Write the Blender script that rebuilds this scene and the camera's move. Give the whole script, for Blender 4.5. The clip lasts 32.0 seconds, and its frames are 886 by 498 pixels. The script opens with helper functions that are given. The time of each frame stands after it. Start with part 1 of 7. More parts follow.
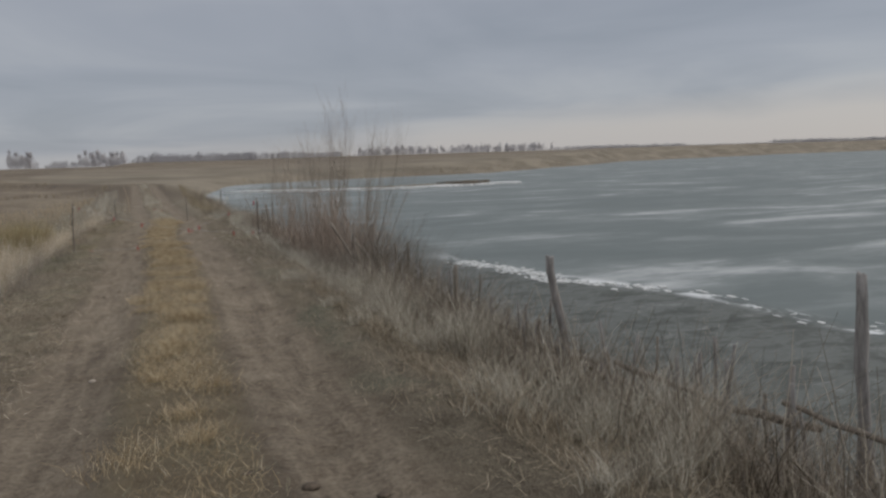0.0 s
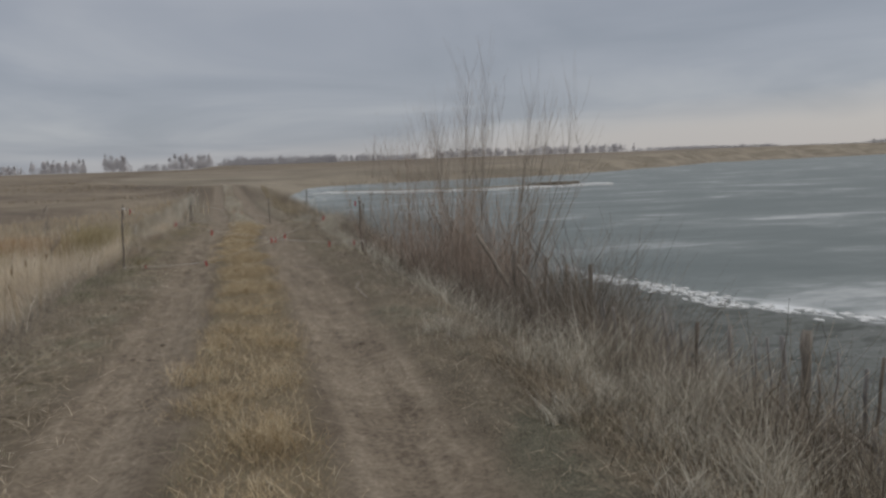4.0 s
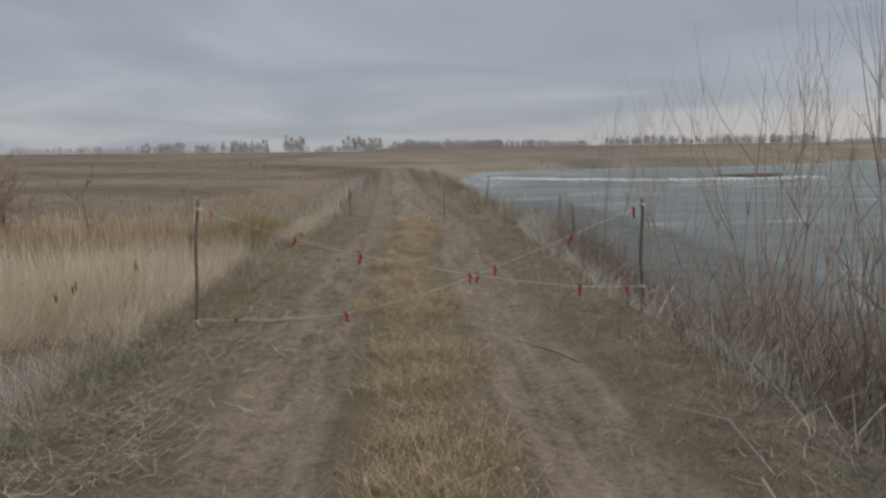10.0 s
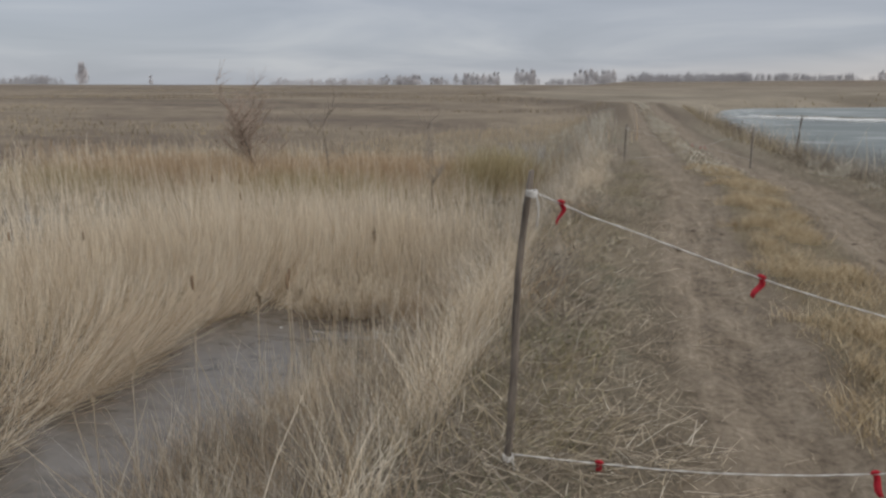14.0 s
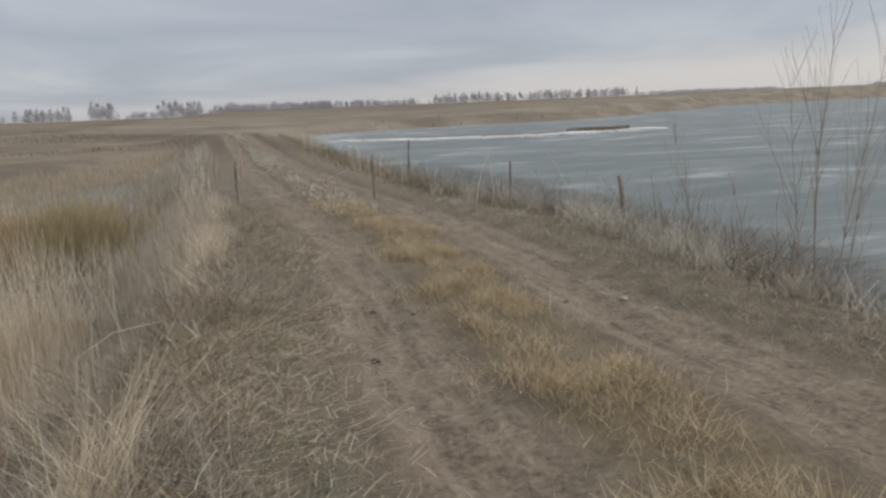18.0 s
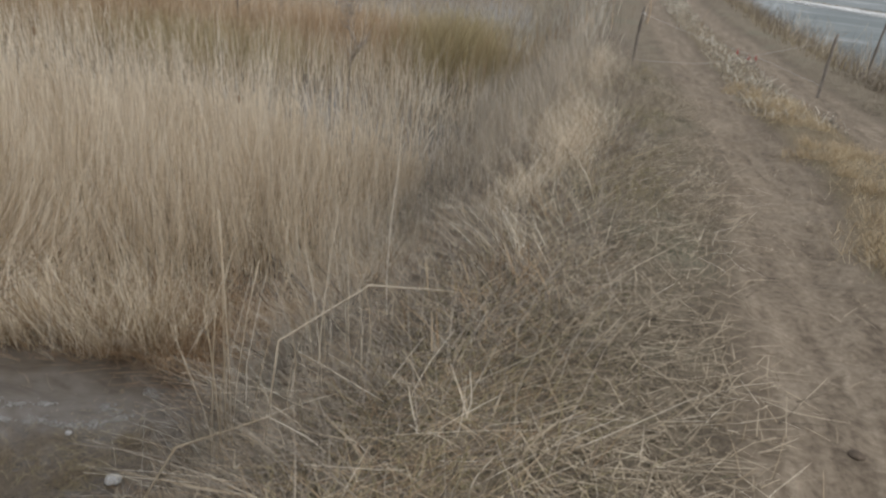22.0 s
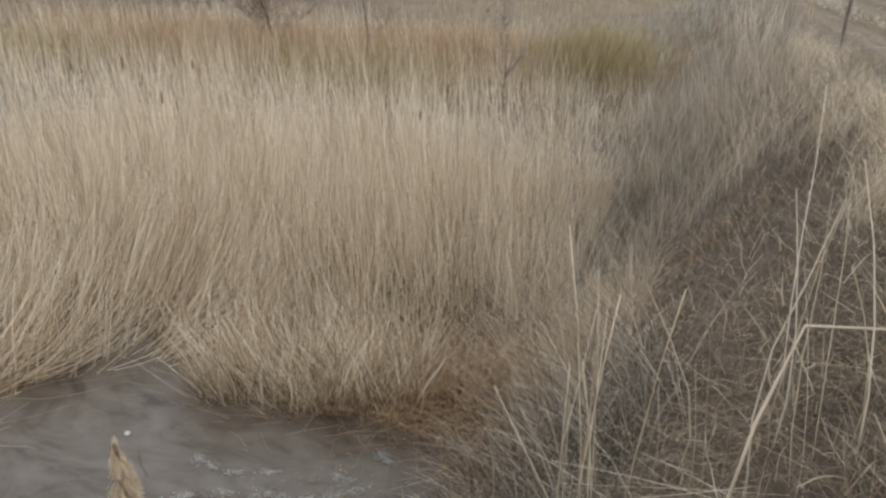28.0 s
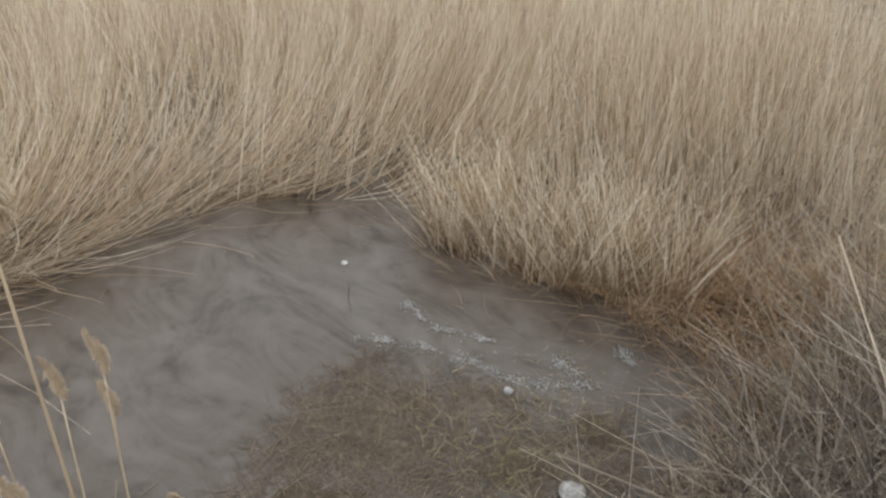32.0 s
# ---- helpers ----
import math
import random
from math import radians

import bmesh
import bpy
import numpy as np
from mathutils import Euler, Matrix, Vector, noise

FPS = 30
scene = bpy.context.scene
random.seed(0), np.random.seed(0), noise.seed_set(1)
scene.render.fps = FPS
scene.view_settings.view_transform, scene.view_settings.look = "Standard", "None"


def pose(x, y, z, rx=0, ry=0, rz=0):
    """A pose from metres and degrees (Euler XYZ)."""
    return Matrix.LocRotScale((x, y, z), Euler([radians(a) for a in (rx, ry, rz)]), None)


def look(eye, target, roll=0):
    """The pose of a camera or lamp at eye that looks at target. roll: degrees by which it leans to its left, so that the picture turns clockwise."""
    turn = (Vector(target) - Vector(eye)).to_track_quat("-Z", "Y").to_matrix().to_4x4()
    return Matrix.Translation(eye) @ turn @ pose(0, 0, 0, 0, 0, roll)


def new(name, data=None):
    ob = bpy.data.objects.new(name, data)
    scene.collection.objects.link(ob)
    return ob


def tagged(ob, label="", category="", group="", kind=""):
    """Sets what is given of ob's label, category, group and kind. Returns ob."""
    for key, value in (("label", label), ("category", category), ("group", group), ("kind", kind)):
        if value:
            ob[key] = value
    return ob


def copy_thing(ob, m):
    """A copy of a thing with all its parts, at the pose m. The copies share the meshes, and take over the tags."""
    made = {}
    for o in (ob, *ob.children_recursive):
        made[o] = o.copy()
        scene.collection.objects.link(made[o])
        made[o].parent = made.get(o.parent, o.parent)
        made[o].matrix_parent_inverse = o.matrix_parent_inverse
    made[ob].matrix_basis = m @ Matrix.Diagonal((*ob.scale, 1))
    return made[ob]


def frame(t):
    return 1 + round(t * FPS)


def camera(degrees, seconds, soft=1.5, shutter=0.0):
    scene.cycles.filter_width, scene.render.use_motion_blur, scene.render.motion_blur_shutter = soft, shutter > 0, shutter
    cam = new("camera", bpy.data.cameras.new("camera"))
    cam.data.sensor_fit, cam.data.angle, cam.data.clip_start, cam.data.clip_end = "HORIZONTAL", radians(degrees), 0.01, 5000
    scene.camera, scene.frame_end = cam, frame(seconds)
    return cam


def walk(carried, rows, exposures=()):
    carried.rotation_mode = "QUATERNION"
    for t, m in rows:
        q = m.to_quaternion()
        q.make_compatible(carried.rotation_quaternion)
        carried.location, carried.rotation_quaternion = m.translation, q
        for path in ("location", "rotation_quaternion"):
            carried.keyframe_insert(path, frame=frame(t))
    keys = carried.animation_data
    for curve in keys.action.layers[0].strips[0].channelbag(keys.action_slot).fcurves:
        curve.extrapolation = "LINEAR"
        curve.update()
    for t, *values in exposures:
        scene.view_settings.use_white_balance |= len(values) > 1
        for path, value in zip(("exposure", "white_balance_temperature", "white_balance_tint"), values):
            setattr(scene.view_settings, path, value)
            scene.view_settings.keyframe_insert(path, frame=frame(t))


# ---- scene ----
cam = camera(62.6, 32.0, soft=2.6)
PATH = [
    (0, (0.61, -8.774, 1.94), (1.298, -6.912, 1.698), -1.7),
    (0.5, (0.574, -8.138, 1.953), (1.311, -6.293, 1.716), -2.5),
    (1, (0.68, -7.385, 1.914), (1.421, -5.538, 1.719), -3.6),
    (1.5, (0.609, -6.736, 1.881), (1.275, -4.856, 1.733), -2.5),
    (2, (0.692, -6.12, 1.816), (1.505, -4.3, 1.648), -1.8),
    (2.5, (0.777, -5.592, 1.794), (1.841, -3.925, 1.498), -3.5),
    (3, (0.715, -5.028, 1.802), (1.946, -3.491, 1.453), -2.1),
    (3.5, (0.808, -4.316, 1.703), (1.742, -2.57, 1.424), -3.3),
    (4, (0.7, -3.676, 1.685), (1.191, -1.751, 1.456), -1.9),
    (4.5, (0.701, -3.018, 1.667), (1.044, -1.062, 1.429), -0.9),
    (6.5, (0.467, -0.569, 1.579), (0.707, 1.393, 1.278), -1.2),
    (7, (0.387, -0.069, 1.651), (0.713, 1.884, 1.364), 1.1),
    (7.5, (0.45, 0.525, 1.634), (0.892, 2.459, 1.386), -0.1),
    (8, (0.384, 1.117, 1.604), (0.729, 3.072, 1.357), 1.5),
    (8.5, (0.515, 1.607, 1.574), (0.87, 3.555, 1.295), 0.8),
    (9, (0.596, 2.182, 1.572), (0.755, 4.157, 1.301), -1.3),
    (9.5, (0.55, 2.709, 1.621), (0.766, 4.685, 1.404), 2.0),
    (10, (0.494, 3.343, 1.581), (0.552, 5.326, 1.323), -0.6),
    (10.5, (0.305, 3.882, 1.55), (0.14, 5.851, 1.237), -1.1),
    (11, (0.264, 4.44, 1.541), (0.065, 6.391, 1.154), 1.4),
    (11.5, (0.218, 5.077, 1.498), (-0.106, 7.013, 1.113), 0.0),
    (12, (0.027, 5.611, 1.551), (-0.371, 7.521, 1.111), 1.9),
    (12.5, (-0.116, 6.124, 1.534), (-0.685, 7.981, 1.059), -0.5),
    (13, (-0.47, 6.602, 1.485), (-1.263, 8.387, 1.054), -1.6),
    (13.5, (-0.838, 7.001, 1.46), (-1.419, 8.87, 1.047), 0.3),
    (15.5, (-1.504, 8.564, 1.59), (-1.969, 10.418, 1.0), -0.9),
    (16, (-1.443, 8.815, 1.563), (-1.438, 10.706, 0.912), -0.8),
    (16.5, (-1.503, 9.223, 1.57), (-1.236, 11.12, 0.997), 1.1),
    (17, (-1.481, 9.643, 1.508), (-1.099, 11.534, 0.978), 0.7),
    (17.5, (-1.467, 9.99, 1.491), (-1.179, 11.896, 0.958), -4.2),
    (18, (-1.505, 10.267, 1.508), (-1.005, 12.168, 1.135), -2.3),
    (18.5, (-1.444, 10.602, 1.469), (-0.662, 12.41, 1.125), -1.6),
    (19, (-1.474, 11.008, 1.524), (-0.867, 12.855, 1.058), -3.7),
    (19.5, (-1.523, 11.402, 1.548), (-1.001, 13.3, 1.191), -0.9),
    (20, (-1.376, 11.842, 1.465), (-0.879, 13.744, 1.093), -2.2),
    (20.5, (-1.388, 12.297, 1.442), (-1.014, 14.185, 0.899), -1.9),
    (21, (-1.491, 12.769, 1.494), (-1.417, 14.675, 0.894), 1.8),
    (21.5, (-1.476, 13.191, 1.474), (-1.658, 15.063, 0.791), -0.0),
    (22, (-1.643, 13.559, 1.468), (-2.052, 15.342, 0.66), 6.9),
    (22.5, (-1.724, 13.776, 1.497), (-2.33, 15.46, 0.604), 8.1),
    (23, (-1.675, 14.155, 1.464), (-2.663, 15.617, 0.524), 2.4),
    (23.5, (-1.808, 14.212, 1.447), (-2.915, 15.441, 0.323), 0.9),
    (24, (-1.942, 14.237, 1.46), (-3.027, 15.433, 0.28), 6.6),
    (24.5, (-2.01, 14.347, 1.444), (-3.166, 15.435, 0.227), 5.3),
    (25, (-2.033, 14.42, 1.411), (-3.207, 15.413, 0.132), 2.1),
    (25.5, (-2.016, 14.491, 1.396), (-3.149, 15.54, 0.125), 1.1),
    (26, (-2.08, 14.516, 1.26), (-3.054, 15.804, 0.081), 5.3),
    (26.5, (-2.345, 14.366, 1.081), (-3.211, 15.869, 0.086), 7.0),
    (28.5, (-3.077, 14.144, 0.827), (-3.741, 15.876, 0.079), 0.7),
    (29, (-3.016, 14.411, 0.642), (-3.848, 15.995, -0.251), 4.4),
    (29.5, (-2.99, 14.568, 0.542), (-3.791, 16.044, -0.544), 6.5),
    (30, (-2.989, 14.746, 0.386), (-3.791, 16.079, -0.871), 7.1),
    (30.5, (-3.141, 14.827, 0.399), (-4.082, 16.139, -0.782), 4.1),
    (31, (-3.221, 14.708, 0.211), (-4.338, 16.046, -0.771), 1.4),
    (31.5, (-3.264, 14.85, 0.16), (-4.377, 16.114, -0.919), 2.3),
    (32, (-3.319, 14.946, 0.104), (-4.575, 16.158, -0.871), 0.6),
]
walk(cam, [(t, look(eye, target, roll)) for t, eye, target, roll in PATH], exposures=[(0.0, -0.16), (2.0, -0.18), (3.0, -0.22), (4.0, -0.16), (7.0, -0.06), (9.0, -0.05), (13.0, 0.06), (17.0, 0.34), (18.0, 0.22), (19.0, 0.08), (20.0, 0.05), (22.0, 0.32), (24.0, 0.52), (26.0, 0.66), (28.5, 0.5), (29.0, 0.44), (30.0, 0.54), (32.0, 0.66)])

# ---- light: an overcast spring sky, no shadows ----
world = bpy.data.worlds.new("sky")
scene.world = world
world.use_nodes = True
wn, wl = world.node_tree.nodes, world.node_tree.links
wn.clear()


def wnode(kind, **values):
    n = wn.new(kind)
    for k, v in values.items():
        n.inputs[k].default_value = v
    return n


w_out = wnode("ShaderNodeOutputWorld")
sky = wnode("ShaderNodeTexSky")
sky.sky_type, sky.sun_disc = "NISHITA", False
sky.sun_elevation, sky.sun_rotation = radians(32), radians(98)
sky.dust_density = 1.0
bg_sky = wnode("ShaderNodeBackground", Strength=0.012)
wl.new(sky.outputs[0], bg_sky.inputs[0])
# the cloud deck: a grey blue sheet with soft lanes, brighter and warmer in a low band over the lake
geo = wnode("ShaderNodeTexCoord")
sep = wnode("ShaderNodeSeparateXYZ")
wl.new(geo.outputs["Generated"], sep.inputs[0])


def wmath(op, a, b=None, clamp=False):
    n = wn.new("ShaderNodeMath")
    n.operation, n.use_clamp = op, clamp
    for i, v in enumerate((a, b)):
        if v is None:
            continue
        if isinstance(v, (int, float)):
            n.inputs[i].default_value = v
        else:
            wl.new(v, n.inputs[i])
    return n.outputs[0]


def wramp(value, stops):
    n = wn.new("ShaderNodeValToRGB")
    while len(n.color_ramp.elements) < len(stops):
        n.color_ramp.elements.new(0.5)
    for e, (p, c) in zip(n.color_ramp.elements, stops):
        e.position, e.color = p, (*c, 1)
    wl.new(value, n.inputs[0])
    return n.outputs[0]


up = wmath("MAXIMUM", sep.outputs[2], 0.0)
# the clouds lie on a plane overhead: the direction divided by its height
lift = wmath("ADD", up, 0.12)
cx = wmath("DIVIDE", sep.outputs[0], lift)
cy = wmath("DIVIDE", sep.outputs[1], lift)
comb = wnode("ShaderNodeCombineXYZ")
wl.new(cx, comb.inputs[0]), wl.new(cy, comb.inputs[1])
cloud = wnode("ShaderNodeTexNoise", Scale=0.55, Detail=5.0, Roughness=0.5, Distortion=0.6)
wl.new(comb.outputs[0], cloud.inputs["Vector"])
# a bright lane low down, rising towards +x (over the lake)
side = wmath("ADD", wmath("MULTIPLY", sep.outputs[0], 0.072), 0.034)
gap = wmath("SUBTRACT", side, up)
gap = wmath("ADD", gap, wmath("MULTIPLY", wmath("SUBTRACT", cloud.outputs[0], 0.5), 0.035))
lane = wmath("MULTIPLY", gap, 24.0, True)
deck = wramp(cloud.outputs[0], [(0.32, (0.295, 0.32, 0.37)), (0.5, (0.352, 0.374, 0.426)), (0.68, (0.436, 0.452, 0.49))])
mix = wn.new("ShaderNodeMix")
mix.data_type = "RGBA"
wl.new(lane, mix.inputs[0]), wl.new(deck, mix.inputs[6])
mix.inputs[7].default_value = (0.50, 0.482, 0.484, 1)
high = wnode("ShaderNodeMix")
high.data_type = "RGBA"
wl.new(wmath("MULTIPLY", wmath("SUBTRACT", up, 0.2), 2.5, True), high.inputs[0])
wl.new(mix.outputs[2], high.inputs[6])
high.inputs[7].default_value = (0.9, 0.92, 0.95, 1)
bg = wnode("ShaderNodeBackground", Strength=0.92)
wl.new(high.outputs[2], bg.inputs[0])
addw = wn.new("ShaderNodeAddShader")
wl.new(bg_sky.outputs[0], addw.inputs[0]), wl.new(bg.outputs[0], addw.inputs[1])
wl.new(addw.outputs[0], w_out.inputs[0])

sun = new("sun", bpy.data.lights.new("sun", "SUN"))
sun.data.energy, sun.data.angle, sun.data.color = 1.15, radians(60), (1.0, 0.95, 0.88)
sun.matrix_world = look((30, -4, 19), (0, 0, 0))

# ---- materials ----


def material(name):
    m = bpy.data.materials.new(name)
    m.use_nodes = True
    nt = m.node_tree
    nt.nodes.clear()
    return m, nt


class Nodes:
    """A small helper to wire node trees."""

    def __init__(self, nt):
        self.nt, self.n, self.l = nt, nt.nodes, nt.links

    def put(self, sock, v):
        if isinstance(v, bpy.types.NodeSocket):
            self.l.new(v, sock)
        else:
            sock.default_value = (*v, 1) if isinstance(v, tuple) and len(v) == 3 and len(sock.default_value) == 4 else v

    def math(self, op, a, b=0.0, clamp=False):
        n = self.n.new("ShaderNodeMath")
        n.operation, n.use_clamp = op, clamp
        self.put(n.inputs[0], a), self.put(n.inputs[1], b)
        return n.outputs[0]

    def noise(self, vec, scale, detail=4.0, rough=0.55, dist=0.0):
        n = self.n.new("ShaderNodeTexNoise")
        self.put(n.inputs["Vector"], vec)
        for k, v in (("Scale", scale), ("Detail", detail), ("Roughness", rough), ("Distortion", dist)):
            n.inputs[k].default_value = v
        return n.outputs[0]

    def ramp(self, v, stops):
        n = self.n.new("ShaderNodeValToRGB")
        while len(n.color_ramp.elements) < len(stops):
            n.color_ramp.elements.new(0.5)
        for e, (p, c) in zip(n.color_ramp.elements, stops):
            e.position, e.color = p, (*(c if isinstance(c, tuple) else (c, c, c)), 1)
        self.put(n.inputs[0], v)
        return n.outputs[0]

    def mix(self, f, a, b):
        n = self.n.new("ShaderNodeMix")
        n.data_type = "RGBA"
        self.put(n.inputs[0], f), self.put(n.inputs[6], a), self.put(n.inputs[7], b)
        return n.outputs[2]

    def attr(self, name):
        n = self.n.new("ShaderNodeAttribute")
        n.attribute_name = name
        return n.outputs["Fac"]

    def pos(self, sx=1.0, sy=1.0, sz=1.0):
        g = self.n.new("ShaderNodeNewGeometry")
        m = self.n.new("ShaderNodeMapping")
        m.inputs["Scale"].default_value = (sx, sy, sz)
        self.l.new(g.outputs["Position"], m.inputs[0])
        return m.outputs[0]

    def own(self, sx=1.0, sy=1.0, sz=1.0):
        g = self.n.new("ShaderNodeTexCoord")
        m = self.n.new("ShaderNodeMapping")
        m.inputs["Scale"].default_value = (sx, sy, sz)
        self.l.new(g.outputs["Object"], m.inputs[0])
        return m.outputs[0]

    def random(self):
        return self.n.new("ShaderNodeObjectInfo").outputs["Random"]

    def bump(self, height, strength, dist):
        n = self.n.new("ShaderNodeBump")
        n.inputs["Strength"].default_value, n.inputs["Distance"].default_value = strength, dist
        self.l.new(height, n.inputs["Height"])
        return n.outputs[0]

    def finish(self, color, rough=0.85, normal=None, spec=0.3, through_light=0.0, **more):
        b = self.n.new("ShaderNodeBsdfPrincipled")
        self.put(b.inputs["Base Color"], color), self.put(b.inputs["Roughness"], rough)
        b.inputs["Specular IOR Level"].default_value = spec
        for k, v in more.items():
            self.put(b.inputs[k], v)
        if normal is not None:
            self.l.new(normal, b.inputs["Normal"])
        o = self.n.new("ShaderNodeOutputMaterial")
        if through_light:
            tr = self.n.new("ShaderNodeBsdfTranslucent")
            self.put(tr.inputs[0], color)
            mx = self.n.new("ShaderNodeMixShader")
            mx.inputs[0].default_value = through_light
            self.l.new(b.outputs[0], mx.inputs[1]), self.l.new(tr.outputs[0], mx.inputs[2])
            self.l.new(mx.outputs[0], o.inputs[0])
        else:
            self.l.new(b.outputs[0], o.inputs[0])


def dim(f, *stops):
    return [(p, tuple(v * f for v in c)) for p, c in stops]


def straw(name, stops, patch=0.6, spread=0.5, through_light=0.2):
    """Dry stems: a colour per stem, shifted in patches of ground."""
    m, nt = material(name)
    k = Nodes(nt)
    v = k.math("MULTIPLY", k.attr("tint"), spread)
    v = k.math("ADD", v, k.math("MULTIPLY", k.noise(k.pos(), patch, 3.0), 1.0 - spread))
    k.finish(k.ramp(v, stops), 0.75, None, 0.25, through_light)
    return m


M_REED = straw("pale_reed", [(0.1, (0.18, 0.126, 0.079)), (0.3, (0.47, 0.378, 0.262)), (0.52, (0.67, 0.575, 0.435)), (0.82, (0.87, 0.795, 0.67))], 4.0, 0.65, 0.45)
M_REED_BASE = straw("brown_reed", [(0.2, (0.23, 0.148, 0.088)), (0.5, (0.46, 0.328, 0.205)), (0.8, (0.64, 0.505, 0.345))], 2.0, 0.65, 0.4)
M_TUFT = straw("tuft_reed", [(0.12, (0.2, 0.13, 0.075)), (0.35, (0.43, 0.33, 0.215)), (0.6, (0.74, 0.65, 0.49)), (0.88, (0.93, 0.86, 0.73))], 5.0, 0.85, 0.4)
M_RUST = straw("rusty_sedge", [(0.2, (0.17, 0.1, 0.055)), (0.5, (0.38, 0.25, 0.145)), (0.85, (0.57, 0.43, 0.28))], 2.0, 0.65, 0.3)
M_BANK = straw("grey_grass", [(0.15, (0.055, 0.043, 0.032)), (0.4, (0.142, 0.116, 0.087)), (0.65, (0.27, 0.226, 0.172)), (0.9, (0.5, 0.435, 0.345))], 2.2, 0.65, 0.2)
M_BANK2 = straw("tangled_grass", [(0.12, (0.055, 0.046, 0.038)), (0.36, (0.165, 0.14, 0.113)), (0.62, (0.32, 0.275, 0.222)), (0.88, (0.55, 0.48, 0.39))], 3.0, 0.6, 0.25)
M_MAT = straw("sodden_straw", [(0.2, (0.075, 0.057, 0.042)), (0.5, (0.15, 0.117, 0.084)), (0.85, (0.29, 0.235, 0.165))], 5.0, 0.6, 0.1)
M_BRUSH = straw("brown_brush", [(0.15, (0.07, 0.057, 0.046)), (0.45, (0.155, 0.128, 0.103)), (0.7, (0.27, 0.232, 0.19)), (0.92, (0.48, 0.43, 0.37))], 1.8, 0.6, 0.1)
M_YELLOW = straw("yellow_green_grass", [(0.2, (0.12, 0.105, 0.055)), (0.5, (0.26, 0.222, 0.12)), (0.85, (0.46, 0.39, 0.235))], 1.2, 0.6, 0.2)
M_FROST = straw("bleached_grass", [(0.2, (0.2, 0.178, 0.145)), (0.5, (0.44, 0.4, 0.33)), (0.8, (0.73, 0.675, 0.57))], 2.0, 0.7, 0.3)
M_LITTER = straw("straw_litter", [(0.15, (0.095, 0.076, 0.056)), (0.42, (0.235, 0.19, 0.137)), (0.68, (0.38, 0.312, 0.224)), (0.92, (0.58, 0.50, 0.38))], 2.0, 0.7)
M_SAGE = straw("grey_green_grass", [(0.15, (0.1, 0.1, 0.068)), (0.45, (0.215, 0.208, 0.142)), (0.7, (0.32, 0.303, 0.212)), (0.92, (0.46, 0.43, 0.325))], 1.5, 0.7)
M_STRIP = straw("yellow_grass", [(0.2, (0.23, 0.165, 0.092)), (0.45, (0.415, 0.318, 0.192)), (0.65, (0.545, 0.438, 0.285)), (0.88, (0.69, 0.60, 0.445))], 2.5, 0.6)
M_GREEN = straw("green_grass", [(0.2, (0.085, 0.105, 0.048)), (0.5, (0.175, 0.2, 0.095)), (0.85, (0.3, 0.31, 0.17))], 1.5, 0.7)
M_OLIVE = straw("olive_sedge", [(0.2, (0.20, 0.165, 0.08)), (0.5, (0.36, 0.295, 0.16)), (0.85, (0.52, 0.44, 0.28))], 0.5, 0.7)
M_FIELD = straw("field_grass", [(0.25, (0.15, 0.12, 0.085)), (0.5, (0.30, 0.248, 0.172)), (0.8, (0.44, 0.372, 0.262))], 0.06, 0.4)
M_REED_FAR = straw("distant_reed", [(0.2, (0.33, 0.265, 0.185)), (0.5, (0.46, 0.38, 0.27)), (0.85, (0.58, 0.49, 0.36))], 0.25, 0.45, 0.3)
M_PLUME = straw("reed_plume", [(0.2, (0.40, 0.315, 0.215)), (0.6, (0.60, 0.5, 0.37)), (0.9, (0.76, 0.675, 0.54))], 4.0, 0.7, 0.4)
M_CATTAIL = straw("cattail_brown", [(0.2, (0.14, 0.09, 0.055)), (0.8, (0.30, 0.21, 0.135))], 9.0, 0.4, 0.0)


def bark(name, dark, light, scale=6.0, rough=0.85):
    m, nt = material(name)
    k = Nodes(nt)
    fine = k.noise(k.own(scale * 3, scale * 3, scale * 0.4), 3.0, 6.0, 0.65)
    big = k.noise(k.own(1, 1, 1), 2.2, 3.0)
    v = k.math("ADD", k.math("MULTIPLY", fine, 0.65), k.math("MULTIPLY", big, 0.35))
    v = k.math("ADD", v, k.math("MULTIPLY", k.math("SUBTRACT", k.random(), 0.5), 0.12))
    k.finish(k.ramp(v, [(0.35, dark), (0.68, light)]), rough, k.bump(fine, 0.6, 0.006))
    return m


M_POST = bark("weathered_post", (0.10, 0.085, 0.072), (0.30, 0.265, 0.225))
M_POST_GREY = bark("silvered_post", (0.10, 0.092, 0.087), (0.30, 0.28, 0.265))
M_POST_DARK = bark("barked_post", (0.085, 0.07, 0.058), (0.24, 0.20, 0.165))
M_TWIG = bark("willow_bark", (0.2, 0.168, 0.138), (0.42, 0.365, 0.305))
M_TWIG_RED = bark("willow_shoot", (0.24, 0.182, 0.145), (0.42, 0.335, 0.27))
# far trees: distance haze is painted into these pale bark and twig colours
M_HAZED_BARK = bark("hazed_bark", (0.46, 0.445, 0.45), (0.58, 0.565, 0.57), 1.0)
M_HAZED_TWIG = bark("hazed_twigs", (0.48, 0.46, 0.47), (0.6, 0.58, 0.59), 1.0)
M_HAZED_BIRCH = bark("hazed_birch", (0.42, 0.41, 0.40), (0.58, 0.57, 0.56), 1.0)
M_HAZED_DARK = bark("hazed_dark_twigs", (0.36, 0.35, 0.365), (0.46, 0.445, 0.46), 1.0)

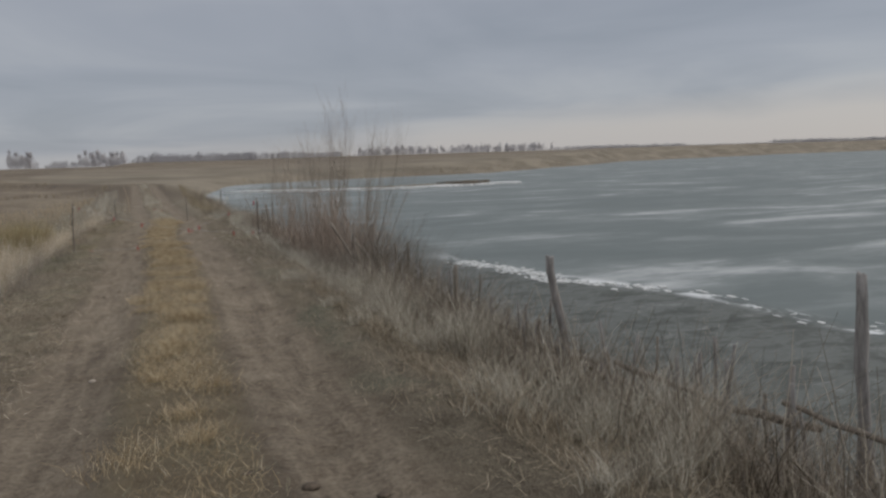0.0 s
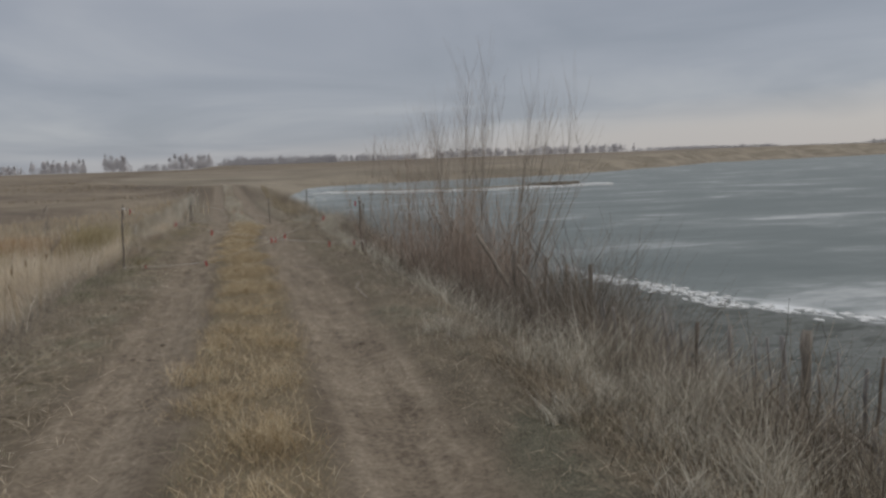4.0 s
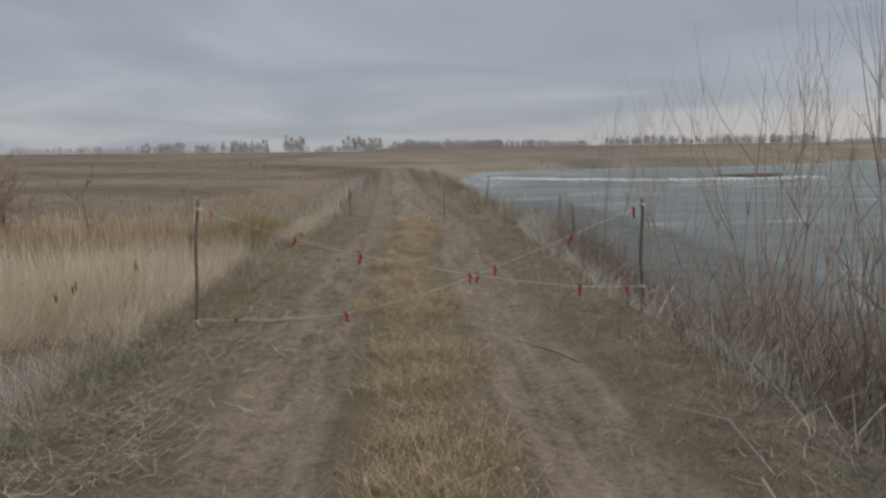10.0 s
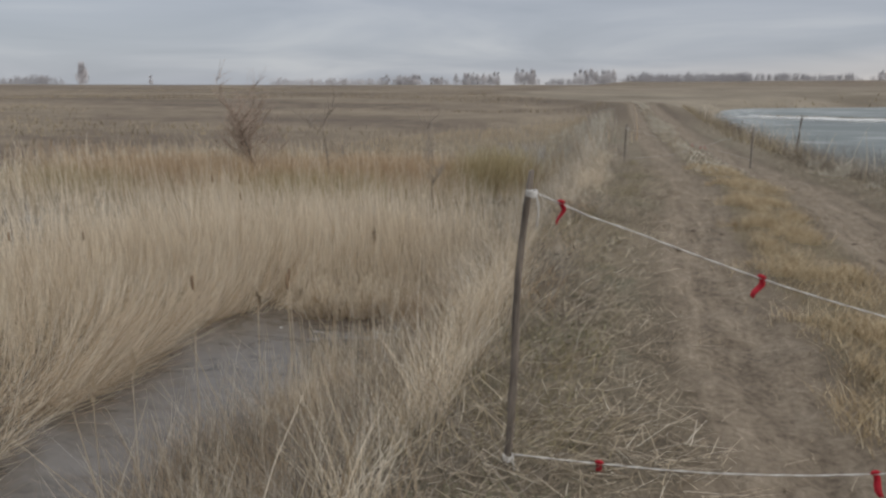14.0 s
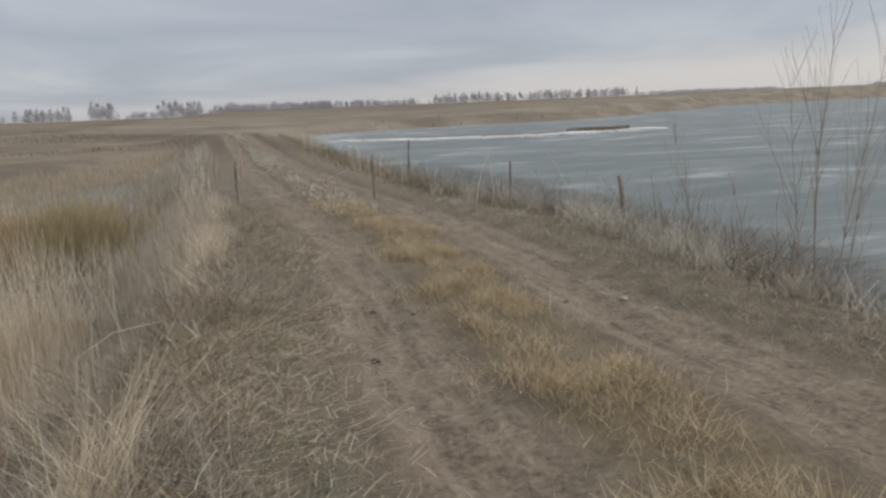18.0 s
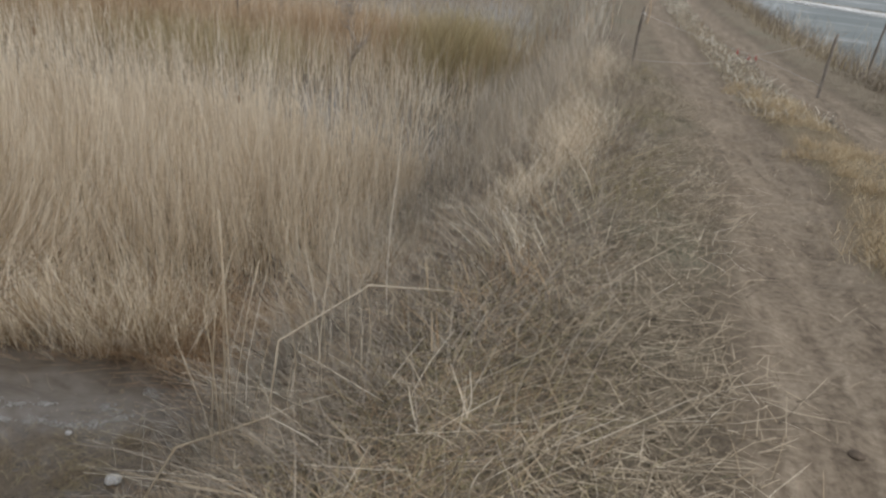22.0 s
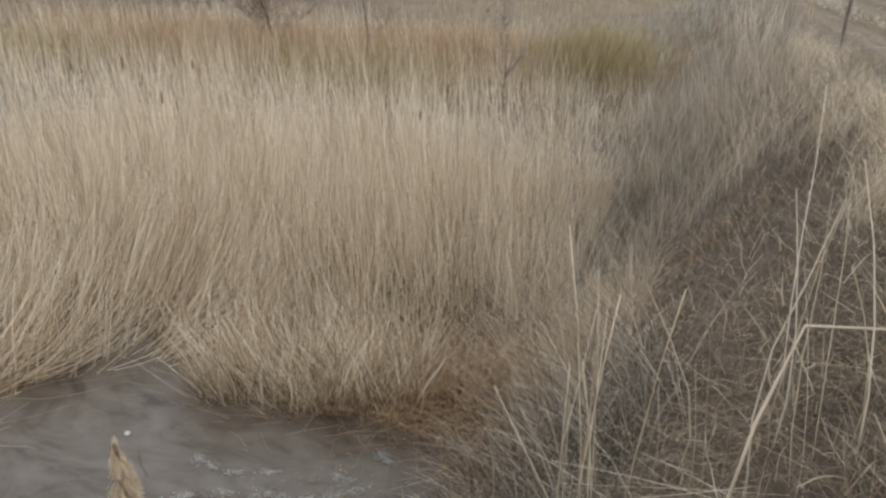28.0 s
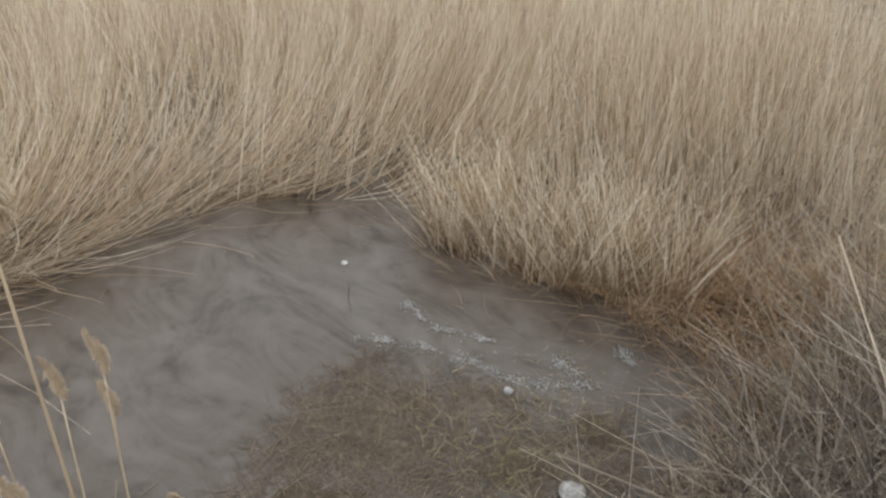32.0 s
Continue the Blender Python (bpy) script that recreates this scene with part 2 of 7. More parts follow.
# rope, ribbon, foam, stone
M_ROPE, nt = material("white_rope")
k = Nodes(nt)
k.finish(k.ramp(k.noise(k.pos(), 90.0, 3.0), [(0.3, (0.40, 0.38, 0.35)), (0.7, (0.66, 0.64, 0.61))]), 0.8)
M_RIBBON, nt = material("red_cloth")
k = Nodes(nt)
k.finish(k.ramp(k.noise(k.pos(), 40.0, 3.0), [(0.3, (0.30, 0.008, 0.018)), (0.7, (0.5, 0.018, 0.035))]), 0.6, None, 0.3, 0.15)
M_FOAM, nt = material("white_foam")
k = Nodes(nt)
fo = k.noise(k.pos(), 60.0, 5.0)
k.finish(k.ramp(fo, [(0.35, (0.42, 0.42, 0.41)), (0.65, (0.74, 0.74, 0.73))]), 0.6, k.bump(fo, 0.5, 0.01))
M_FROTH, nt = material("grey_froth")
k = Nodes(nt)
k.finish(k.ramp(k.noise(k.pos(), 60.0, 5.0), [(0.35, (0.2, 0.19, 0.178)), (0.65, (0.46, 0.455, 0.44))]), 0.6)
M_STONE, nt = material("pale_stone")
k = Nodes(nt)
fo = k.noise(k.own(), 14.0, 6.0)
k.finish(k.ramp(fo, [(0.3, (0.24, 0.20, 0.16)), (0.7, (0.42, 0.37, 0.31))]), 0.9, k.bump(fo, 0.5, 0.01))

M_CLOD, nt = material("dark_earth")
k = Nodes(nt)
fo = k.noise(k.own(), 22.0, 6.0)
k.finish(k.ramp(fo, [(0.3, (0.05, 0.038, 0.028)), (0.7, (0.14, 0.108, 0.08))]), 0.95, k.bump(fo, 0.6, 0.012))

# the ground: soil, wheel tracks, straw, field, shore
M_GROUND, nt = material("ground_soil")
k = Nodes(nt)
p = k.pos()
n_big, n_mid, n_fine = k.noise(p, 0.35, 4.0), k.noise(p, 2.6, 6.0, 0.6, 0.4), k.noise(p, 26.0, 6.0, 0.65)
n_grit = k.noise(p, 120.0, 3.0)
track = k.noise(k.pos(7.0, 0.8, 1.0), 1.0, 4.0, 0.55, 0.6)
v_soil = k.math("ADD", k.math("MULTIPLY", n_mid, 0.5), k.math("MULTIPLY", n_fine, 0.5))
soil = k.ramp(v_soil, dim(0.7, (0.3, (0.095, 0.075, 0.055)), (0.5, (0.165, 0.128, 0.092)), (0.7, (0.245, 0.195, 0.14))))
clods = k.noise(p, 8.5, 2.0, 0.5, 0.8)
# dents between clods are darker too: their shade put into the dirt colour
v_dirt = k.math("ADD", k.math("ADD", k.math("MULTIPLY", n_mid, 0.18), k.math("MULTIPLY", clods, 0.14)), k.math("ADD", k.math("MULTIPLY", n_fine, 0.4), k.math("MULTIPLY", track, 0.28)))
dirt = k.ramp(v_dirt, dim(0.74, (0.37, (0.104, 0.081, 0.06)), (0.46, (0.203, 0.16, 0.117)), (0.55, (0.3, 0.243, 0.181)), (0.65, (0.425, 0.355, 0.272))))
color = k.mix(k.attr("dirt"), soil, dirt)
matted = k.math("ADD", k.math("MULTIPLY", k.noise(k.pos(38.0, 17.0, 20.0), 1.0, 5.0, 0.7, 2.5), 0.6), k.math("ADD", k.math("MULTIPLY", k.noise(p, 3.5, 5.0, 0.65, 0.5), 0.25), k.math("MULTIPLY", k.noise(p, 70.0, 3.0, 0.6, 1.5), 0.15)))
mat_tan = k.ramp(matted, dim(0.76, (0.36, (0.075, 0.06, 0.045)), (0.46, (0.17, 0.138, 0.10)), (0.54, (0.275, 0.228, 0.165)), (0.64, (0.43, 0.37, 0.28))))
mat_green = k.ramp(matted, dim(0.76, (0.36, (0.075, 0.07, 0.05)), (0.47, (0.165, 0.155, 0.11)), (0.56, (0.27, 0.248, 0.18)), (0.66, (0.40, 0.362, 0.272))))
mat_c = k.mix(k.ramp(k.noise(p, 0.75, 5.0, 0.6, 0.6), [(0.54, 0.0), (0.66, 0.9)]), mat_tan, mat_green)
color = k.mix(k.attr("matted"), color, mat_c)
strip = k.ramp(v_soil, dim(0.72, (0.3, (0.17, 0.125, 0.07)), (0.6, (0.30, 0.225, 0.125))))
color = k.mix(k.math("MULTIPLY", k.attr("strip"), 0.4), color, strip)
fld_v = k.math("ADD", k.math("MULTIPLY", k.noise(k.pos(0.022, 0.05, 0.05), 1.0, 5.0, 0.6), 0.65), k.math("MULTIPLY", k.noise(p, 0.5, 5.0), 0.35))
field = k.ramp(fld_v, dim(0.74, (0.36, (0.115, 0.088, 0.068)), (0.46, (0.18, 0.14, 0.104)), (0.54, (0.255, 0.205, 0.148)), (0.68, (0.35, 0.288, 0.205))))
color = k.mix(k.attr("field"), color, field)
# the far shore's tan is greyed: distance haze put into its colour
shore = k.ramp(k.noise(k.pos(0.05, 0.05, 0.4), 1.0, 5.0), dim(0.7, (0.35, (0.20, 0.165, 0.122)), (0.65, (0.35, 0.297, 0.225))))
color = k.mix(k.attr("shore"), color, shore)
mud = k.ramp(v_soil, dim(1, (0.3, (0.045, 0.035, 0.025)), (0.55, (0.10, 0.078, 0.052)), (0.75, (0.17, 0.135, 0.085))))
color = k.mix(k.attr("mud"), color, mud)
# darker ground towards the start of the track, at low y
start_dark = k.n.new("ShaderNodeHueSaturation")
k.put(start_dark.inputs["Color"], color)
k.put(start_dark.inputs["Value"], k.math("SUBTRACT", 1.0, k.math("MULTIPLY", k.attr("start_dark"), 0.22)))
color = start_dark.outputs[0]
rel = k.math("ADD", k.math("MULTIPLY", k.math("ADD", n_fine, k.math("MULTIPLY", clods, 1.3)), 0.7), k.math("ADD", k.math("MULTIPLY", n_grit, 0.15), k.math("MULTIPLY", track, 0.3)))
k.finish(color, 0.92, k.bump(k.math("ADD", rel, k.math("MULTIPLY", k.math("MULTIPLY", matted, k.attr("matted")), 1.2)), 0.75, 0.034), 0.2)

# thin grey ice with white lanes; the shallows by the bank are open slush
M_ICE, nt = material("lake_ice")
k = Nodes(nt)
lanes = k.noise(k.pos(0.042, 0.12, 1.0), 1.0, 7.0, 0.66, 1.4)
blot = k.noise(k.pos(0.12, 0.3, 1.0), 1.0, 4.0, 0.6, 0.5)
fine = k.noise(k.pos(1.1, 2.6, 1.0), 1.0, 5.0, 0.6)
cell = k.n.new("ShaderNodeTexVoronoi")
cell.feature = "DISTANCE_TO_EDGE"
k.put(cell.inputs["Vector"], k.pos(0.55, 0.9, 1.0))
v = k.math("ADD", k.math("MULTIPLY", lanes, 0.6), k.math("ADD", k.math("MULTIPLY", blot, 0.28), k.math("MULTIPLY", fine, 0.12)))
far_ice = k.ramp(v, dim(0.62, (0.36, (0.135, 0.165, 0.162)), (0.47, (0.18, 0.21, 0.207)), (0.535, (0.255, 0.285, 0.282)), (0.58, (0.42, 0.445, 0.445)), (0.66, (0.66, 0.675, 0.675))))
slush_v = k.math("ADD", k.math("MULTIPLY", k.noise(k.pos(0.9, 1.5, 1.0), 1.0, 7.0, 0.7, 1.1), 0.8), k.math("MULTIPLY", fine, 0.2))
slush = k.ramp(slush_v, dim(0.43, (0.36, (0.06, 0.068, 0.054)), (0.47, (0.13, 0.14, 0.12)), (0.53, (0.24, 0.255, 0.235)), (0.57, (0.17, 0.18, 0.16)), (0.64, (0.42, 0.44, 0.42))))
ice_c = k.mix(k.attr("slush"), far_ice, slush)
edge = k.math("MULTIPLY", k.attr("rim"), k.ramp(k.noise(k.pos(0.8, 0.45, 1.0), 1.0, 6.0, 0.68, 1.2), [(0.5, 0.0), (0.54, 1.0)]))
ice_c = k.mix(edge, ice_c, (0.62, 0.63, 0.635))
k.finish(ice_c, k.math("ADD", 0.42, k.math("MULTIPLY", v, 0.3)), k.bump(v, 0.15, 0.03), 0.28)

# shallow running water over mud
M_WATER, nt = material("muddy_water")
k = Nodes(nt)
w1 = k.noise(k.pos(1.3, 2.6, 1.0), 1.0, 6.0, 0.62, 1.8)
w2 = k.noise(k.pos(9.0, 9.0, 1.0), 1.0, 3.0, 0.5, 0.6)
wc = k.ramp(k.math("ADD", k.math("MULTIPLY", w1, 0.8), k.math("MULTIPLY", w2, 0.2)), [(0.34, (0.045, 0.036, 0.028)), (0.46, (0.09, 0.074, 0.058)), (0.56, (0.112, 0.096, 0.081)), (0.7, (0.138, 0.12, 0.102))])
k.finish(wc, 0.16, k.bump(k.math("ADD", w1, k.math("MULTIPLY", w2, 0.4)), 0.12, 0.03), 0.38)

# ---- the lie of the land ----
LAKE, POND = -2.25, -2.18


def smooth(a, b, x):
    s = np.clip((np.asarray(x, float) - a) / (b - a), 0, 1)
    return s * s * (3 - 2 * s)


RNG = np.random.default_rng(7)
TABLE = RNG.random((256, 256))


def vnoise(x, y, scale, octaves=3):
    """Value noise, about -0.5 to 0.5."""
    out, amp, tot = 0.0, 1.0, 0.0
    for o in range(octaves):
        u, v = np.asarray(x, float) * scale + 17.3 * o, np.asarray(y, float) * scale + 9.1 * o
        i, j = np.floor(u).astype(int), np.floor(v).astype(int)
        fu, fv = u - i, v - j
        fu, fv = fu * fu * (3 - 2 * fu), fv * fv * (3 - 2 * fv)
        a, b = TABLE[i % 256, j % 256], TABLE[(i + 1) % 256, j % 256]
        c, d = TABLE[i % 256, (j + 1) % 256], TABLE[(i + 1) % 256, (j + 1) % 256]
        out = out + amp * ((a * (1 - fu) + b * fu) * (1 - fv) + (c * (1 - fu) + d * fu) * fv - 0.5)
        tot, amp, scale = tot + amp, amp * 0.5, scale * 2.03
    return out / tot


def road_x(y):
    return np.interp(y, [-40, -9, -2, 3, 6, 10, 15, 20, 26, 35, 50, 82, 110, 160], [0.5, 0.55, 0.55, 0.58, 0.55, 0.42, 0.28, 0.45, 0.25, -0.25, -0.9, -2.3, -9.0, -34.0])


def road_z(y):
    return np.interp(y, [-40, -12, -8.7, -3.6, 0, 5, 10, 14, 20, 26.5, 40, 60, 82, 100, 160], [0.9, 0.52, 0.42, 0.18, 0.1, 0.02, 0.0, -0.03, -0.1, -0.36, -0.45, -0.3, 0.1, 0.0, 0.3])


def far_shore(x):
    return np.interp(x, [-50, 12, 17, 38, 90, 150, 290, 600, 900, 2500], [150, 150, 158, 173, 190, 256, 409, 600, 711, 900])


def near_shore(y):
    return np.interp(y, [-400, -60, 0, 30, 60, 90, 115, 160], [3.0, 5.5, 6.2, 6.4, 7.0, 8.0, 11.5, 17.0])


def lake_in(x, y):
    """How far inside the lake, in metres."""
    return np.minimum(x - near_shore(y), (far_shore(x) - y) * 0.8)


POND_PTS = np.array([(-5.3, 9.0), (-6.0, 9.6), (-6.6, 10.8), (-7.35, 12.6), (-7.7, 15.3), (-7.76, 16.9), (-7.55, 17.35), (-7.2, 17.78), (-6.85, 18.03), (-6.38, 17.7), (-5.77, 17.78), (-5.4, 17.97), (-4.96, 18.02), (-4.7, 17.95), (-4.35, 17.77), (-4.2, 17.3), (-4.25, 16.9), (-4.4, 16.17), (-5.15, 15.5), (-5.42, 14.5), (-5.6, 12.0), (-5.2, 10.0)])
MAT_PTS = np.array([(-5.74, 16.74), (-5.7, 16.3), (-5.56, 15.98), (-5.34, 15.7), (-4.9, 15.7), (-4.35, 16.1), (-4.2, 17.2), (-4.6, 17.45), (-4.95, 17.12), (-5.35, 16.98)])


def inside_of(x, y, pts):
    """Signed distance to a closed outline, positive inside."""
    x, y = np.asarray(x, float), np.asarray(y, float)
    inside, best = np.zeros(x.shape, bool), np.full(x.shape, 1e9)
    for (ax, ay), (bx, by) in zip(pts, np.roll(pts, -1, 0)):
        s = np.clip(((x - ax) * (bx - ax) + (y - ay) * (by - ay)) / ((bx - ax) ** 2 + (by - ay) ** 2), 0, 1)
        best = np.minimum(best, np.hypot(x - ax - s * (bx - ax), y - ay - s * (by - ay)))
        inside ^= ((ay > y) != (by > y)) & (x < (bx - ax) * (y - ay) / (by - ay + 1e-12) + ax)
    return np.where(inside, best, -best)


def in_pond(x, y):
    """How far inside the open water by the bank, in metres."""
    return inside_of(x, y, POND_PTS)


def marsh(x, y):
    """1 in the wet reed hollow beside the road, 0 out on the field."""
    edge = np.interp(y, [-60, 10, 26, 34, 45, 60, 80], [-30, -30, -27, -23, -18, -12, -4])
    return smooth(-7, 4, x - edge) * smooth(95, 60, y)


def side_z(x, y):
    """The land apart from the road bank."""
    d = np.hypot(x, y - 10)
    fz = np.interp(d, [0, 40, 70, 110, 200, 330, 600, 3000], [-1.5, -1.3, -0.75, -0.1, 1.2, 2.9, 4.4, 14.0])
    fz = fz + vnoise(x, y, 0.03, 3) * np.clip(d / 60, 0, 1) * 0.9
    left = fz + (-2.34 - fz) * marsh(x, y)
    right = np.interp(d, [0, 60, 120, 170, 260, 400, 800, 3000], [-1.6, -1.4, -1.0, 0.0, 2.0, 3.8, 9.5, 24.0]) + vnoise(x, y, 0.02, 3)
    s = smooth(0, 6, x - road_x(y))
    land = left * (1 - s) + right * s
    lk = lake_in(x, y)
    return np.where(x > road_x(y), -3.0 + (np.maximum(land, -2.0) + 3.0) * smooth(2.0, -14.0, lk + 1.0 * vnoise(x, y, 0.2)), land)


def ground_z(x, y):
    x, y = np.asarray(x, float), np.asarray(y, float)
    u = x - road_x(y)
    near = smooth(60, 30, y)
    wob = vnoise(0 * x + 3.0, y, 0.45, 3) * 0.35
    # crown of the bank: two wheel tracks and a grassy hump between
    w2 = vnoise(x * 0 + 9, y, 0.5, 2) * 0.12
    rut = np.exp(-(((u - 0.9 + w2) / 0.3) ** 2)) + np.exp(-(((u + 0.88 + w2) / 0.3) ** 2))
    crown = road_z(y) - 0.055 * rut + 0.02 * np.exp(-((u / 0.35) ** 2)) + 0.04 * vnoise(x, y, 1.6, 4) + (0.03 + 0.05 * smooth(5, 9, y) * np.exp(-(((u + 0.75) / 0.5) ** 2))) * vnoise(x, y, 5.0, 2) * smooth(2.5, 1.5, np.abs(u)) + 0.05 * smooth(1.3, 1.7, u) + 0.03 * smooth(-1.3, -1.8, u)
    clod = vnoise(x + 50, y, 9.0, 2)
    crown = crown + 0.1 * np.minimum(clod + 0.02, 0) * smooth(2.6, 1.6, np.abs(u)) * smooth(0.0, 0.16, vnoise(x + 7, y, 0.7, 2) + 0.1 + 0.25 * np.exp(-(((y - 12.5) / 3.5) ** 2)) * (u < 0.2)) * smooth(40, 26, y)
    sz = side_z(x, y)
    left = smooth(-2.25 + wob, -2.25 + wob - (2.7 * near + 5.0 * (1 - near)), u) ** 0.9
    right_near = np.interp(u + wob, [0, 2.0, 2.7, 3.6, 4.4, 5.2, 6.1, 9], [0, 0, 0.05, 0.2, 0.42, 0.75, 1.0, 1.0])
    steep = np.interp(u + wob * 0.4, [0, 2.2, 2.5, 3.0, 3.7, 5.0, 6.1, 9], [0, 0, 0.06, 0.38, 0.54, 0.8, 1.0, 1.0])
    ww = smooth(2.5, 4.5, y) * smooth(17.0, 14.0, y)
    right_near = right_near * (1 - ww) + steep * ww
    right = np.where(near > 0, near * right_near + (1 - near) * smooth(2.2, 8, u), smooth(2.2, 8, u))
    t = np.where(u < 0, left, right)
    far = smooth(130, 90, y)
    t = 1 - (1 - t) * far
    z = crown * (1 - t) + np.minimum(sz, np.where(near > 0.02, crown, 99)) * t + 0.07 * vnoise(x, y, 0.9, 3) * smooth(0.1, 0.5, t) * (t < 0.999)
    # the floor of the open water, and the sodden mat at its near end
    ip = in_pond(x, y)
    z = np.where(ip > -0.3, np.minimum(z, -2.15 - 0.2 * smooth(-0.1, 0.5, ip)), z)
    z = np.where((x > -6.2) & (x < -2.5), np.maximum(z, -2.3 + 0.32 * smooth(0.08, -0.9, ip) * smooth(11.5, 13.0, y) * smooth(17.6, 16.8, y)), z)
    mat = smooth(-0.1, 0.16, inside_of(x, y, MAT_PTS)) * 0.14
    z = np.where(ip > 0, z + mat * smooth(0.0, 0.25, ip) * (0.8 + 0.6 * vnoise(x, y, 3.6, 3)), z)
    return z


def spaced(a, b, step, out_a, out_b, grow=1.16):
    mid = list(np.arange(a, b, step))
    lo, s = [], step
    x = a
    while x > out_a:
        s *= grow
        x -= s
        lo.append(x)
    hi, s, x = [], step, mid[-1]
    while x < out_b:
        s *= grow
        x += s
        hi.append(x)
    return np.array(lo[::-1] + mid + hi)


def grid_mesh(name, xs, ys, zfun, keep=None):
    X, Y = np.meshgrid(xs, ys)
    Z = zfun(X, Y)
    nx, ny = len(xs), len(ys)
    co = np.stack([X, Y, Z], -1).reshape(-1, 3)
    i = (np.arange(ny - 1)[:, None] * nx + np.arange(nx - 1)).ravel()
    quads = np.stack([i, i + 1, i + nx + 1, i + nx], -1)
    if keep is not None:
        kp = keep(co)
        quads = quads[kp[quads].any(1)]
        used = np.unique(quads)
        remap = np.zeros(len(co), int)
        remap[used] = np.arange(len(used))
        co, quads = co[used], remap[quads]
    me = bpy.data.meshes.new(name)
    me.vertices.add(len(co)), me.loops.add(quads.size), me.polygons.add(len(quads))
    me.vertices.foreach_set("co", co.astype(np.float32).ravel())
    me.loops.foreach_set("vertex_index", quads.astype(np.int32).ravel())
    me.polygons.foreach_set("loop_start", np.arange(0, quads.size, 4, dtype=np.int32))
    me.update(calc_edges=True)
    me.polygons.foreach_set("use_smooth", np.ones(len(quads), bool))
    return me, co


def add_attr(me, name, values):
    a = me.attributes.new(name, "FLOAT", "POINT")
    a.data.foreach_set("value", np.asarray(values, np.float32))


gx = spaced(-4.6, 4.6, 0.065, -2600, 2600, 1.09)
gy = spaced(-8.0, 24.0, 0.08, -600, 3600, 1.075)
me, co = grid_mesh("ground", gx, gy, ground_z)
x, y, z = co.T
u = x - road_x(y)
w2 = vnoise(x * 0 + 9, y, 0.5, 2) * 0.12
edge_n = vnoise(x, y, 1.3, 4) * 0.5
dirt_m = np.maximum(smooth(0.52, 0.3, np.abs(u - 0.92 + w2) + edge_n * 0.3), smooth(0.5, 0.28, np.abs(u + 0.9 + w2) + edge_n * 0.3))
dirt_m = np.maximum(dirt_m, smooth(1.6, 1.2, np.abs(u)) * smooth(0.02, 0.2, edge_n) * 0.8) * smooth(105, 85, y)
add_attr(me, "dirt", dirt_m)
# left slope drops the tan mat: darker soil stands in for shade among stems
add_attr(me, "matted", np.clip(smooth(1.15, 1.6, np.abs(u) + 0.5 * edge_n) * np.where(u < 0, smooth(2.9, 2.4, -u), smooth(4.2, 3.2, u)) + 0.75 * smooth(0.55, 0.3, np.abs(u) + 0.6 * edge_n), 0, 1) * smooth(60, 40, y))
add_attr(me, "strip", smooth(0.5, 0.3, np.abs(u + w2) + edge_n * 0.35) * smooth(100, 80, y))
# mask: rises towards low y near the track, with a noisy edge
add_attr(me, "start_dark", smooth(2.0, -5.0, y + 3.0 * vnoise(x, y, 0.5, 3)) * smooth(8.0, 4.0, np.abs(u)))
add_attr(me, "field", np.where(u < 0, smooth(3.2, 6.0, -u) * (1 - marsh(x, y) * smooth(60, 40, y)), smooth(2.5, 6, u) * smooth(25, 60, y)) * np.where(y < 30, smooth(4, 9, np.abs(u)), 1) + smooth(85, 110, y) * (np.abs(u) < 3))
add_attr(me, "shore", np.where(u > 2, smooth(-150, -8, lake_in(x, y)) * smooth(40, 110, y), marsh(x, y) * smooth(3.5, 6.0, -u) * np.maximum(smooth(24, 32, y), smooth(-12, -16, x)) * 0.85))
add_attr(me, "mud", np.where(x < 0, smooth(-1.7, -2.1, z) * marsh(x, y) * 0.9 * smooth(32, 24, y) * smooth(-16, -12, x), smooth(-1.2, -2.0, z) * (y < 60)))
ground = new("ground", me)
me.materials.append(M_GROUND)
tagged(ground, "brown earth bank with two wheel tracks, dry fields beyond", "ground", kind="structure")

# the frozen lake
def rim_line(y):
    """Where the sound ice begins, beyond the slush."""
    return np.interp(y, [-30, 3.5, 7, 9, 11.5, 13, 16.6, 21, 26, 39, 60], [13.0, 15.6, 15.3, 15.0, 14.0, 12.9, 12.1, 11.7, 12.5, 12.8, 12.4])


lx = spaced(4.0, 18.0, 0.2, 3.0, 2600, 1.12)
ly = spaced(-12.0, 45.0, 0.3, -600, 1000, 1.1)
me, co = grid_mesh("lake_ice", lx, ly, lambda X, Y: X * 0 + LAKE, lambda c: lake_in(c[:, 0], c[:, 1]) > -6)
x, y, z = co.T
rim_x = rim_line(y) + 1.2 * vnoise(x, y, 0.3, 4)
add_attr(me, "slush", smooth(1.0, -1.0, x - rim_x) * smooth(70, 50, y))
add_attr(me, "rim", np.maximum(np.exp(-(((x - rim_x) / np.interp(y, [0, 10, 14], [0.22, 0.3, 0.55])) ** 2)) * smooth(24, 15, y), smooth(5, 0, lake_in(x, y)) * (y > 90) * 0.4))
lake = new("water_lake", me)
me.materials.append(M_ICE)
tagged(lake, "frozen lake with grey ice, white lanes and slush", "lake", kind="structure")

# open water at the foot of the bank
me, co = grid_mesh("pond", np.arange(-30, -3.6, 0.4), np.arange(-25, 62, 0.4), lambda X, Y: X * 0 + POND, lambda c: marsh(c[:, 0], c[:, 1]) > 0.5)
pond = new("water_pond", me)
me.materials.append(M_WATER)
tagged(pond, "shallow muddy brown water among the reeds", "water", kind="structure")

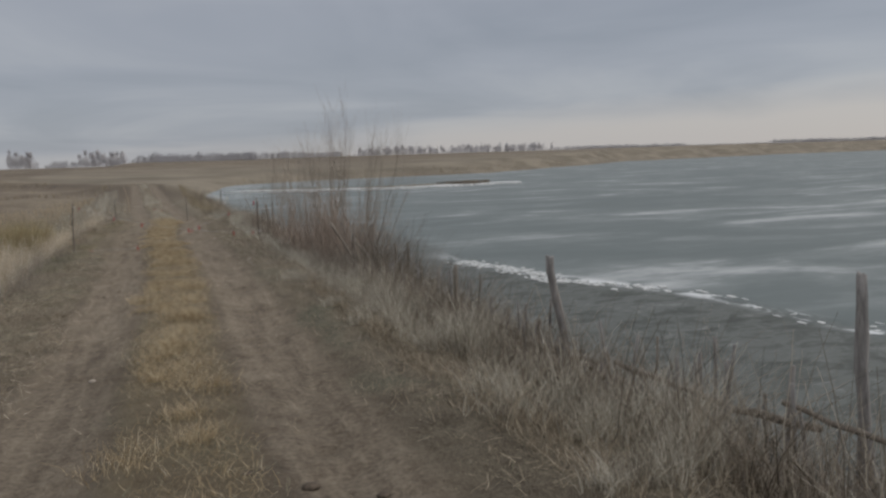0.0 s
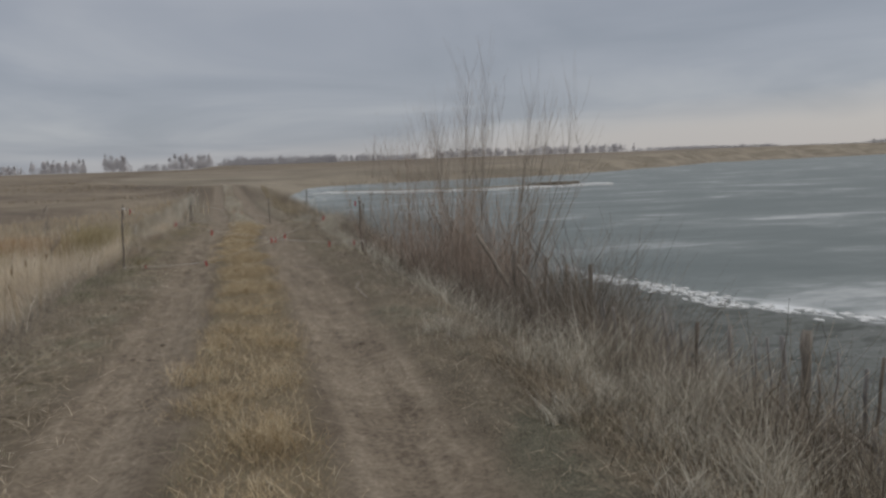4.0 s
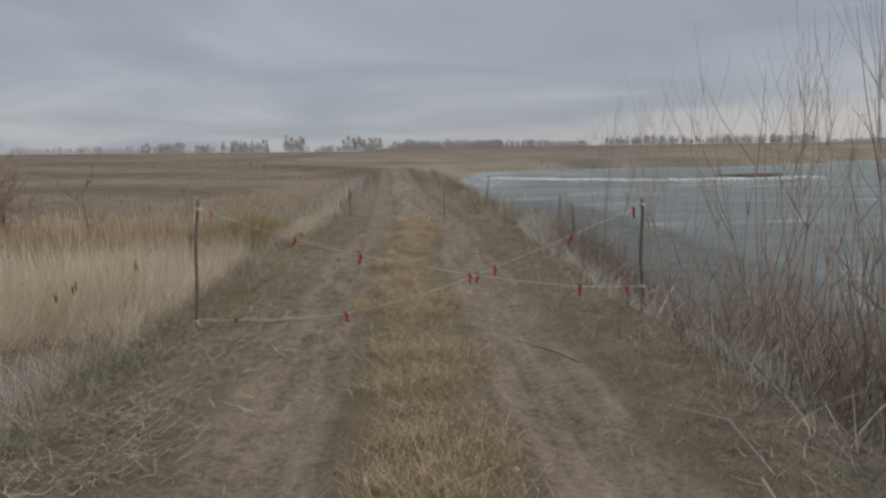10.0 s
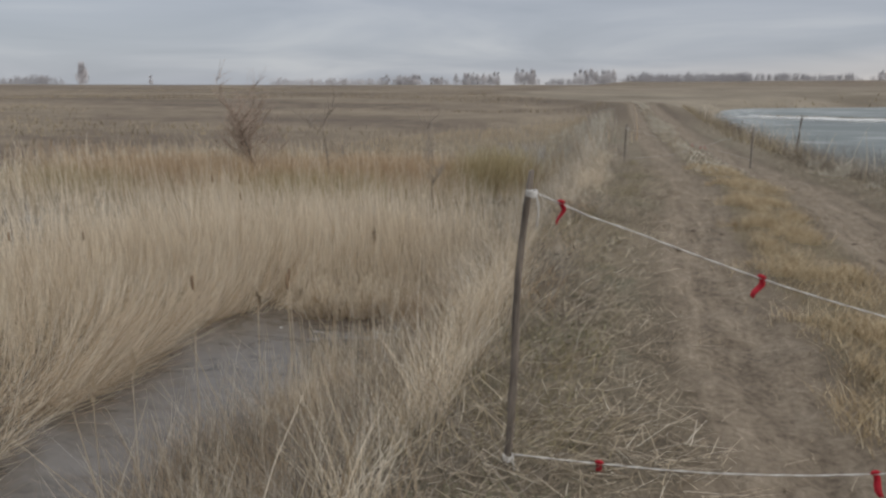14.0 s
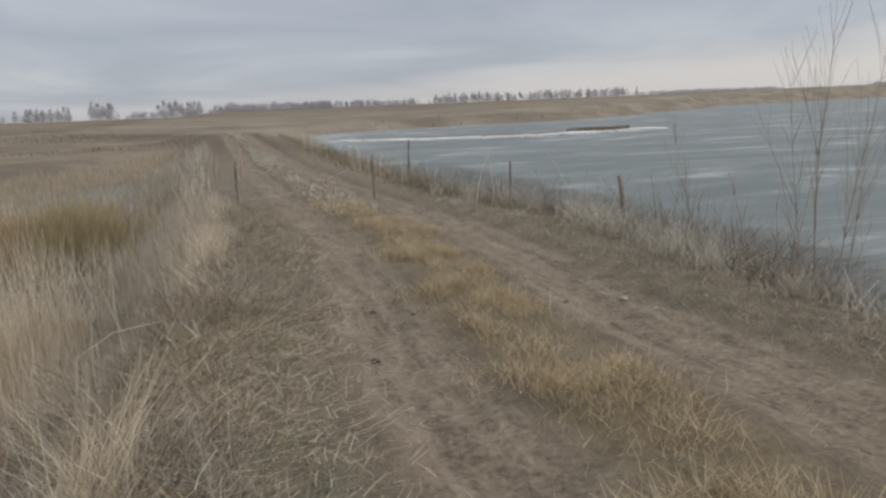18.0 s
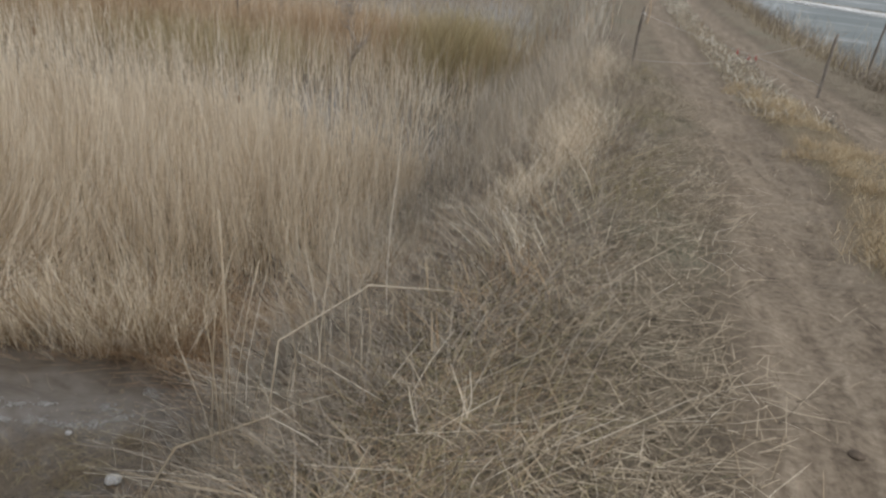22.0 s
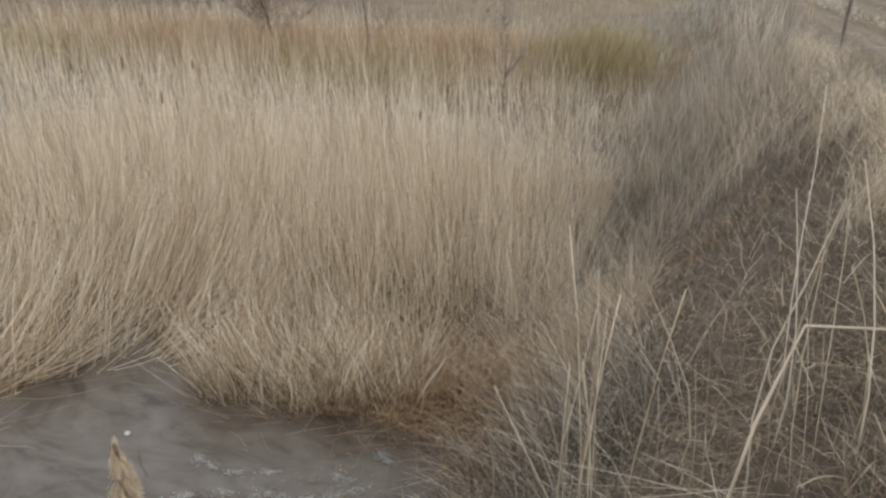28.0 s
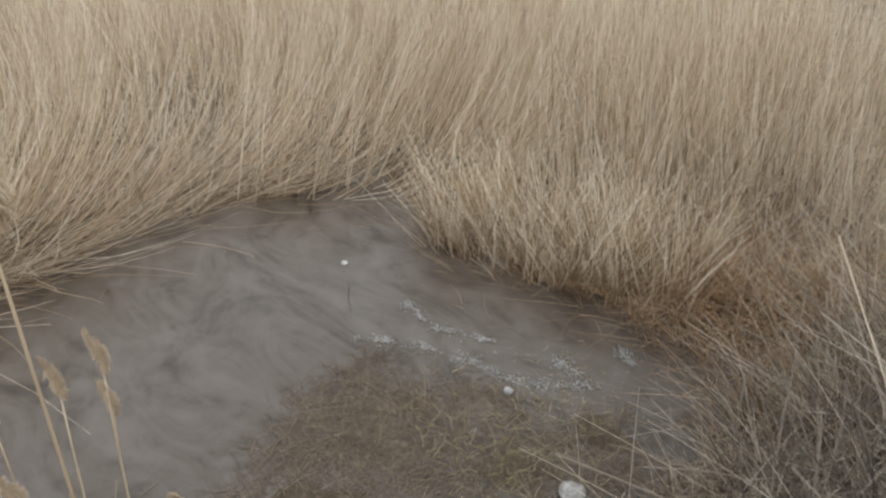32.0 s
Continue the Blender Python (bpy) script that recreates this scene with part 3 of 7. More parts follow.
# ---- helpers for things ----


def mesh_from(name, verts, faces, smooth_faces=False):
    me = bpy.data.meshes.new(name)
    me.from_pydata([tuple(v) for v in verts], [], faces)
    if smooth_faces:
        me.polygons.foreach_set("use_smooth", np.ones(len(me.polygons), bool))
    me.update()
    return me


def link(name, me, mat, parent=None, label=""):
    if "tint" not in me.attributes:
        add_attr(me, "tint", np.full(len(me.vertices), 0.35 + 0.4 * random.Random(len(me.vertices) + len(bpy.data.objects)).random()))
    if mat is not None and not me.materials:
        me.materials.append(mat)
    ob = new(name, me)
    if parent is not None:
        ob.parent = parent
    return tagged(ob, label)


def blades(name, base, rise, lean, width, segs, mat, bend=1.7, taper=0.25, seed=1, parent=None, curl=0.16):
    """Many stems as narrow ribbons: base (N,3), rise (N), lean (N,2) at the tip, width (N)."""
    rng = np.random.default_rng(seed)
    n = len(base)
    ang = rng.random(n) * np.pi
    ax = np.stack([np.cos(ang), np.sin(ang), 0 * ang], -1) * width[:, None] * 0.5
    # a ribbon that lies down is turned flat across its way
    flat = np.hypot(lean[:, 0], lean[:, 1]) > rise * 1.2
    dirn = np.stack([-lean[:, 1], lean[:, 0]], -1) / (np.hypot(lean[:, 0], lean[:, 1])[:, None] + 1e-6)
    ax[flat, :2] = dirn[flat] * width[flat, None] * 0.5
    rows = []
    total = np.hypot(np.hypot(lean[:, 0], lean[:, 1]), rise)
    side = dirn * (rng.normal(0, curl, n) * total)[:, None]
    hook = rng.normal(0, curl * 0.5, n) * total
    for i in range(segs + 1):
        s = i / segs
        p = base.copy()
        p[:, :2] += lean * s**bend + side * (s * s - 0.35 * s) + dirn * (hook * math.sin(4.5 * s))[:, None] * 0.4
        p[:, 2] += rise * s
        wv = ax * (1 - (1 - taper) * s)
        rows += [p - wv, p + wv]
    co = np.stack(rows, 1).reshape(-1, 3)
    per = 2 * (segs + 1)
    local = np.array([[2 * i, 2 * i + 1, 2 * i + 3, 2 * i + 2] for i in range(segs)])
    quads = (np.arange(n)[:, None, None] * per + local).reshape(-1, 4)
    me = bpy.data.meshes.new(name)
    me.vertices.add(len(co)), me.loops.add(quads.size), me.polygons.add(len(quads))
    me.vertices.foreach_set("co", co.astype(np.float32).ravel())
    me.loops.foreach_set("vertex_index", quads.astype(np.int32).ravel())
    me.polygons.foreach_set("loop_start", np.arange(0, quads.size, 4, dtype=np.int32))
    me.update(calc_edges=True)
    add_attr(me, "tint", np.repeat(rng.random(n), per))
    return link(name, me, mat, parent)


def tube(path, radii, sides=6):
    """Vertices and faces of a round rod along a path, with its ends closed."""
    path = [Vector(p) for p in path]
    vs, fs = [], []
    for i, p in enumerate(path):
        d = (path[min(i + 1, len(path) - 1)] - path[max(i - 1, 0)]).normalized()
        a = d.cross(Vector((0.31, 0.95, 0.05))).normalized()
        b = d.cross(a)
        for j in range(sides):
            t = 2 * math.pi * j / sides
            vs.append(p + (a * math.cos(t) + b * math.sin(t)) * radii[i])
    for i in range(len(path) - 1):
        for j in range(sides):
            k2 = (j + 1) % sides
            fs.append((i * sides + j, i * sides + k2, (i + 1) * sides + k2, (i + 1) * sides + j))
    fs.append(tuple(range(sides))[::-1])
    fs.append(tuple((len(path) - 1) * sides + j for j in range(sides)))
    return vs, fs


def join(pieces):
    vs, fs = [], []
    for v, f in pieces:
        o = len(vs)
        vs += list(v)
        fs += [tuple(i + o for i in q) for q in f]
    return vs, fs


def gz(x, y):
    return float(ground_z(np.array([x]), np.array([y]))[0])

# ---- posts, ropes and ribbons ----


def post_mesh(h, r, seed, crook=0.02, below=0.35, sides=9):
    """A cut pole: uneven rod with knots and a ragged, slanted top."""
    rng = random.Random(seed)
    n = 12
    path, rad = [], []
    ox, oy = 0.0, 0.0
    for i in range(n + 1):
        s = i / n
        ox += rng.uniform(-1, 1) * crook * 0.45
        oy += rng.uniform(-1, 1) * crook * 0.45
        path.append((ox * s, oy * s, -below + (h + below) * s))
        rad.append(r * (1.08 - 0.18 * s) * rng.uniform(0.9, 1.1))
    vs, fs = tube(path, rad, sides)
    for j in range(sides):
        vs[-1 - j] = vs[-1 - j] + Vector((0, 0, rng.uniform(-0.6, 0.6) * r))
    fs.pop()
    base = len(vs) - sides
    vs.append(sum((Vector(q) for q in vs[base:]), Vector()) / sides)
    fs += [(base + j, base + (j + 1) % sides, base + sides) for j in range(sides)]
    for v in vs:
        a = math.atan2(v.y, v.x)
        v += Vector((math.cos(a), math.sin(a), 0)) * r * 0.12 * math.sin(5 * a + v.z * 4)
    return mesh_from("post", vs, fs, True)


def post(name, x, y, top, r, seed, label, lean=(0, 0), mat=M_POST, group="fence posts on the lake bank", crook=0.02):
    g = gz(x, y)
    h = top - g
    ob = link(name, post_mesh(h, r, seed, crook), mat)
    ob.matrix_world = Matrix.Translation((x, y, g)) @ Matrix.Rotation(math.atan2(lean[0], h), 4, "Y") @ Matrix.Rotation(-math.atan2(lean[1], h), 4, "X")
    return tagged(ob, label, "post", group)


GATE = "posts of the rope barriers"
post("barrier_post", -1.595, 10.0, 1.19, 0.0145, 3, "thin weathered wooden barrier post with white rope ties", (0.07, 0.04), M_POST_DARK, GATE, 0.03)
post("barrier_post", 2.68, 10.38, 1.13, 0.019, 5, "thin weathered barrier post beside the willow bank", (-0.06, -0.02), M_POST_DARK, GATE, 0.03)
post("barrier_post", -1.76, 26.5, 0.62, 0.024, 8, "thin grey barrier post at the second rope", (0.03, 0), M_POST, GATE)
post("barrier_post", 1.23, 26.6, 0.60, 0.026, 9, "thin grey barrier post standing in the wheel track", (-0.02, 0), M_POST, GATE)
post("barrier_post", 3.0, 31.0, 0.72, 0.024, 10, "thin grey post in the grass beyond the barrier", (0.02, 0), M_POST, GATE)
post("fence_post", 4.16, -2.66, 1.0, 0.046, 12, "thick weathered wooden fence post, cracked and crooked", (-0.09, 0), M_POST_GREY, crook=0.05)
post("fence_post", 4.97, -5.3, 1.12, 0.042, 14, "thick weathered wooden fence post with split top", (-0.16, 0.03), M_POST_GREY, crook=0.035)
post("fence_post", 4.08, 0.2, 0.54, 0.034, 16, "short grey fence post in dry grass", (0.02, 0.02))
post("fence_post", 4.98, 5.97, 0.2, 0.035, 17, "short broken post at the edge of the ice")
post("fence_post", 4.18, 20.45, 0.42, 0.04, 18, "leaning grey fence post in reeds by the ice", (-0.12, 0.05))
post("fence_post", 3.9, 5.1, 0.56, 0.03, 20, "dark upright stump of a fence post", (-0.02, 0), M_POST_DARK)
post("fence_post", 4.4, 5.4, 0.4, 0.022, 21, "dark broken post stub near the slush", (0.03, 0), M_POST_DARK)
post("fence_post", 5.0, 5.3, 0.28, 0.03, 22, "dark broken post stub near the slush", (0.03, 0), M_POST_DARK)
post("fence_post", 5.4, 29.0, 0.1, 0.03, 23, "thin grey post among bank reeds")


for i, (x, y, top, r, lx) in enumerate([(4.75, 6.4, -0.1, 0.022, 0.06), (4.95, 6.2, 0.06, 0.024, -0.1), (5.25, 6.3, 0.0, 0.022, 0.05), (4.6, 6.0, -0.1, 0.02, -0.08)]):
    post("fence_post", x, y, top, r, 60 + i, "short broken grey stub among willow stems", (lx, 0.03))


def log(name, path, r, label, mat=M_POST_DARK):
    rng = random.Random(len(label))
    pts = [Vector(p) for p in path]
    fine = []
    for a, b in zip(pts, pts[1:]):
        for i in range(4):
            fine.append(a.lerp(b, i / 4) + Vector([rng.uniform(-1, 1) * r * 0.25 for _ in range(3)]))
    fine.append(pts[-1])
    vs, fs = tube(fine, [r * rng.uniform(0.8, 1.12) for _ in fine], 8)
    return tagged(link(name, mesh_from(name, vs, fs, True), mat), label, "dead wood", "dead wood on the bank")


log("leaning_log", [(4.26, 5.75, -0.38), (3.9, 5.75, 0.2), (3.58, 5.75, 0.74)], 0.028, "grey dead trunk leaning among willow stems", M_TWIG)
log("leaning_log", [(4.45, 5.2, gz(4.45, 5.2) - 0.05), (4.18, 5.37, 0.12), (3.98, 5.5, 0.4)], 0.028, "short grey dead trunk propped beside the stumps", M_POST)
log("fallen_branch", [(4.5, 5.75, -0.05), (4.25, 5.1, 0.12), (4.0, 4.7, 0.1)], 0.015, "dark dead branch lying across the stumps")
log("fallen_branch", [(2.05, 6.5, gz(2.05, 6.5) + 0.03), (1.93, 5.9, gz(1.93, 5.9) + 0.08), (2.0, 5.3, gz(2.0, 5.3) + 0.02)], 0.008, "thin bare branch lying on the roadside", M_TWIG)
log("fallen_branch", [(1.31, 9.55, gz(1.31, 9.55) + 0.012), (1.53, 9.15, gz(1.53, 9.15) + 0.014), (1.7, 8.71, gz(1.7, 8.71) + 0.012)], 0.005, "thin dry stick lying in the wheel track", M_TWIG)
log("fallen_branch", [(1.99, 7.53, gz(1.99, 7.53) + 0.02), (2.17, 7.15, gz(2.17, 7.15) + 0.05), (2.12, 6.52, gz(2.12, 6.52) + 0.02)], 0.006, "thin bare branch lying on the verge", M_TWIG)


def fence_x(y):
    return 4.16 - 0.19 * (y + 2.66) if y < -2.66 else 4.16 - 0.028 * (y + 2.66)


def brushwood_fence():
    """A broken fence of thin stakes with branches laid between them."""
    rng = random.Random(88)
    root = new("brushwood_fence")
    root.location = (4.16, -2.66, gz(4.16, -2.66))
    g0 = root.location.z
    tagged(root, "broken grey brushwood fence of thin stakes in dry grass", "fence")
    y = -7.4
    while y < 4.2:
        x = fence_x(y) + rng.gauss(0, 0.07)
        g = gz(x, y)
        top = rng.uniform(0.02, 0.5) - 0.05 * max(y, 0)
        if top > g + 0.25:
            r = rng.uniform(0.007, 0.019)
            n, lx, ly = 6, rng.gauss(0, 0.05), rng.gauss(0, 0.07)
            pts = [(x - 4.16 + lx * (i / n) + rng.gauss(0, 0.006), y + 2.66 + ly * (i / n) + rng.gauss(0, 0.006), g - 0.15 - g0 + (top - g + 0.15) * i / n) for i in range(n + 1)]
            link("stake", mesh_from("stake", *tube(pts, [r * rng.uniform(0.85, 1.15) for _ in pts], 7), True), M_POST_GREY if rng.random() < 0.8 else M_POST_DARK, root)
        y += rng.choice((0.04, 0.07, 0.11, 0.16, 0.24))
    rails = [
        ([(-1.1, -0.02), (-1.74, -0.04), (-2.33, -0.04), (-2.75, 0.03), (-3.2, 0.02)], 0.02),
        ([(-2.4, 0.02), (-2.75, -0.03), (-3.05, -0.06), (-3.5, -0.08)], 0.024),
        ([(-3.3, 0.07), (-3.71, 0.05), (-4.5, 0.0), (-5.4, 0.04)], 0.022),
        ([(-1.5, 0.02), (-0.6, -0.02), (0.4, -0.06), (1.3, -0.1)], 0.018),
        ([(0.9, -0.05), (1.9, -0.12), (2.8, -0.1)], 0.016),
        ([(-4.9, 0.15), (-5.6, 0.08), (-6.6, 0.1)], 0.018)]
    for line, r in rails:
        pts = []
        for (ya, za), (yb, zb2) in zip(line, line[1:]):
            pts += [(fence_x(ya + (yb - ya) * q / 4) - 4.16 + rng.gauss(0, 0.012), ya + (yb - ya) * q / 4 + 2.66, za + (zb2 - za) * q / 4 - g0 + rng.gauss(0, 0.008)) for q in range(4)]
        link("rail", mesh_from("rail", *tube(pts, [1.35 * r * rng.uniform(0.75, 1.15) for _ in pts], 8), True), M_POST_DARK, root, "dark crooked branch laid as a rail")


brushwood_fence()


def rope_mesh(pts, r=0.006):
    """Two strands twisted round each other along a sagging line."""
    pts = [Vector(p) for p in pts]
    line = []
    for a, b in zip(pts, pts[1:]):
        n = max(2, int((b - a).length / 0.03))
        line += [a.lerp(b, i / n) for i in range(n)]
    line.append(pts[-1])
    pieces = []
    for ph in (0, math.pi):
        path = []
        for i, p in enumerate(line):
            t = i * 1.1 + ph
            path.append(p + Vector((0, math.cos(t), math.sin(t))) * r * 0.5)
        pieces.append(tube(path, [r * 0.62] * len(path), 5))
    return mesh_from("rope", *join(pieces), True)


def sag(pts, n=24):
    """A smooth line through the given x, y, z rows."""
    p = np.array(pts)
    xs = np.linspace(p[0, 0], p[-1, 0], n)
    out = []
    for x in xs:
        w = np.exp(-(((xs - x) / 0.25) ** 2))
        zz = np.interp(xs, p[:, 0], p[:, 2])
        out.append((x, float(np.interp(x, p[:, 0], p[:, 1])), float((w * zz).sum() / w.sum())))
    out[0], out[-1] = tuple(p[0]), tuple(p[-1])
    return out


def ribbon_mesh(seed, length):
    """A knotted strip of cloth that hangs from the rope with two folds."""
    rng = random.Random(seed)
    vs, fs = [], []
    n, bendx, tw = 7, rng.uniform(-0.015, 0.015), rng.uniform(-0.6, 0.6)
    for i in range(n + 1):
        s = i / n
        wdt = 0.009 + 0.004 * math.sin(3 * s)
        c, sn = math.cos(tw * s * 2), math.sin(tw * s * 2)
        ctr = Vector((bendx * s * s + 0.006 * math.sin(6 * s), 0.01 * math.sin(5 * s), -length * s))
        for e in (-1, 1):
            for d in (-0.002, 0.002):
                vs.append(ctr + Vector((e * wdt * c - d * sn, e * wdt * sn + d * c, 0)))
    for i in range(n):
        a, b = i * 4, i * 4 + 4
        for q in ((0, 2, 2, 0), (2, 3, 3, 2), (3, 1, 1, 3), (1, 0, 0, 1)):
            fs.append((a + q[0], a + q[1], b + q[2], b + q[3]))
    fs += [(0, 1, 3, 2), (n * 4, n * 4 + 2, n * 4 + 3, n * 4 + 1)]
    knot = tube([(-0.016, 0, 0.004), (-0.006, 0, 0.008), (0.006, 0, 0.008), (0.016, 0, 0.003)], [0.005, 0.0075, 0.0075, 0.005], 8)
    return mesh_from("ribbon", *join([(vs, fs), knot]), True)


def barrier(strands, ties, label, seed, big=1.0):
    root = new("rope_barrier")
    tagged(root, label, "rope", "rope barriers across the track")
    for line, marks in strands:
        pts = sag(line)
        rope = link("rope", rope_mesh(pts, 0.0032 * big), M_ROPE, root, "twisted white rope")
        px = [q[0] for q in pts]
        for x in marks:
            seed += 1
            rb = link("ribbon", ribbon_mesh(seed, random.Random(seed).uniform(0.075, 0.1)), M_RIBBON, rope, "red cloth marker ribbon")
            rb.matrix_world = Matrix.Translation((x, float(np.interp(x, px, [q[1] for q in pts])), float(np.interp(x, px, [q[2] for q in pts])))) @ Matrix.Rotation(random.Random(seed).uniform(-0.5, 0.5), 4, "Z") @ Matrix.Rotation(random.Random(seed + 5).uniform(-0.3, 0.3), 4, "Y") @ Matrix.Scale(big, 4)
    for x, y, z, r in ties:
        pieces = []
        for i in range(3):
            ring = [(x + r * math.cos(t), y + r * math.sin(t), z + 0.008 * (i - 1) + 0.003 * math.sin(2 * t)) for t in np.linspace(0, 2 * math.pi, 13)]
            pieces.append(tube(ring, [0.004] * 13, 5))
        pieces.append(tube([(x + r, y - 0.01, z), (x + r + 0.012, y - 0.02, z - 0.05), (x + r + 0.008, y - 0.022, z - 0.12)], [0.003, 0.003, 0.0035], 5))
        link("knot", mesh_from("knot", *join(pieces), True), M_ROPE, root, "wound white rope knot")


barrier(
    [
        ([(-1.51, 10.03, 1.11), (-0.71, 10.24, 0.79), (-0.1, 10.33, 0.62), (1.0, 10.3, 0.41), (2.02, 10.25, 0.29), (2.66, 10.36, 0.27)], (-1.43, -0.71, -0.1, 0.95, 2.02, 2.5)),
        ([(-1.57, 10.0, 0.09), (-0.9, 10.12, 0.045), (-0.25, 10.25, 0.06), (0.5, 10.3, 0.23), (1.1, 10.33, 0.44), (1.85, 10.36, 0.74), (2.63, 10.37, 1.07)], (-1.25, -0.25, 1.03, 1.2, 1.95, 2.56)),
    ],
    [(-1.535, 10.035, 1.11, 0.019), (-1.595, 10.0, 0.075, 0.02), (2.635, 10.365, 1.08, 0.025), (2.67, 10.38, 0.27, 0.026)],
    "white rope barrier crossed between two posts with red ribbons", 30)
zb = gz(0, 26.5)
barrier(
    [
        ([(-1.74, 26.5, 0.52), (-0.9, 26.55, 0.28), (0.2, 26.6, 0.08), (1.22, 26.6, zb + 0.12)], (-0.15, 0.15)),
        ([(-1.75, 26.5, zb + 0.1), (-0.6, 26.5, zb + 0.2), (0.4, 26.55, 0.2), (1.22, 26.58, 0.5)], (0.05,)),
    ],
    [(-1.74, 26.5, 0.52, 0.026), (1.22, 26.6, 0.5, 0.028)],
    "distant white rope barrier with red ribbons", 60, 0.7)

# ---- stones and foam ----


def lump(r, seed, flat=0.6, name="stone"):
    bm = bmesh.new()
    bmesh.ops.create_icosphere(bm, subdivisions=2, radius=r)
    for v in bm.verts:
        d = noise.noise(v.co / r * 1.3 + Vector((seed, 0, 0)))
        v.co *= 1 + 0.28 * d
        v.co.z *= flat
    me = bpy.data.meshes.new(name)
    bm.to_mesh(me)
    bm.free()
    me.polygons.foreach_set("use_smooth", np.ones(len(me.polygons), bool))
    return me


def sit(name, me, mat, x, y, z, label, cat, group):
    ob = link(name, me, mat)
    ob.location = (x, y, z)
    return tagged(ob, label, cat, group)


for i, (x, y, r) in enumerate([(1.41, 15.53, 0.036), (1.5, 15.2, 0.022), (-0.15, -1.9, 0.03), (0.95, 6.8, 0.02), (1.65, 12.3, 0.03)]):
    sit("stone", lump(r, i), M_STONE, x, y, gz(x, y) + r * 0.2, "small pale stone lying in the wheel track", "stone", "stones on the track")
for i, (x, y, r) in enumerate([(1.2, -5.01, 0.05), (1.54, -5.25, 0.035), (0.9, -4.75, 0.03), (-0.32, 3.36, 0.035), (-0.28, 3.97, 0.03), (-0.46, 3.3, 0.025), (1.61, 3.15, 0.028), (-0.61, 16.01, 0.028), (-0.33, 15.74, 0.024), (0.95, 15.66, 0.026), (-0.81, 14.7, 0.03)]):
    sit("clod", lump(r, 30 + i, 0.45, "clod"), M_CLOD, x, y, gz(x, y) + r * 0.12, "dark clod of earth on the wheel track", "clod", "clods on the track")
sit("foam_ball", lump(0.058, 15, 0.28, "foam"), M_FROTH, -4.44, 16.76, -2.155, "lump of white foam at the water's edge", "foam", "foam on the water")
sit("foam_ball", lump(0.022, 12, 0.7, "foam"), M_FOAM, -6.54, 17.21, POND + 0.006, "small white foam lump floating on the water", "foam", "foam on the water")
sit("foam_ball", lump(0.026, 14, 0.5, "foam"), M_FROTH, -5.04, 17.05, POND + 0.008, "small white foam lump on brown water", "foam", "foam on the water")
rng = np.random.default_rng(5)
pieces = []
for line in ([(-5.95, 17.2), (-5.9, 17.18), (-5.66, 17.15), (-5.37, 17.28)], [(-5.88, 16.78), (-5.67, 16.95), (-5.33, 17.08), (-5.13, 17.1), (-4.95, 17.2), (-4.78, 17.39)], [(-5.05, 17.42), (-4.89, 17.38)], [(-4.88, 17.72), (-4.74, 17.65)], [(-5.02, 15.96), (-4.92, 16.08), (-4.83, 16.15), (-4.73, 16.11), (-4.62, 16.2), (-4.53, 16.32)]):
    a = np.array(line)
    for s in np.linspace(0, len(a) - 1.001, 300 * (len(a) - 1)):
        i = int(s)
        way = a[i + 1] - a[i]
        q = a[i] * (1 - s + i) + a[i + 1] * (s - i) + rng.normal(0, 0.005 + 0.022 * abs(math.sin(s * 4.3)), 2)
        if rng.random() < 0.3 + 0.6 * (math.sin(s * 9 + len(a)) > 0.1):
            continue
        rx, ry, th = rng.uniform(0.003, 0.013), rng.uniform(0.0007, 0.0022), math.atan2(way[1], way[0]) + rng.normal(0, 0.3)
        n = 7
        ring = [(q[0] + rx * math.cos(t) * math.cos(th) - ry * math.sin(t) * math.sin(th), q[1] + rx * math.cos(t) * math.sin(th) + ry * math.sin(t) * math.cos(th)) for t in np.linspace(0, 2 * math.pi, n, False)]
        zz = max(POND + 0.004, gz(q[0], q[1]) + 0.006)
        pieces.append(([Vector((*r2, zz)) for r2 in ring] + [Vector((*(q + (np.array(r2) - q) * 0.5), zz + 0.005)) for r2 in ring], [(j, (j + 1) % n, n + (j + 1) % n, n + j) for j in range(n)] + [tuple(range(n, 2 * n))]))
foam = link("foam_streaks", mesh_from("foam_streaks", *join(pieces), True), M_FROTH)
tagged(foam, "white foam streaks on the running water", "foam", kind="stuff")

# ---- willows and other bare wood ----


def branch_path(rng, start, heading, length, wander, rise):
    p, d = Vector(start), Vector(heading).normalized()
    out = [p.copy()]
    n = 9
    for _ in range(n):
        d = (d + Vector([rng.uniform(-1, 1) * wander for _ in range(3)]) + Vector((0, 0, rise))).normalized()
        p = p + d * length / n
        out.append(p.copy())
    return out


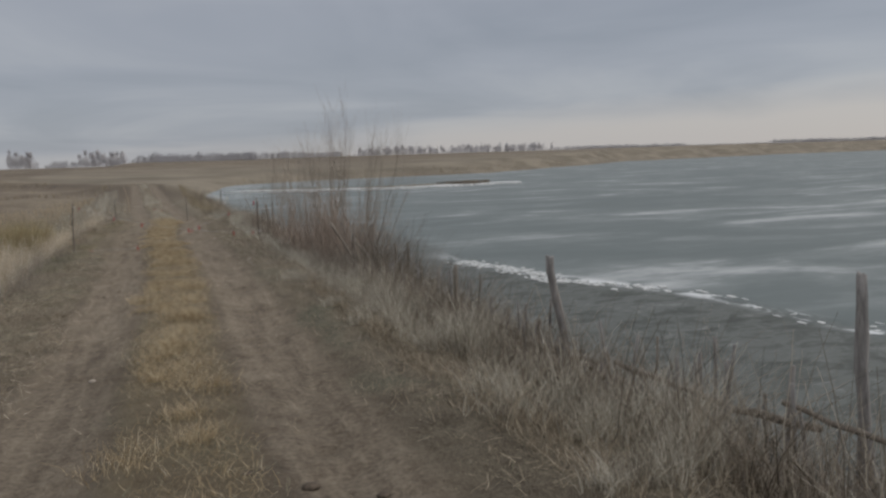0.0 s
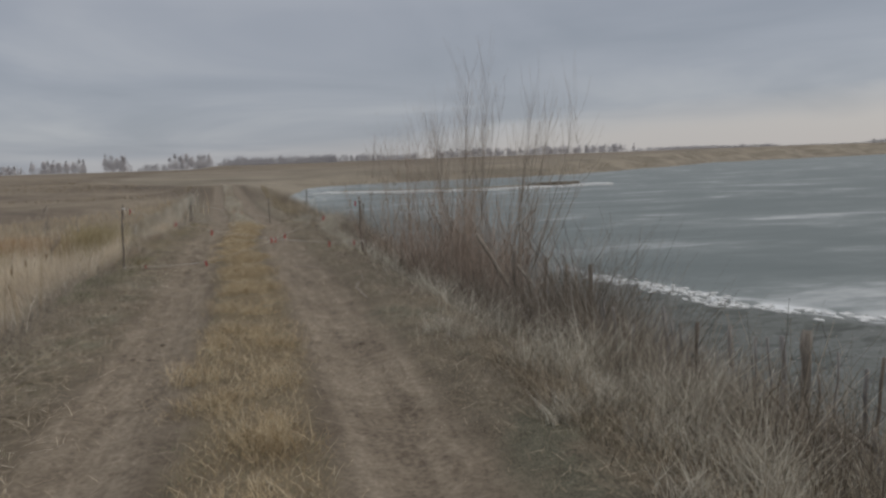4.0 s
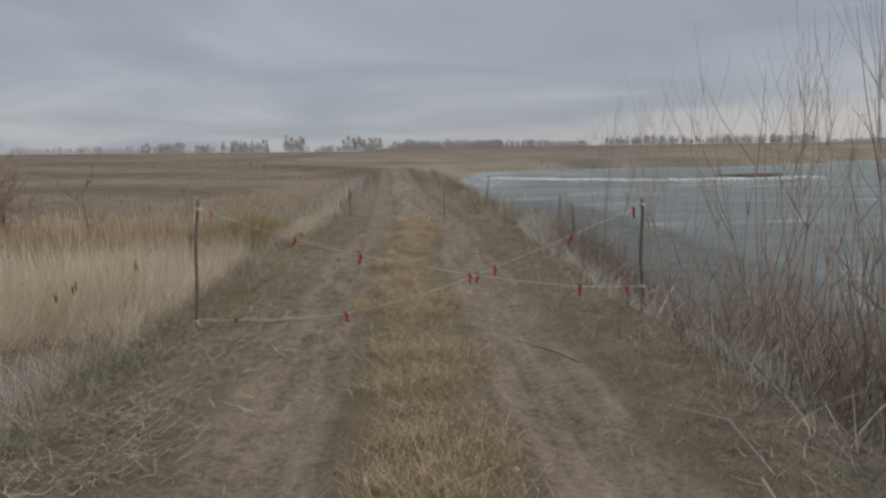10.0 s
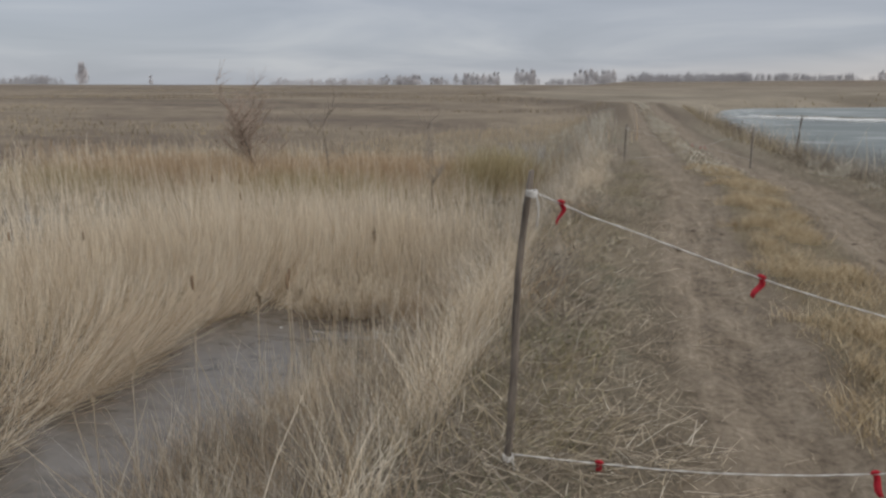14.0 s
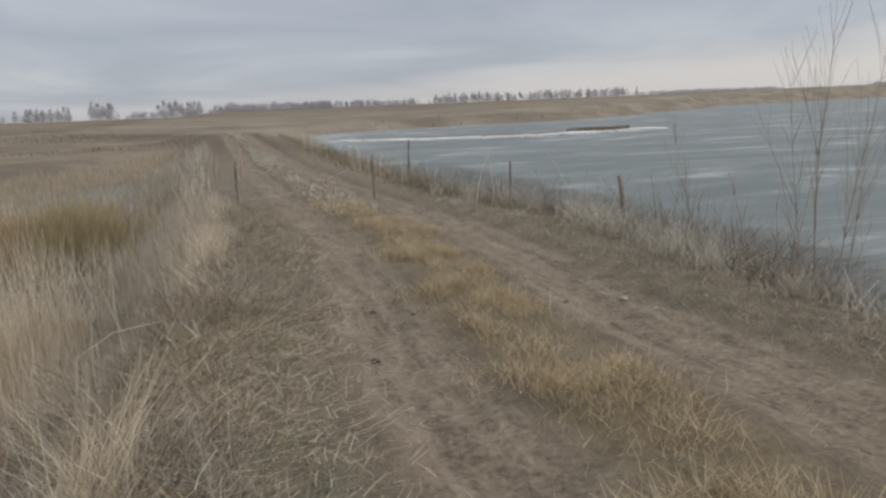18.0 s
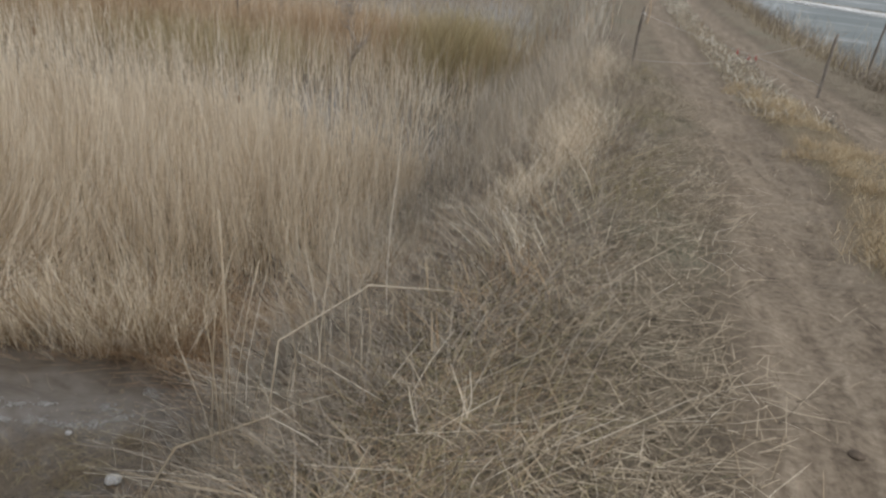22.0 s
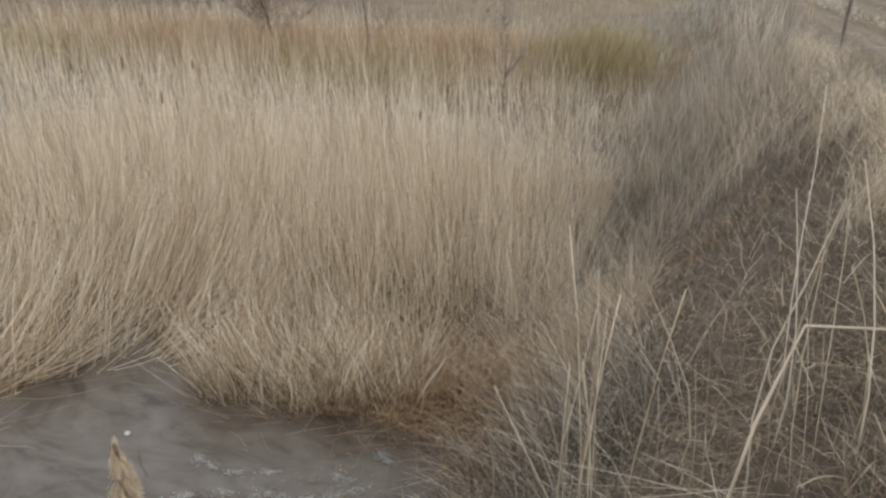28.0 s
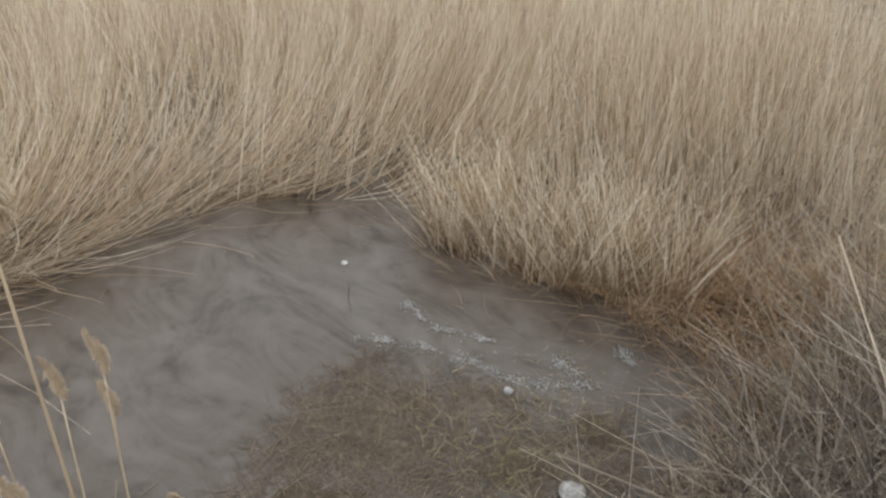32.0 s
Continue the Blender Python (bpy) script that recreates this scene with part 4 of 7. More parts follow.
def stem_mesh(seed, start, heading, length, r, twigs, wander=0.07, twig_len=0.26, rise=0.03):
    """One stem with its side shoots."""
    rng = random.Random(seed)
    path = branch_path(rng, start, heading, length, wander, rise)
    pieces = [tube(path, [r * (1 - 0.85 * i / 9) for i in range(10)], 6)]
    for _ in range(3):
        i = rng.randint(2, 5)
        up = (path[i + 1] - path[i]).normalized()
        side = Vector((rng.uniform(-1, 1), rng.uniform(-1, 1), 0)).normalized()
        fork = branch_path(rng, path[i], up + side * 0.3, length * rng.uniform(0.35, 0.55), wander, rise)
        pieces.append(tube(fork, [r * 0.5 * (1 - 0.85 * q / 9) for q in range(10)], 5))
        for _ in range(6):
            j = rng.randint(2, 8)
            tw = branch_path(rng, fork[j], (fork[j + 1] - fork[j]).normalized() + Vector((rng.uniform(-1, 1), rng.uniform(-1, 1), 0.2)) * 0.5, length * 0.16 * rng.uniform(0.5, 1.1), 0.07, 0.07)[::3]
            pieces.append(tube(tw, [max(r * 0.14 * (1 - 0.7 * q / len(tw)), 0.0012) for q in range(len(tw))], 4))
    for _ in range(twigs):
        i = rng.randint(3, 8)
        a = path[i].lerp(path[i + 1], rng.random())
        up = (path[i + 1] - path[i]).normalized()
        side = Vector((rng.uniform(-1, 1), rng.uniform(-1, 1), rng.uniform(-0.1, 0.3))).normalized()
        tw = branch_path(rng, a, up * 0.9 + side * 0.5, length * twig_len * rng.uniform(0.4, 1.1), 0.07, 0.07)[::3]
        rr = r * 0.26 * (1 - i / 12)
        pieces.append(tube(tw, [max(rr * (1 - 0.7 * q / len(tw)), 0.0012) for q in range(len(tw))], 4))
    return mesh_from("stem", *join(pieces), True)


M_STUB = bark("willow_stub", (0.12, 0.095, 0.075), (0.29, 0.24, 0.195))


def willow(name, x, y, stems, shoots, label, seed, spread=0.35, shoot_h=(0.8, 1.8), shoot_area=(0.7, 0.7), stubs=0):
    rng = random.Random(seed)
    g = gz(x, y)
    root = new(name)
    root.location = (x, y, g)
    tagged(root, label, "shrub", "willow shrubs on the lake bank")
    for i, (dx, dy, hx, hy, top, r) in enumerate(stems):
        length = math.hypot(top - 0.3 - g, math.hypot(hx, hy))
        link("stem", stem_mesh(seed + i, (dx, dy, gz(x + dx, y + dy) - g - 0.05), (hx, hy, top - 0.3 - g), length * 1.0, r * 0.56, rng.randint(26, 38), 0.05, 0.23), M_TWIG, root)
    for _ in range(stubs):
        dx, dy = rng.gauss(-0.1, shoot_area[0] * 1.1), rng.gauss(0, shoot_area[1] * 1.3)
        h, r = rng.uniform(0.25, 0.75), rng.uniform(0.004, 0.011)
        path = branch_path(rng, (dx, dy, gz(x + dx, y + dy) - g - 0.05), (rng.gauss(0, 0.3), rng.gauss(0, 0.3), 1), h, 0.1, 0.0)[::3]
        link("stub", mesh_from("stub", *tube(path, [r, r * 0.95, r * 0.9, r * 0.85][: len(path)], 6), True), M_STUB, root)
    for _ in range(shoots):
        dx, dy = rng.gauss(0, shoot_area[0]), rng.gauss(0, shoot_area[1])
        h = rng.uniform(*shoot_h)
        path = branch_path(rng, (dx, dy, gz(x + dx, y + dy) - g - 0.03), (rng.gauss(0, 0.16), rng.gauss(0, 0.16), 1), h, 0.06, 0.03)[::3]
        pieces = [tube(path, [0.0075, 0.006, 0.0045, 0.002][: len(path)], 4)]
        for _ in range(rng.randint(4, 7)):
            a = path[rng.randint(0, 2)].lerp(path[rng.randint(1, 3)], rng.random())
            tw = branch_path(rng, a, (rng.gauss(0, 0.5), rng.gauss(0, 0.5), 1), h * rng.uniform(0.2, 0.45), 0.08, 0.05)[::4]
            pieces.append(tube(tw, [0.0036, 0.0028, 0.0016][: len(tw)], 3))
        link("shoot", mesh_from("shoot", *join(pieces), True), M_TWIG_RED, root)
    return root


willow("willow_shrub", 4.1, 7.6, [
    (-0.05, 0.1, -0.05, 0.45, 3.5, 0.024), (0.0, -0.1, 0.05, 0.1, 3.2, 0.02), (-0.15, 0.2, -0.35, 0.5, 2.7, 0.016), (0.1, -0.3, 0.5, -0.4, 3.1, 0.022),
    (0.2, -0.4, 0.6, -0.7, 2.95, 0.024), (0.25, -0.5, 0.82, -0.75, 2.9, 0.022), (0.25, -0.55, 1.0, -0.7, 2.2, 0.018), (-0.2, -0.2, -0.4, -0.3, 2.5, 0.015),
    (0.0, 0.3, 0.3, 0.6, 2.9, 0.017), (0.15, 0.0, 0.45, 0.2, 2.8, 0.016), (-0.25, 0.3, -0.5, 0.7, 2.2, 0.013), (0.3, -0.2, 0.6, 0.0, 2.4, 0.015), (0.1, 0.5, 0.1, 0.5, 2.6, 0.014), (-0.1, -0.4, 0.1, -0.5, 2.4, 0.014), (0.3, -0.7, 0.7, -0.5, 2.6, 0.016), (0.05, 0.15, 0.2, 0.3, 3.3, 0.018), (0.2, -0.6, 0.7, -0.5, 2.8, 0.018)],
    400, "bare willow shrub with tall grey stems on the bank", 100, shoot_area=(0.4, 0.85), shoot_h=(1.1, 2.7), stubs=130)
willow("willow_shrub", 3.95, 9.9, [(-0.1, 0.2, -0.2, 0.2, 2.7, 0.014), (0.1, -0.3, 0.2, -0.1, 2.6, 0.014), (0.2, 0.4, 0.3, 0.4, 2.9, 0.015), (-0.2, -0.5, -0.3, -0.4, 2.3, 0.011), (0.0, 0.7, 0.1, 0.2, 2.5, 0.013)],
    240, "bare willow thicket with thin reddish shoots", 200, shoot_area=(0.35, 0.9), stubs=110)
willow("willow_shrub", 3.75, 12.6, [(0.0, 0.6, -0.15, 0.3, 2.4, 0.012), (-0.1, -0.2, -0.1, 0.0, 2.3, 0.012), (0.2, 0.1, 0.2, 0.3, 2.5, 0.012)],
    120, "bare thin willow thicket beside the barrier post", 300, shoot_area=(0.3, 0.7), shoot_h=(0.6, 1.5))
willow("willow_shrub", 3.75, 16.0, [(0.0, 0.0, -0.1, 0.1, 2.6, 0.016), (0.1, -0.1, 0.3, 0.1, 2.5, 0.014), (-0.1, 0.1, -0.3, 0.0, 2.0, 0.009), (0.3, 0.1, 0.9, 0.3, 1.6, 0.013)],
    8, "young bare willow with few thin stems", 400, shoot_area=(0.3, 0.4), shoot_h=(0.5, 1.2))
willow("willow_shrub", 3.5, 17.6, [(0.0, 0.0, -0.05, 0.1, 1.6, 0.007)], 4, "single thin willow stem on the bank", 450, shoot_area=(0.2, 0.2), shoot_h=(0.4, 0.9))


def bare_tree(name, x, y, height, lean, seed, label, limbs=9, mat=M_TWIG_RED, r=0.05):
    rng = random.Random(seed)
    root = new(name)
    root.location = (x, y, gz(x, y))
    tagged(root, label, "tree")
    path = branch_path(rng, (0, 0, -0.1), (lean, 0, 1), height * 0.85, 0.09, 0.03)
    link("trunk", mesh_from("trunk", *tube(path, [r * (1 - 0.8 * i / 9) for i in range(10)], 7), True), M_POST_DARK, root)
    pieces = []
    for i in range(limbs):
        a = path[rng.randint(2, 9)]
        d = Vector((rng.gauss(0, 1), rng.gauss(0, 1), 0.75))
        b = branch_path(rng, a, d, height * rng.uniform(0.3, 0.6), 0.12, 0.05)
        pieces.append(tube(b, [r * 0.4 * (1 - 0.85 * q / 9) for q in range(10)], 5))
        for _ in range(18):
            c = b[rng.randint(2, 9)]
            t = branch_path(rng, c, Vector((rng.gauss(0, 1), rng.gauss(0, 1), 0.9)), height * rng.uniform(0.1, 0.28), 0.15, 0.05)[::3]
            pieces.append(tube(t, [0.009, 0.0075, 0.006, 0.004][: len(t)], 3))
    link("crown", mesh_from("crown", *join(pieces), True), mat, root, "bare reddish twigs")


bare_tree("small_tree", -16.0, 33.4, 3.6, -0.35, 9, "small bare leaning tree among the reeds", 34, M_TWIG_RED, 0.06)
bare_tree("dead_sapling", -13.1, 33.2, 3.0, 0.08, 19, "thin dead sapling with few twigs in the reeds", 3, M_TWIG, 0.045)
bare_tree("dead_sapling", -7.0, 27.0, 2.6, 0.02, 29, "thin dead sapling in the sedge", 3, M_TWIG, 0.02)

# ---- far trees ----


def far_tree(kind, seed, h, crown_mat, trunk_mat, twig_n, low=0.1, width=0.2):
    """A bare tree seen from afar: upright trunk, steep limbs and a haze of twigs."""
    rng = random.Random(seed)
    pieces = [tube(branch_path(rng, (0, 0, -0.5), (0, 0, 1), h * 0.95, 0.04, 0.1), [h * 0.009 * (1 - 0.88 * i / 9) for i in range(10)], 5)]
    for _ in range(9):
        z, a = h * rng.uniform(0.2, 0.65), rng.uniform(0, 6.28)
        pieces.append(tube(branch_path(rng, (0, 0, z), (math.cos(a), math.sin(a), 1.6), h * rng.uniform(0.2, 0.36), 0.08, 0.1), [h * 0.003 * (1 - 0.8 * i / 9) for i in range(10)], 4))
    root = link(kind, mesh_from("trunk", *join(pieces), True), trunk_mat)
    nr = np.random.default_rng(seed)
    s = low + (1 - low) * nr.random(twig_n) ** 0.85
    prof = np.clip(1.12 - s, 0.08, 1) ** 0.6 * (0.5 + 0.5 * np.clip(s * 3, 0, 1))
    a, rr = nr.random(twig_n) * 6.283, np.sqrt(nr.random(twig_n)) * width * h * prof
    rr = rr * (1 + 0.35 * np.sin(3 * a + seed) * np.sin(9 * s + seed))
    base = np.stack([rr * np.cos(a), rr * np.sin(a), s * h * 0.84], -1)
    lean = np.stack([np.cos(a), np.sin(a)], -1) * (h * 0.035 * nr.random(twig_n))[:, None]
    cr = blades("crown", base, h * (0.08 + 0.13 * nr.random(twig_n)), lean, np.full(twig_n, h * 0.0085), 1, crown_mat, 1.0, 0.2, seed, root)
    tagged(cr, "bare twigs with distance haze in their colour")
    return root


def tree_belt(name, x0, x1, y0, h, seed, mat, trunk_mat, rows, label):
    """A belt of bare trees too many to count, distance haze put into their pale colour."""
    r = np.random.default_rng(seed)
    n = int((x1 - x0) / (0.22 * h) * rows)
    tx, ty = x0 + (x1 - x0) * r.random(n), y0 + 25 * r.random(n)
    end = np.clip(np.minimum(tx - x0, x1 - tx) / (0.7 * h), 0.55, 1)
    th = h * end * (0.72 + 0.4 * r.random(n) ** 2 + 0.55 * vnoise(tx, tx * 0, 0.8 / h, 3))
    tg = ground_z(tx, ty) - 0.3
    m = 46
    i = np.repeat(np.arange(n), m)
    s = 0.02 + 0.96 * r.random(n * m) ** 0.9
    a = r.random(n * m) * 6.283
    rr = np.sqrt(r.random(n * m)) * 0.2 * th[i] * np.clip(1.15 - s, 0.1, 1) ** 0.6
    base = np.stack([tx[i] + rr * np.cos(a), ty[i] + rr * np.sin(a), tg[i] + s * th[i] * 0.84], -1)
    ln = np.stack([np.cos(a), np.sin(a)], -1) * (0.03 * th[i] * r.random(n * m))[:, None]
    ob = blades(name, base, th[i] * (0.1 + 0.16 * r.random(n * m)), ln, 0.032 * th[i], 1, mat, 1.0, 0.2, seed)
    tagged(ob, label, "trees", kind="stuff")
    k = np.arange(0, n, 2)
    ob = blades(name + "_trunks", np.stack([tx, ty, tg], -1)[k], th[k] * 0.85, r.normal(0, 0.03, (len(k), 2)) * th[k][:, None], 0.03 * th[k], 2, trunk_mat, 1.0, 0.3, seed)
    tagged(ob, label, "trees", kind="stuff")


PROTO = {}
for kind, mats in (("grey", (M_HAZED_TWIG, M_HAZED_BARK)), ("birch", (M_HAZED_TWIG, M_HAZED_BIRCH))):
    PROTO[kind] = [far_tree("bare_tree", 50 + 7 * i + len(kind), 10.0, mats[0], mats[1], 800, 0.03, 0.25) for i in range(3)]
# x from, x to, distance y, foot height, tree height, how many, kind
WOODS = [
    (-439, -354, 300, 5.4, 15.5, 16, "grey"), (-322, -285, 300, 6.3, 5.0, 12, "dark"), (-266, -259, 300, 4.4, 11.0, 3, "grey"), (-229, -228, 300, 4.2, 5.5, 1, "grey"),
    (-169, -115, 300, 2.9, 3.8, 0, "grey"), (-112, -94, 300, 2.2, 4.8, 14, "birch"), (-93, -84, 300, 2.0, 4.0, 7, "birch"), (-79, -61, 300, 1.9, 5.7, 13, "birch"),
    (-55, -46, 300, 1.6, 7.6, 5, "grey"), (-44, -32, 300, 1.5, 3.3, 0, "dark"), (-31, -15, 300, 1.3, 6.5, 10, "grey"), (-14, 36, 300, 1.3, 3.7, 0, "dark"),
    (-13, 20, 420, 2.5, 5.0, 0, "dark"), (23, 101, 420, 2.7, 4.5, 0, "dark"), (106, 163, 420, 3.6, 6.2, 18, "birch"), (167, 236, 420, 4.4, 6.0, 16, "grey"),
    (240, 308, 420, 5.3, 2.8, 6, "grey"), (308, 372, 480, 5.3, 1.8, 0, "dark"), (369, 501, 600, 8.2, 4.0, 0, "dark"), (501, 604, 600, 8.2, 2.2, 0, "dark"), (604, 800, 600, 10.2, 5.2, 0, "dark"),
]
wr = random.Random(4)
LABELS = {"grey": "bare grey tree in a distant windbreak", "birch": "pale bare birch in a distant windbreak", "dark": "low dark bare tree in a distant thicket"}
BELTS = {"grey": "distant belt of bare grey trees", "birch": "distant belt of pale bare birches", "dark": "distant low thicket of dark bare trees"}
for q, (x0, x1, y0, z0, h, count, kind) in enumerate(WOODS):
    far = 2.0 if y0 < 350 else 1.6
    if (x1 - x0) > 8:
        tree_belt("tree_belt", x0 * far, x1 * far, (y0 + 3) * far, h * far * 0.92, 900 + q, M_HAZED_DARK if kind == "dark" else M_HAZED_TWIG, M_HAZED_BIRCH if kind == "birch" else M_HAZED_BARK, 3.4 if kind == "dark" else 3.0, BELTS[kind])
    for i in range(count if kind != "dark" else 0):
        f = (i + wr.uniform(0.1, 0.9)) / count
        x, y = (x0 + (x1 - x0) * f) * far, (y0 + wr.uniform(-4, 8)) * far
        hh = h * far * wr.uniform(0.7, 1.02)
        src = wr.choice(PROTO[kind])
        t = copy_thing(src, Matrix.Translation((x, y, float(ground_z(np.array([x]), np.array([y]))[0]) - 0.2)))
        t.scale = Vector((hh / 10 * wr.uniform(0.75, 1.15),) * 2 + (hh / 10,))
        t.rotation_euler = (0, 0, wr.uniform(0, 6.28))
        tagged(t, LABELS[kind], "tree", "distant trees along the horizon")
for trio in PROTO.values():
    for src in trio:
        for ch in list(src.children):
            bpy.data.objects.remove(ch)
        bpy.data.objects.remove(src)

# ---- grass, reeds and straw ----


def scatter(n, x0, x1, y0, y1, chance, seed):
    """Points over a field of x and y, kept with the given chance."""
    r = np.random.default_rng(seed)
    x, y = x0 + (x1 - x0) * r.random(n), y0 + (y1 - y0) * r.random(n)
    keep = r.random(n) < chance(x, y)
    return x[keep], y[keep], r


def stand(x, y, sink=0.02):
    return np.stack([x, y, ground_z(x, y) - sink], -1)


def grow(name, xy, r, h, lean, width, segs, mat, label, bias=(0, 0), bend=1.7, seed=1, flat=False, taper=0.25, category="grass", tall=None, curl=0.16, way=None):
    x, y = xy
    n = len(x)
    hh = (h[0] + (h[1] - h[0]) * r.random(n)) * (1 if tall is None else tall(x, y))
    a = r.random(n) * 6.283 if way is None else way[0] + way[1] * r.normal(size=n) + 3.1416 * (r.random(n) < 0.35)
    le = (lean[0] + (lean[1] - lean[0]) * r.random(n)) * (1 if flat else hh)
    ln = np.stack([np.cos(a) * le + bias[0] * hh, np.sin(a) * le + bias[1] * hh], -1)
    ob = blades(name, stand(x, y, -0.004 if flat else 0.02), hh, ln, width[0] + (width[1] - width[0]) * r.random(n), segs, mat, bend, taper, seed, None, curl)
    return tagged(ob, label, category, kind="stuff")


def low_here(x, y):
    """Trodden and washed flat near the open water."""
    return 1 - 0.8 * smooth(10.5, 13.0, y) * smooth(20.0, 18.0, y) * smooth(2.4, 3.0, bank_left(x, y))


def clear_path(x, y):
    """Keeps the stems out of the camera's way down the bank."""
    d = np.full(x.shape, 9.0)
    for ax, ay, bx, by in ((-2.0, 14.2, -3.0, 14.2), (-3.0, 14.2, -3.35, 14.95)):
        s = np.clip(((x - ax) * (bx - ax) + (y - ay) * (by - ay)) / ((bx - ax) ** 2 + (by - ay) ** 2), 0, 1)
        d = np.minimum(d, np.hypot(x - ax - s * (bx - ax), y - ay - s * (by - ay)))
    return d > 0.38


def bank_left(x, y):
    return -(x - road_x(y))


# the reed bed: dense pale stems, thinner with distance
def lodged(x, y):
    """1 where the reeds are laid along the open water."""
    return smooth(-1.7, -0.7, in_pond(x, y)) * smooth(-6.55, -6.8, x) * smooth(9.5, 11.5, y)


def bed(x, y):
    ip = in_pond(x, y)
    near_bank = (y > 7.5) & (y < 17.6) & (x > -7.0)
    near_bank = near_bank | (np.hypot((x + 4.35) / 1.3, (y - 18.75) / 1.3) < 1 + 0.5 * vnoise(x, y, 1.5, 2))
    return (ip < -0.02) & ~near_bank & (bank_left(x, y) > 4.6 + 0.5 * vnoise(x, y, 0.6)) * (marsh(x, y) > 0.45)


def reed_bed(name, n, box, h, width, segs, seed, extra=lambda x, y: 1.0, wild=1.0, mat=M_REED):
    x, y, r = scatter(n, *box, lambda x, y: bed(x, y) * extra(x, y) * (1 - 0.8 * lodged(x, y)) * np.clip(0.72 + 1.3 * vnoise(x, y, 0.5, 3) + 0.9 * vnoise(x, y, 5.0, 2), 0.05, 1), seed)
    m = len(x)
    ip = in_pond(x, y)
    # low at the corner of the open water and along the bank, full height further in
    front = smooth(-6.7, -6.2, x) * smooth(26, 20, y)
    rise_in = 1 - front * (1 - (0.5 + 0.5 * smooth(-0.2, -2.6, ip))) - 0.5 * smooth(6.6, 4.2, bank_left(x, y)) * (y > 15)
    hh = (h[0] + (h[1] - h[0]) * r.random(m) ** 1.3) * (0.95 + 0.35 * vnoise(x, y, 0.5, 3) + 0.55 * vnoise(x, y, 4.5, 2)) * np.clip(rise_in, 0.2, 1)
    a = r.random(m) * 6.283
    le = hh * (0.04 + 0.32 * wild * r.random(m) ** 1.8)
    broken = r.random(m) < 0.14 * wild
    le = np.where(broken, hh * (0.4 + 0.7 * r.random(m)), le)
    s2, s3 = vnoise(x + 40, y, 6.5, 2), vnoise(x, y + 40, 6.5, 2)
    pull = np.exp(-((ip / 2.2) ** 2)) * smooth(-6.4, -7.2, x) * smooth(10, 14, y) * np.clip(0.7 + 1.4 * vnoise(x, y, 0.9, 2), 0.1, 1.2)
    lx = np.cos(a) * le - hh * (0.03 - 0.42 * pull + 0.3 * s2)
    ly = np.sin(a) * le - hh * (0.02 - 0.42 * pull + 0.3 * s3)
    rise = hh * np.sqrt(np.clip(1 - 0.45 * pull - 0.02 - 0.5 * broken, 0.05, 1))
    ob = blades(name, stand(x, y), rise, np.stack([lx, ly], -1), width[0] + (width[1] - width[0]) * r.random(m), segs, mat, 1.1, 0.25, seed, None, 0.1)
    return tagged(ob, "dense pale dry reeds standing in the marsh", "reeds", kind="stuff")


def lodged_reeds(n, seed, mat, length, width, flat, label, deep=1.0):
    """Reeds pushed over along the water: each lies on the others first, then turns up."""
    x, y, r = scatter(n, -11.0, -6.5, 9.5, 19.5, lambda x, y: bed(x, y) * lodged(x, y) * smooth(-1.9 * deep, -0.7 * deep, in_pond(x, y)) * np.clip(0.5 + 1.9 * vnoise(x, y, 1.6, 3), 0.05, 1), seed)
    m = len(x)
    ip = in_pond(x, y)
    ll = (length[0] + (length[1] - length[0]) * r.random(m)) * (0.75 + 0.25 * smooth(12, 15, y)) * (1 + 0.7 * vnoise(x, y, 2.5, 2))
    low = smooth(-1.5, -0.1, ip + 0.5 * vnoise(x, y, 1.2, 2))
    turn = 0.8 + r.normal(0, 0.38, m) + 1.6 * vnoise(x + 20, y, 1.1, 3)
    out = ll * (0.35 + flat * low * (0.7 + 0.5 * r.random(m)))
    rise = np.sqrt(np.clip(ll**2 - out**2, (0.14 * ll) ** 2, None)) * (0.55 + 0.5 * r.random(m))
    b = stand(x, y)
    b[:, 2] = np.maximum(b[:, 2], POND - 0.02) + 0.12 * r.random(m) * (1 - low)
    ob = blades("lodged_reeds", b, rise, np.stack([np.cos(turn), np.sin(turn)], -1) * out[:, None], width[0] + (width[1] - width[0]) * r.random(m), 5, mat, 0.62, 0.25, seed, None, 0.12)
    return tagged(ob, label, "reeds", kind="stuff")


def edge_thin(x, y):
    ip = in_pond(x, y)
    return 1 - 0.55 * np.exp(-((ip / 0.4) ** 2))


reed_bed("reeds", 80000, (-13.5, -4.2, 9.0, 24.0), (0.8, 1.7), (0.006, 0.013), 4, 11, edge_thin)
reed_bed("reeds", 14000, (-13.5, -4.2, 9.0, 24.0), (0.7, 1.5), (0.011, 0.018), 4, 110, edge_thin, 1.7)
reed_bed("reeds", 95000, (-30, -4.2, -14.0, 40.0), (0.5, 1.5), (0.012, 0.024), 3, 12, lambda x, y: ~((x > -13.5) & (y > 9) & (y < 24)))
lodged_reeds(34000, 120, M_REED, (0.7, 1.4), (0.005, 0.011), 0.5, "pale reeds laid over along the open water")
lodged_reeds(24000, 121, M_REED_BASE, (0.4, 1.1), (0.004, 0.009), 0.6, "rust-brown reeds lying at the water's edge", 0.8)
reed_bed("reeds", 60000, (-40, -3.0, 38.0, 95.0), (0.3, 0.8), (0.02, 0.04), 2, 13, wild=1.6, mat=M_REED_FAR)
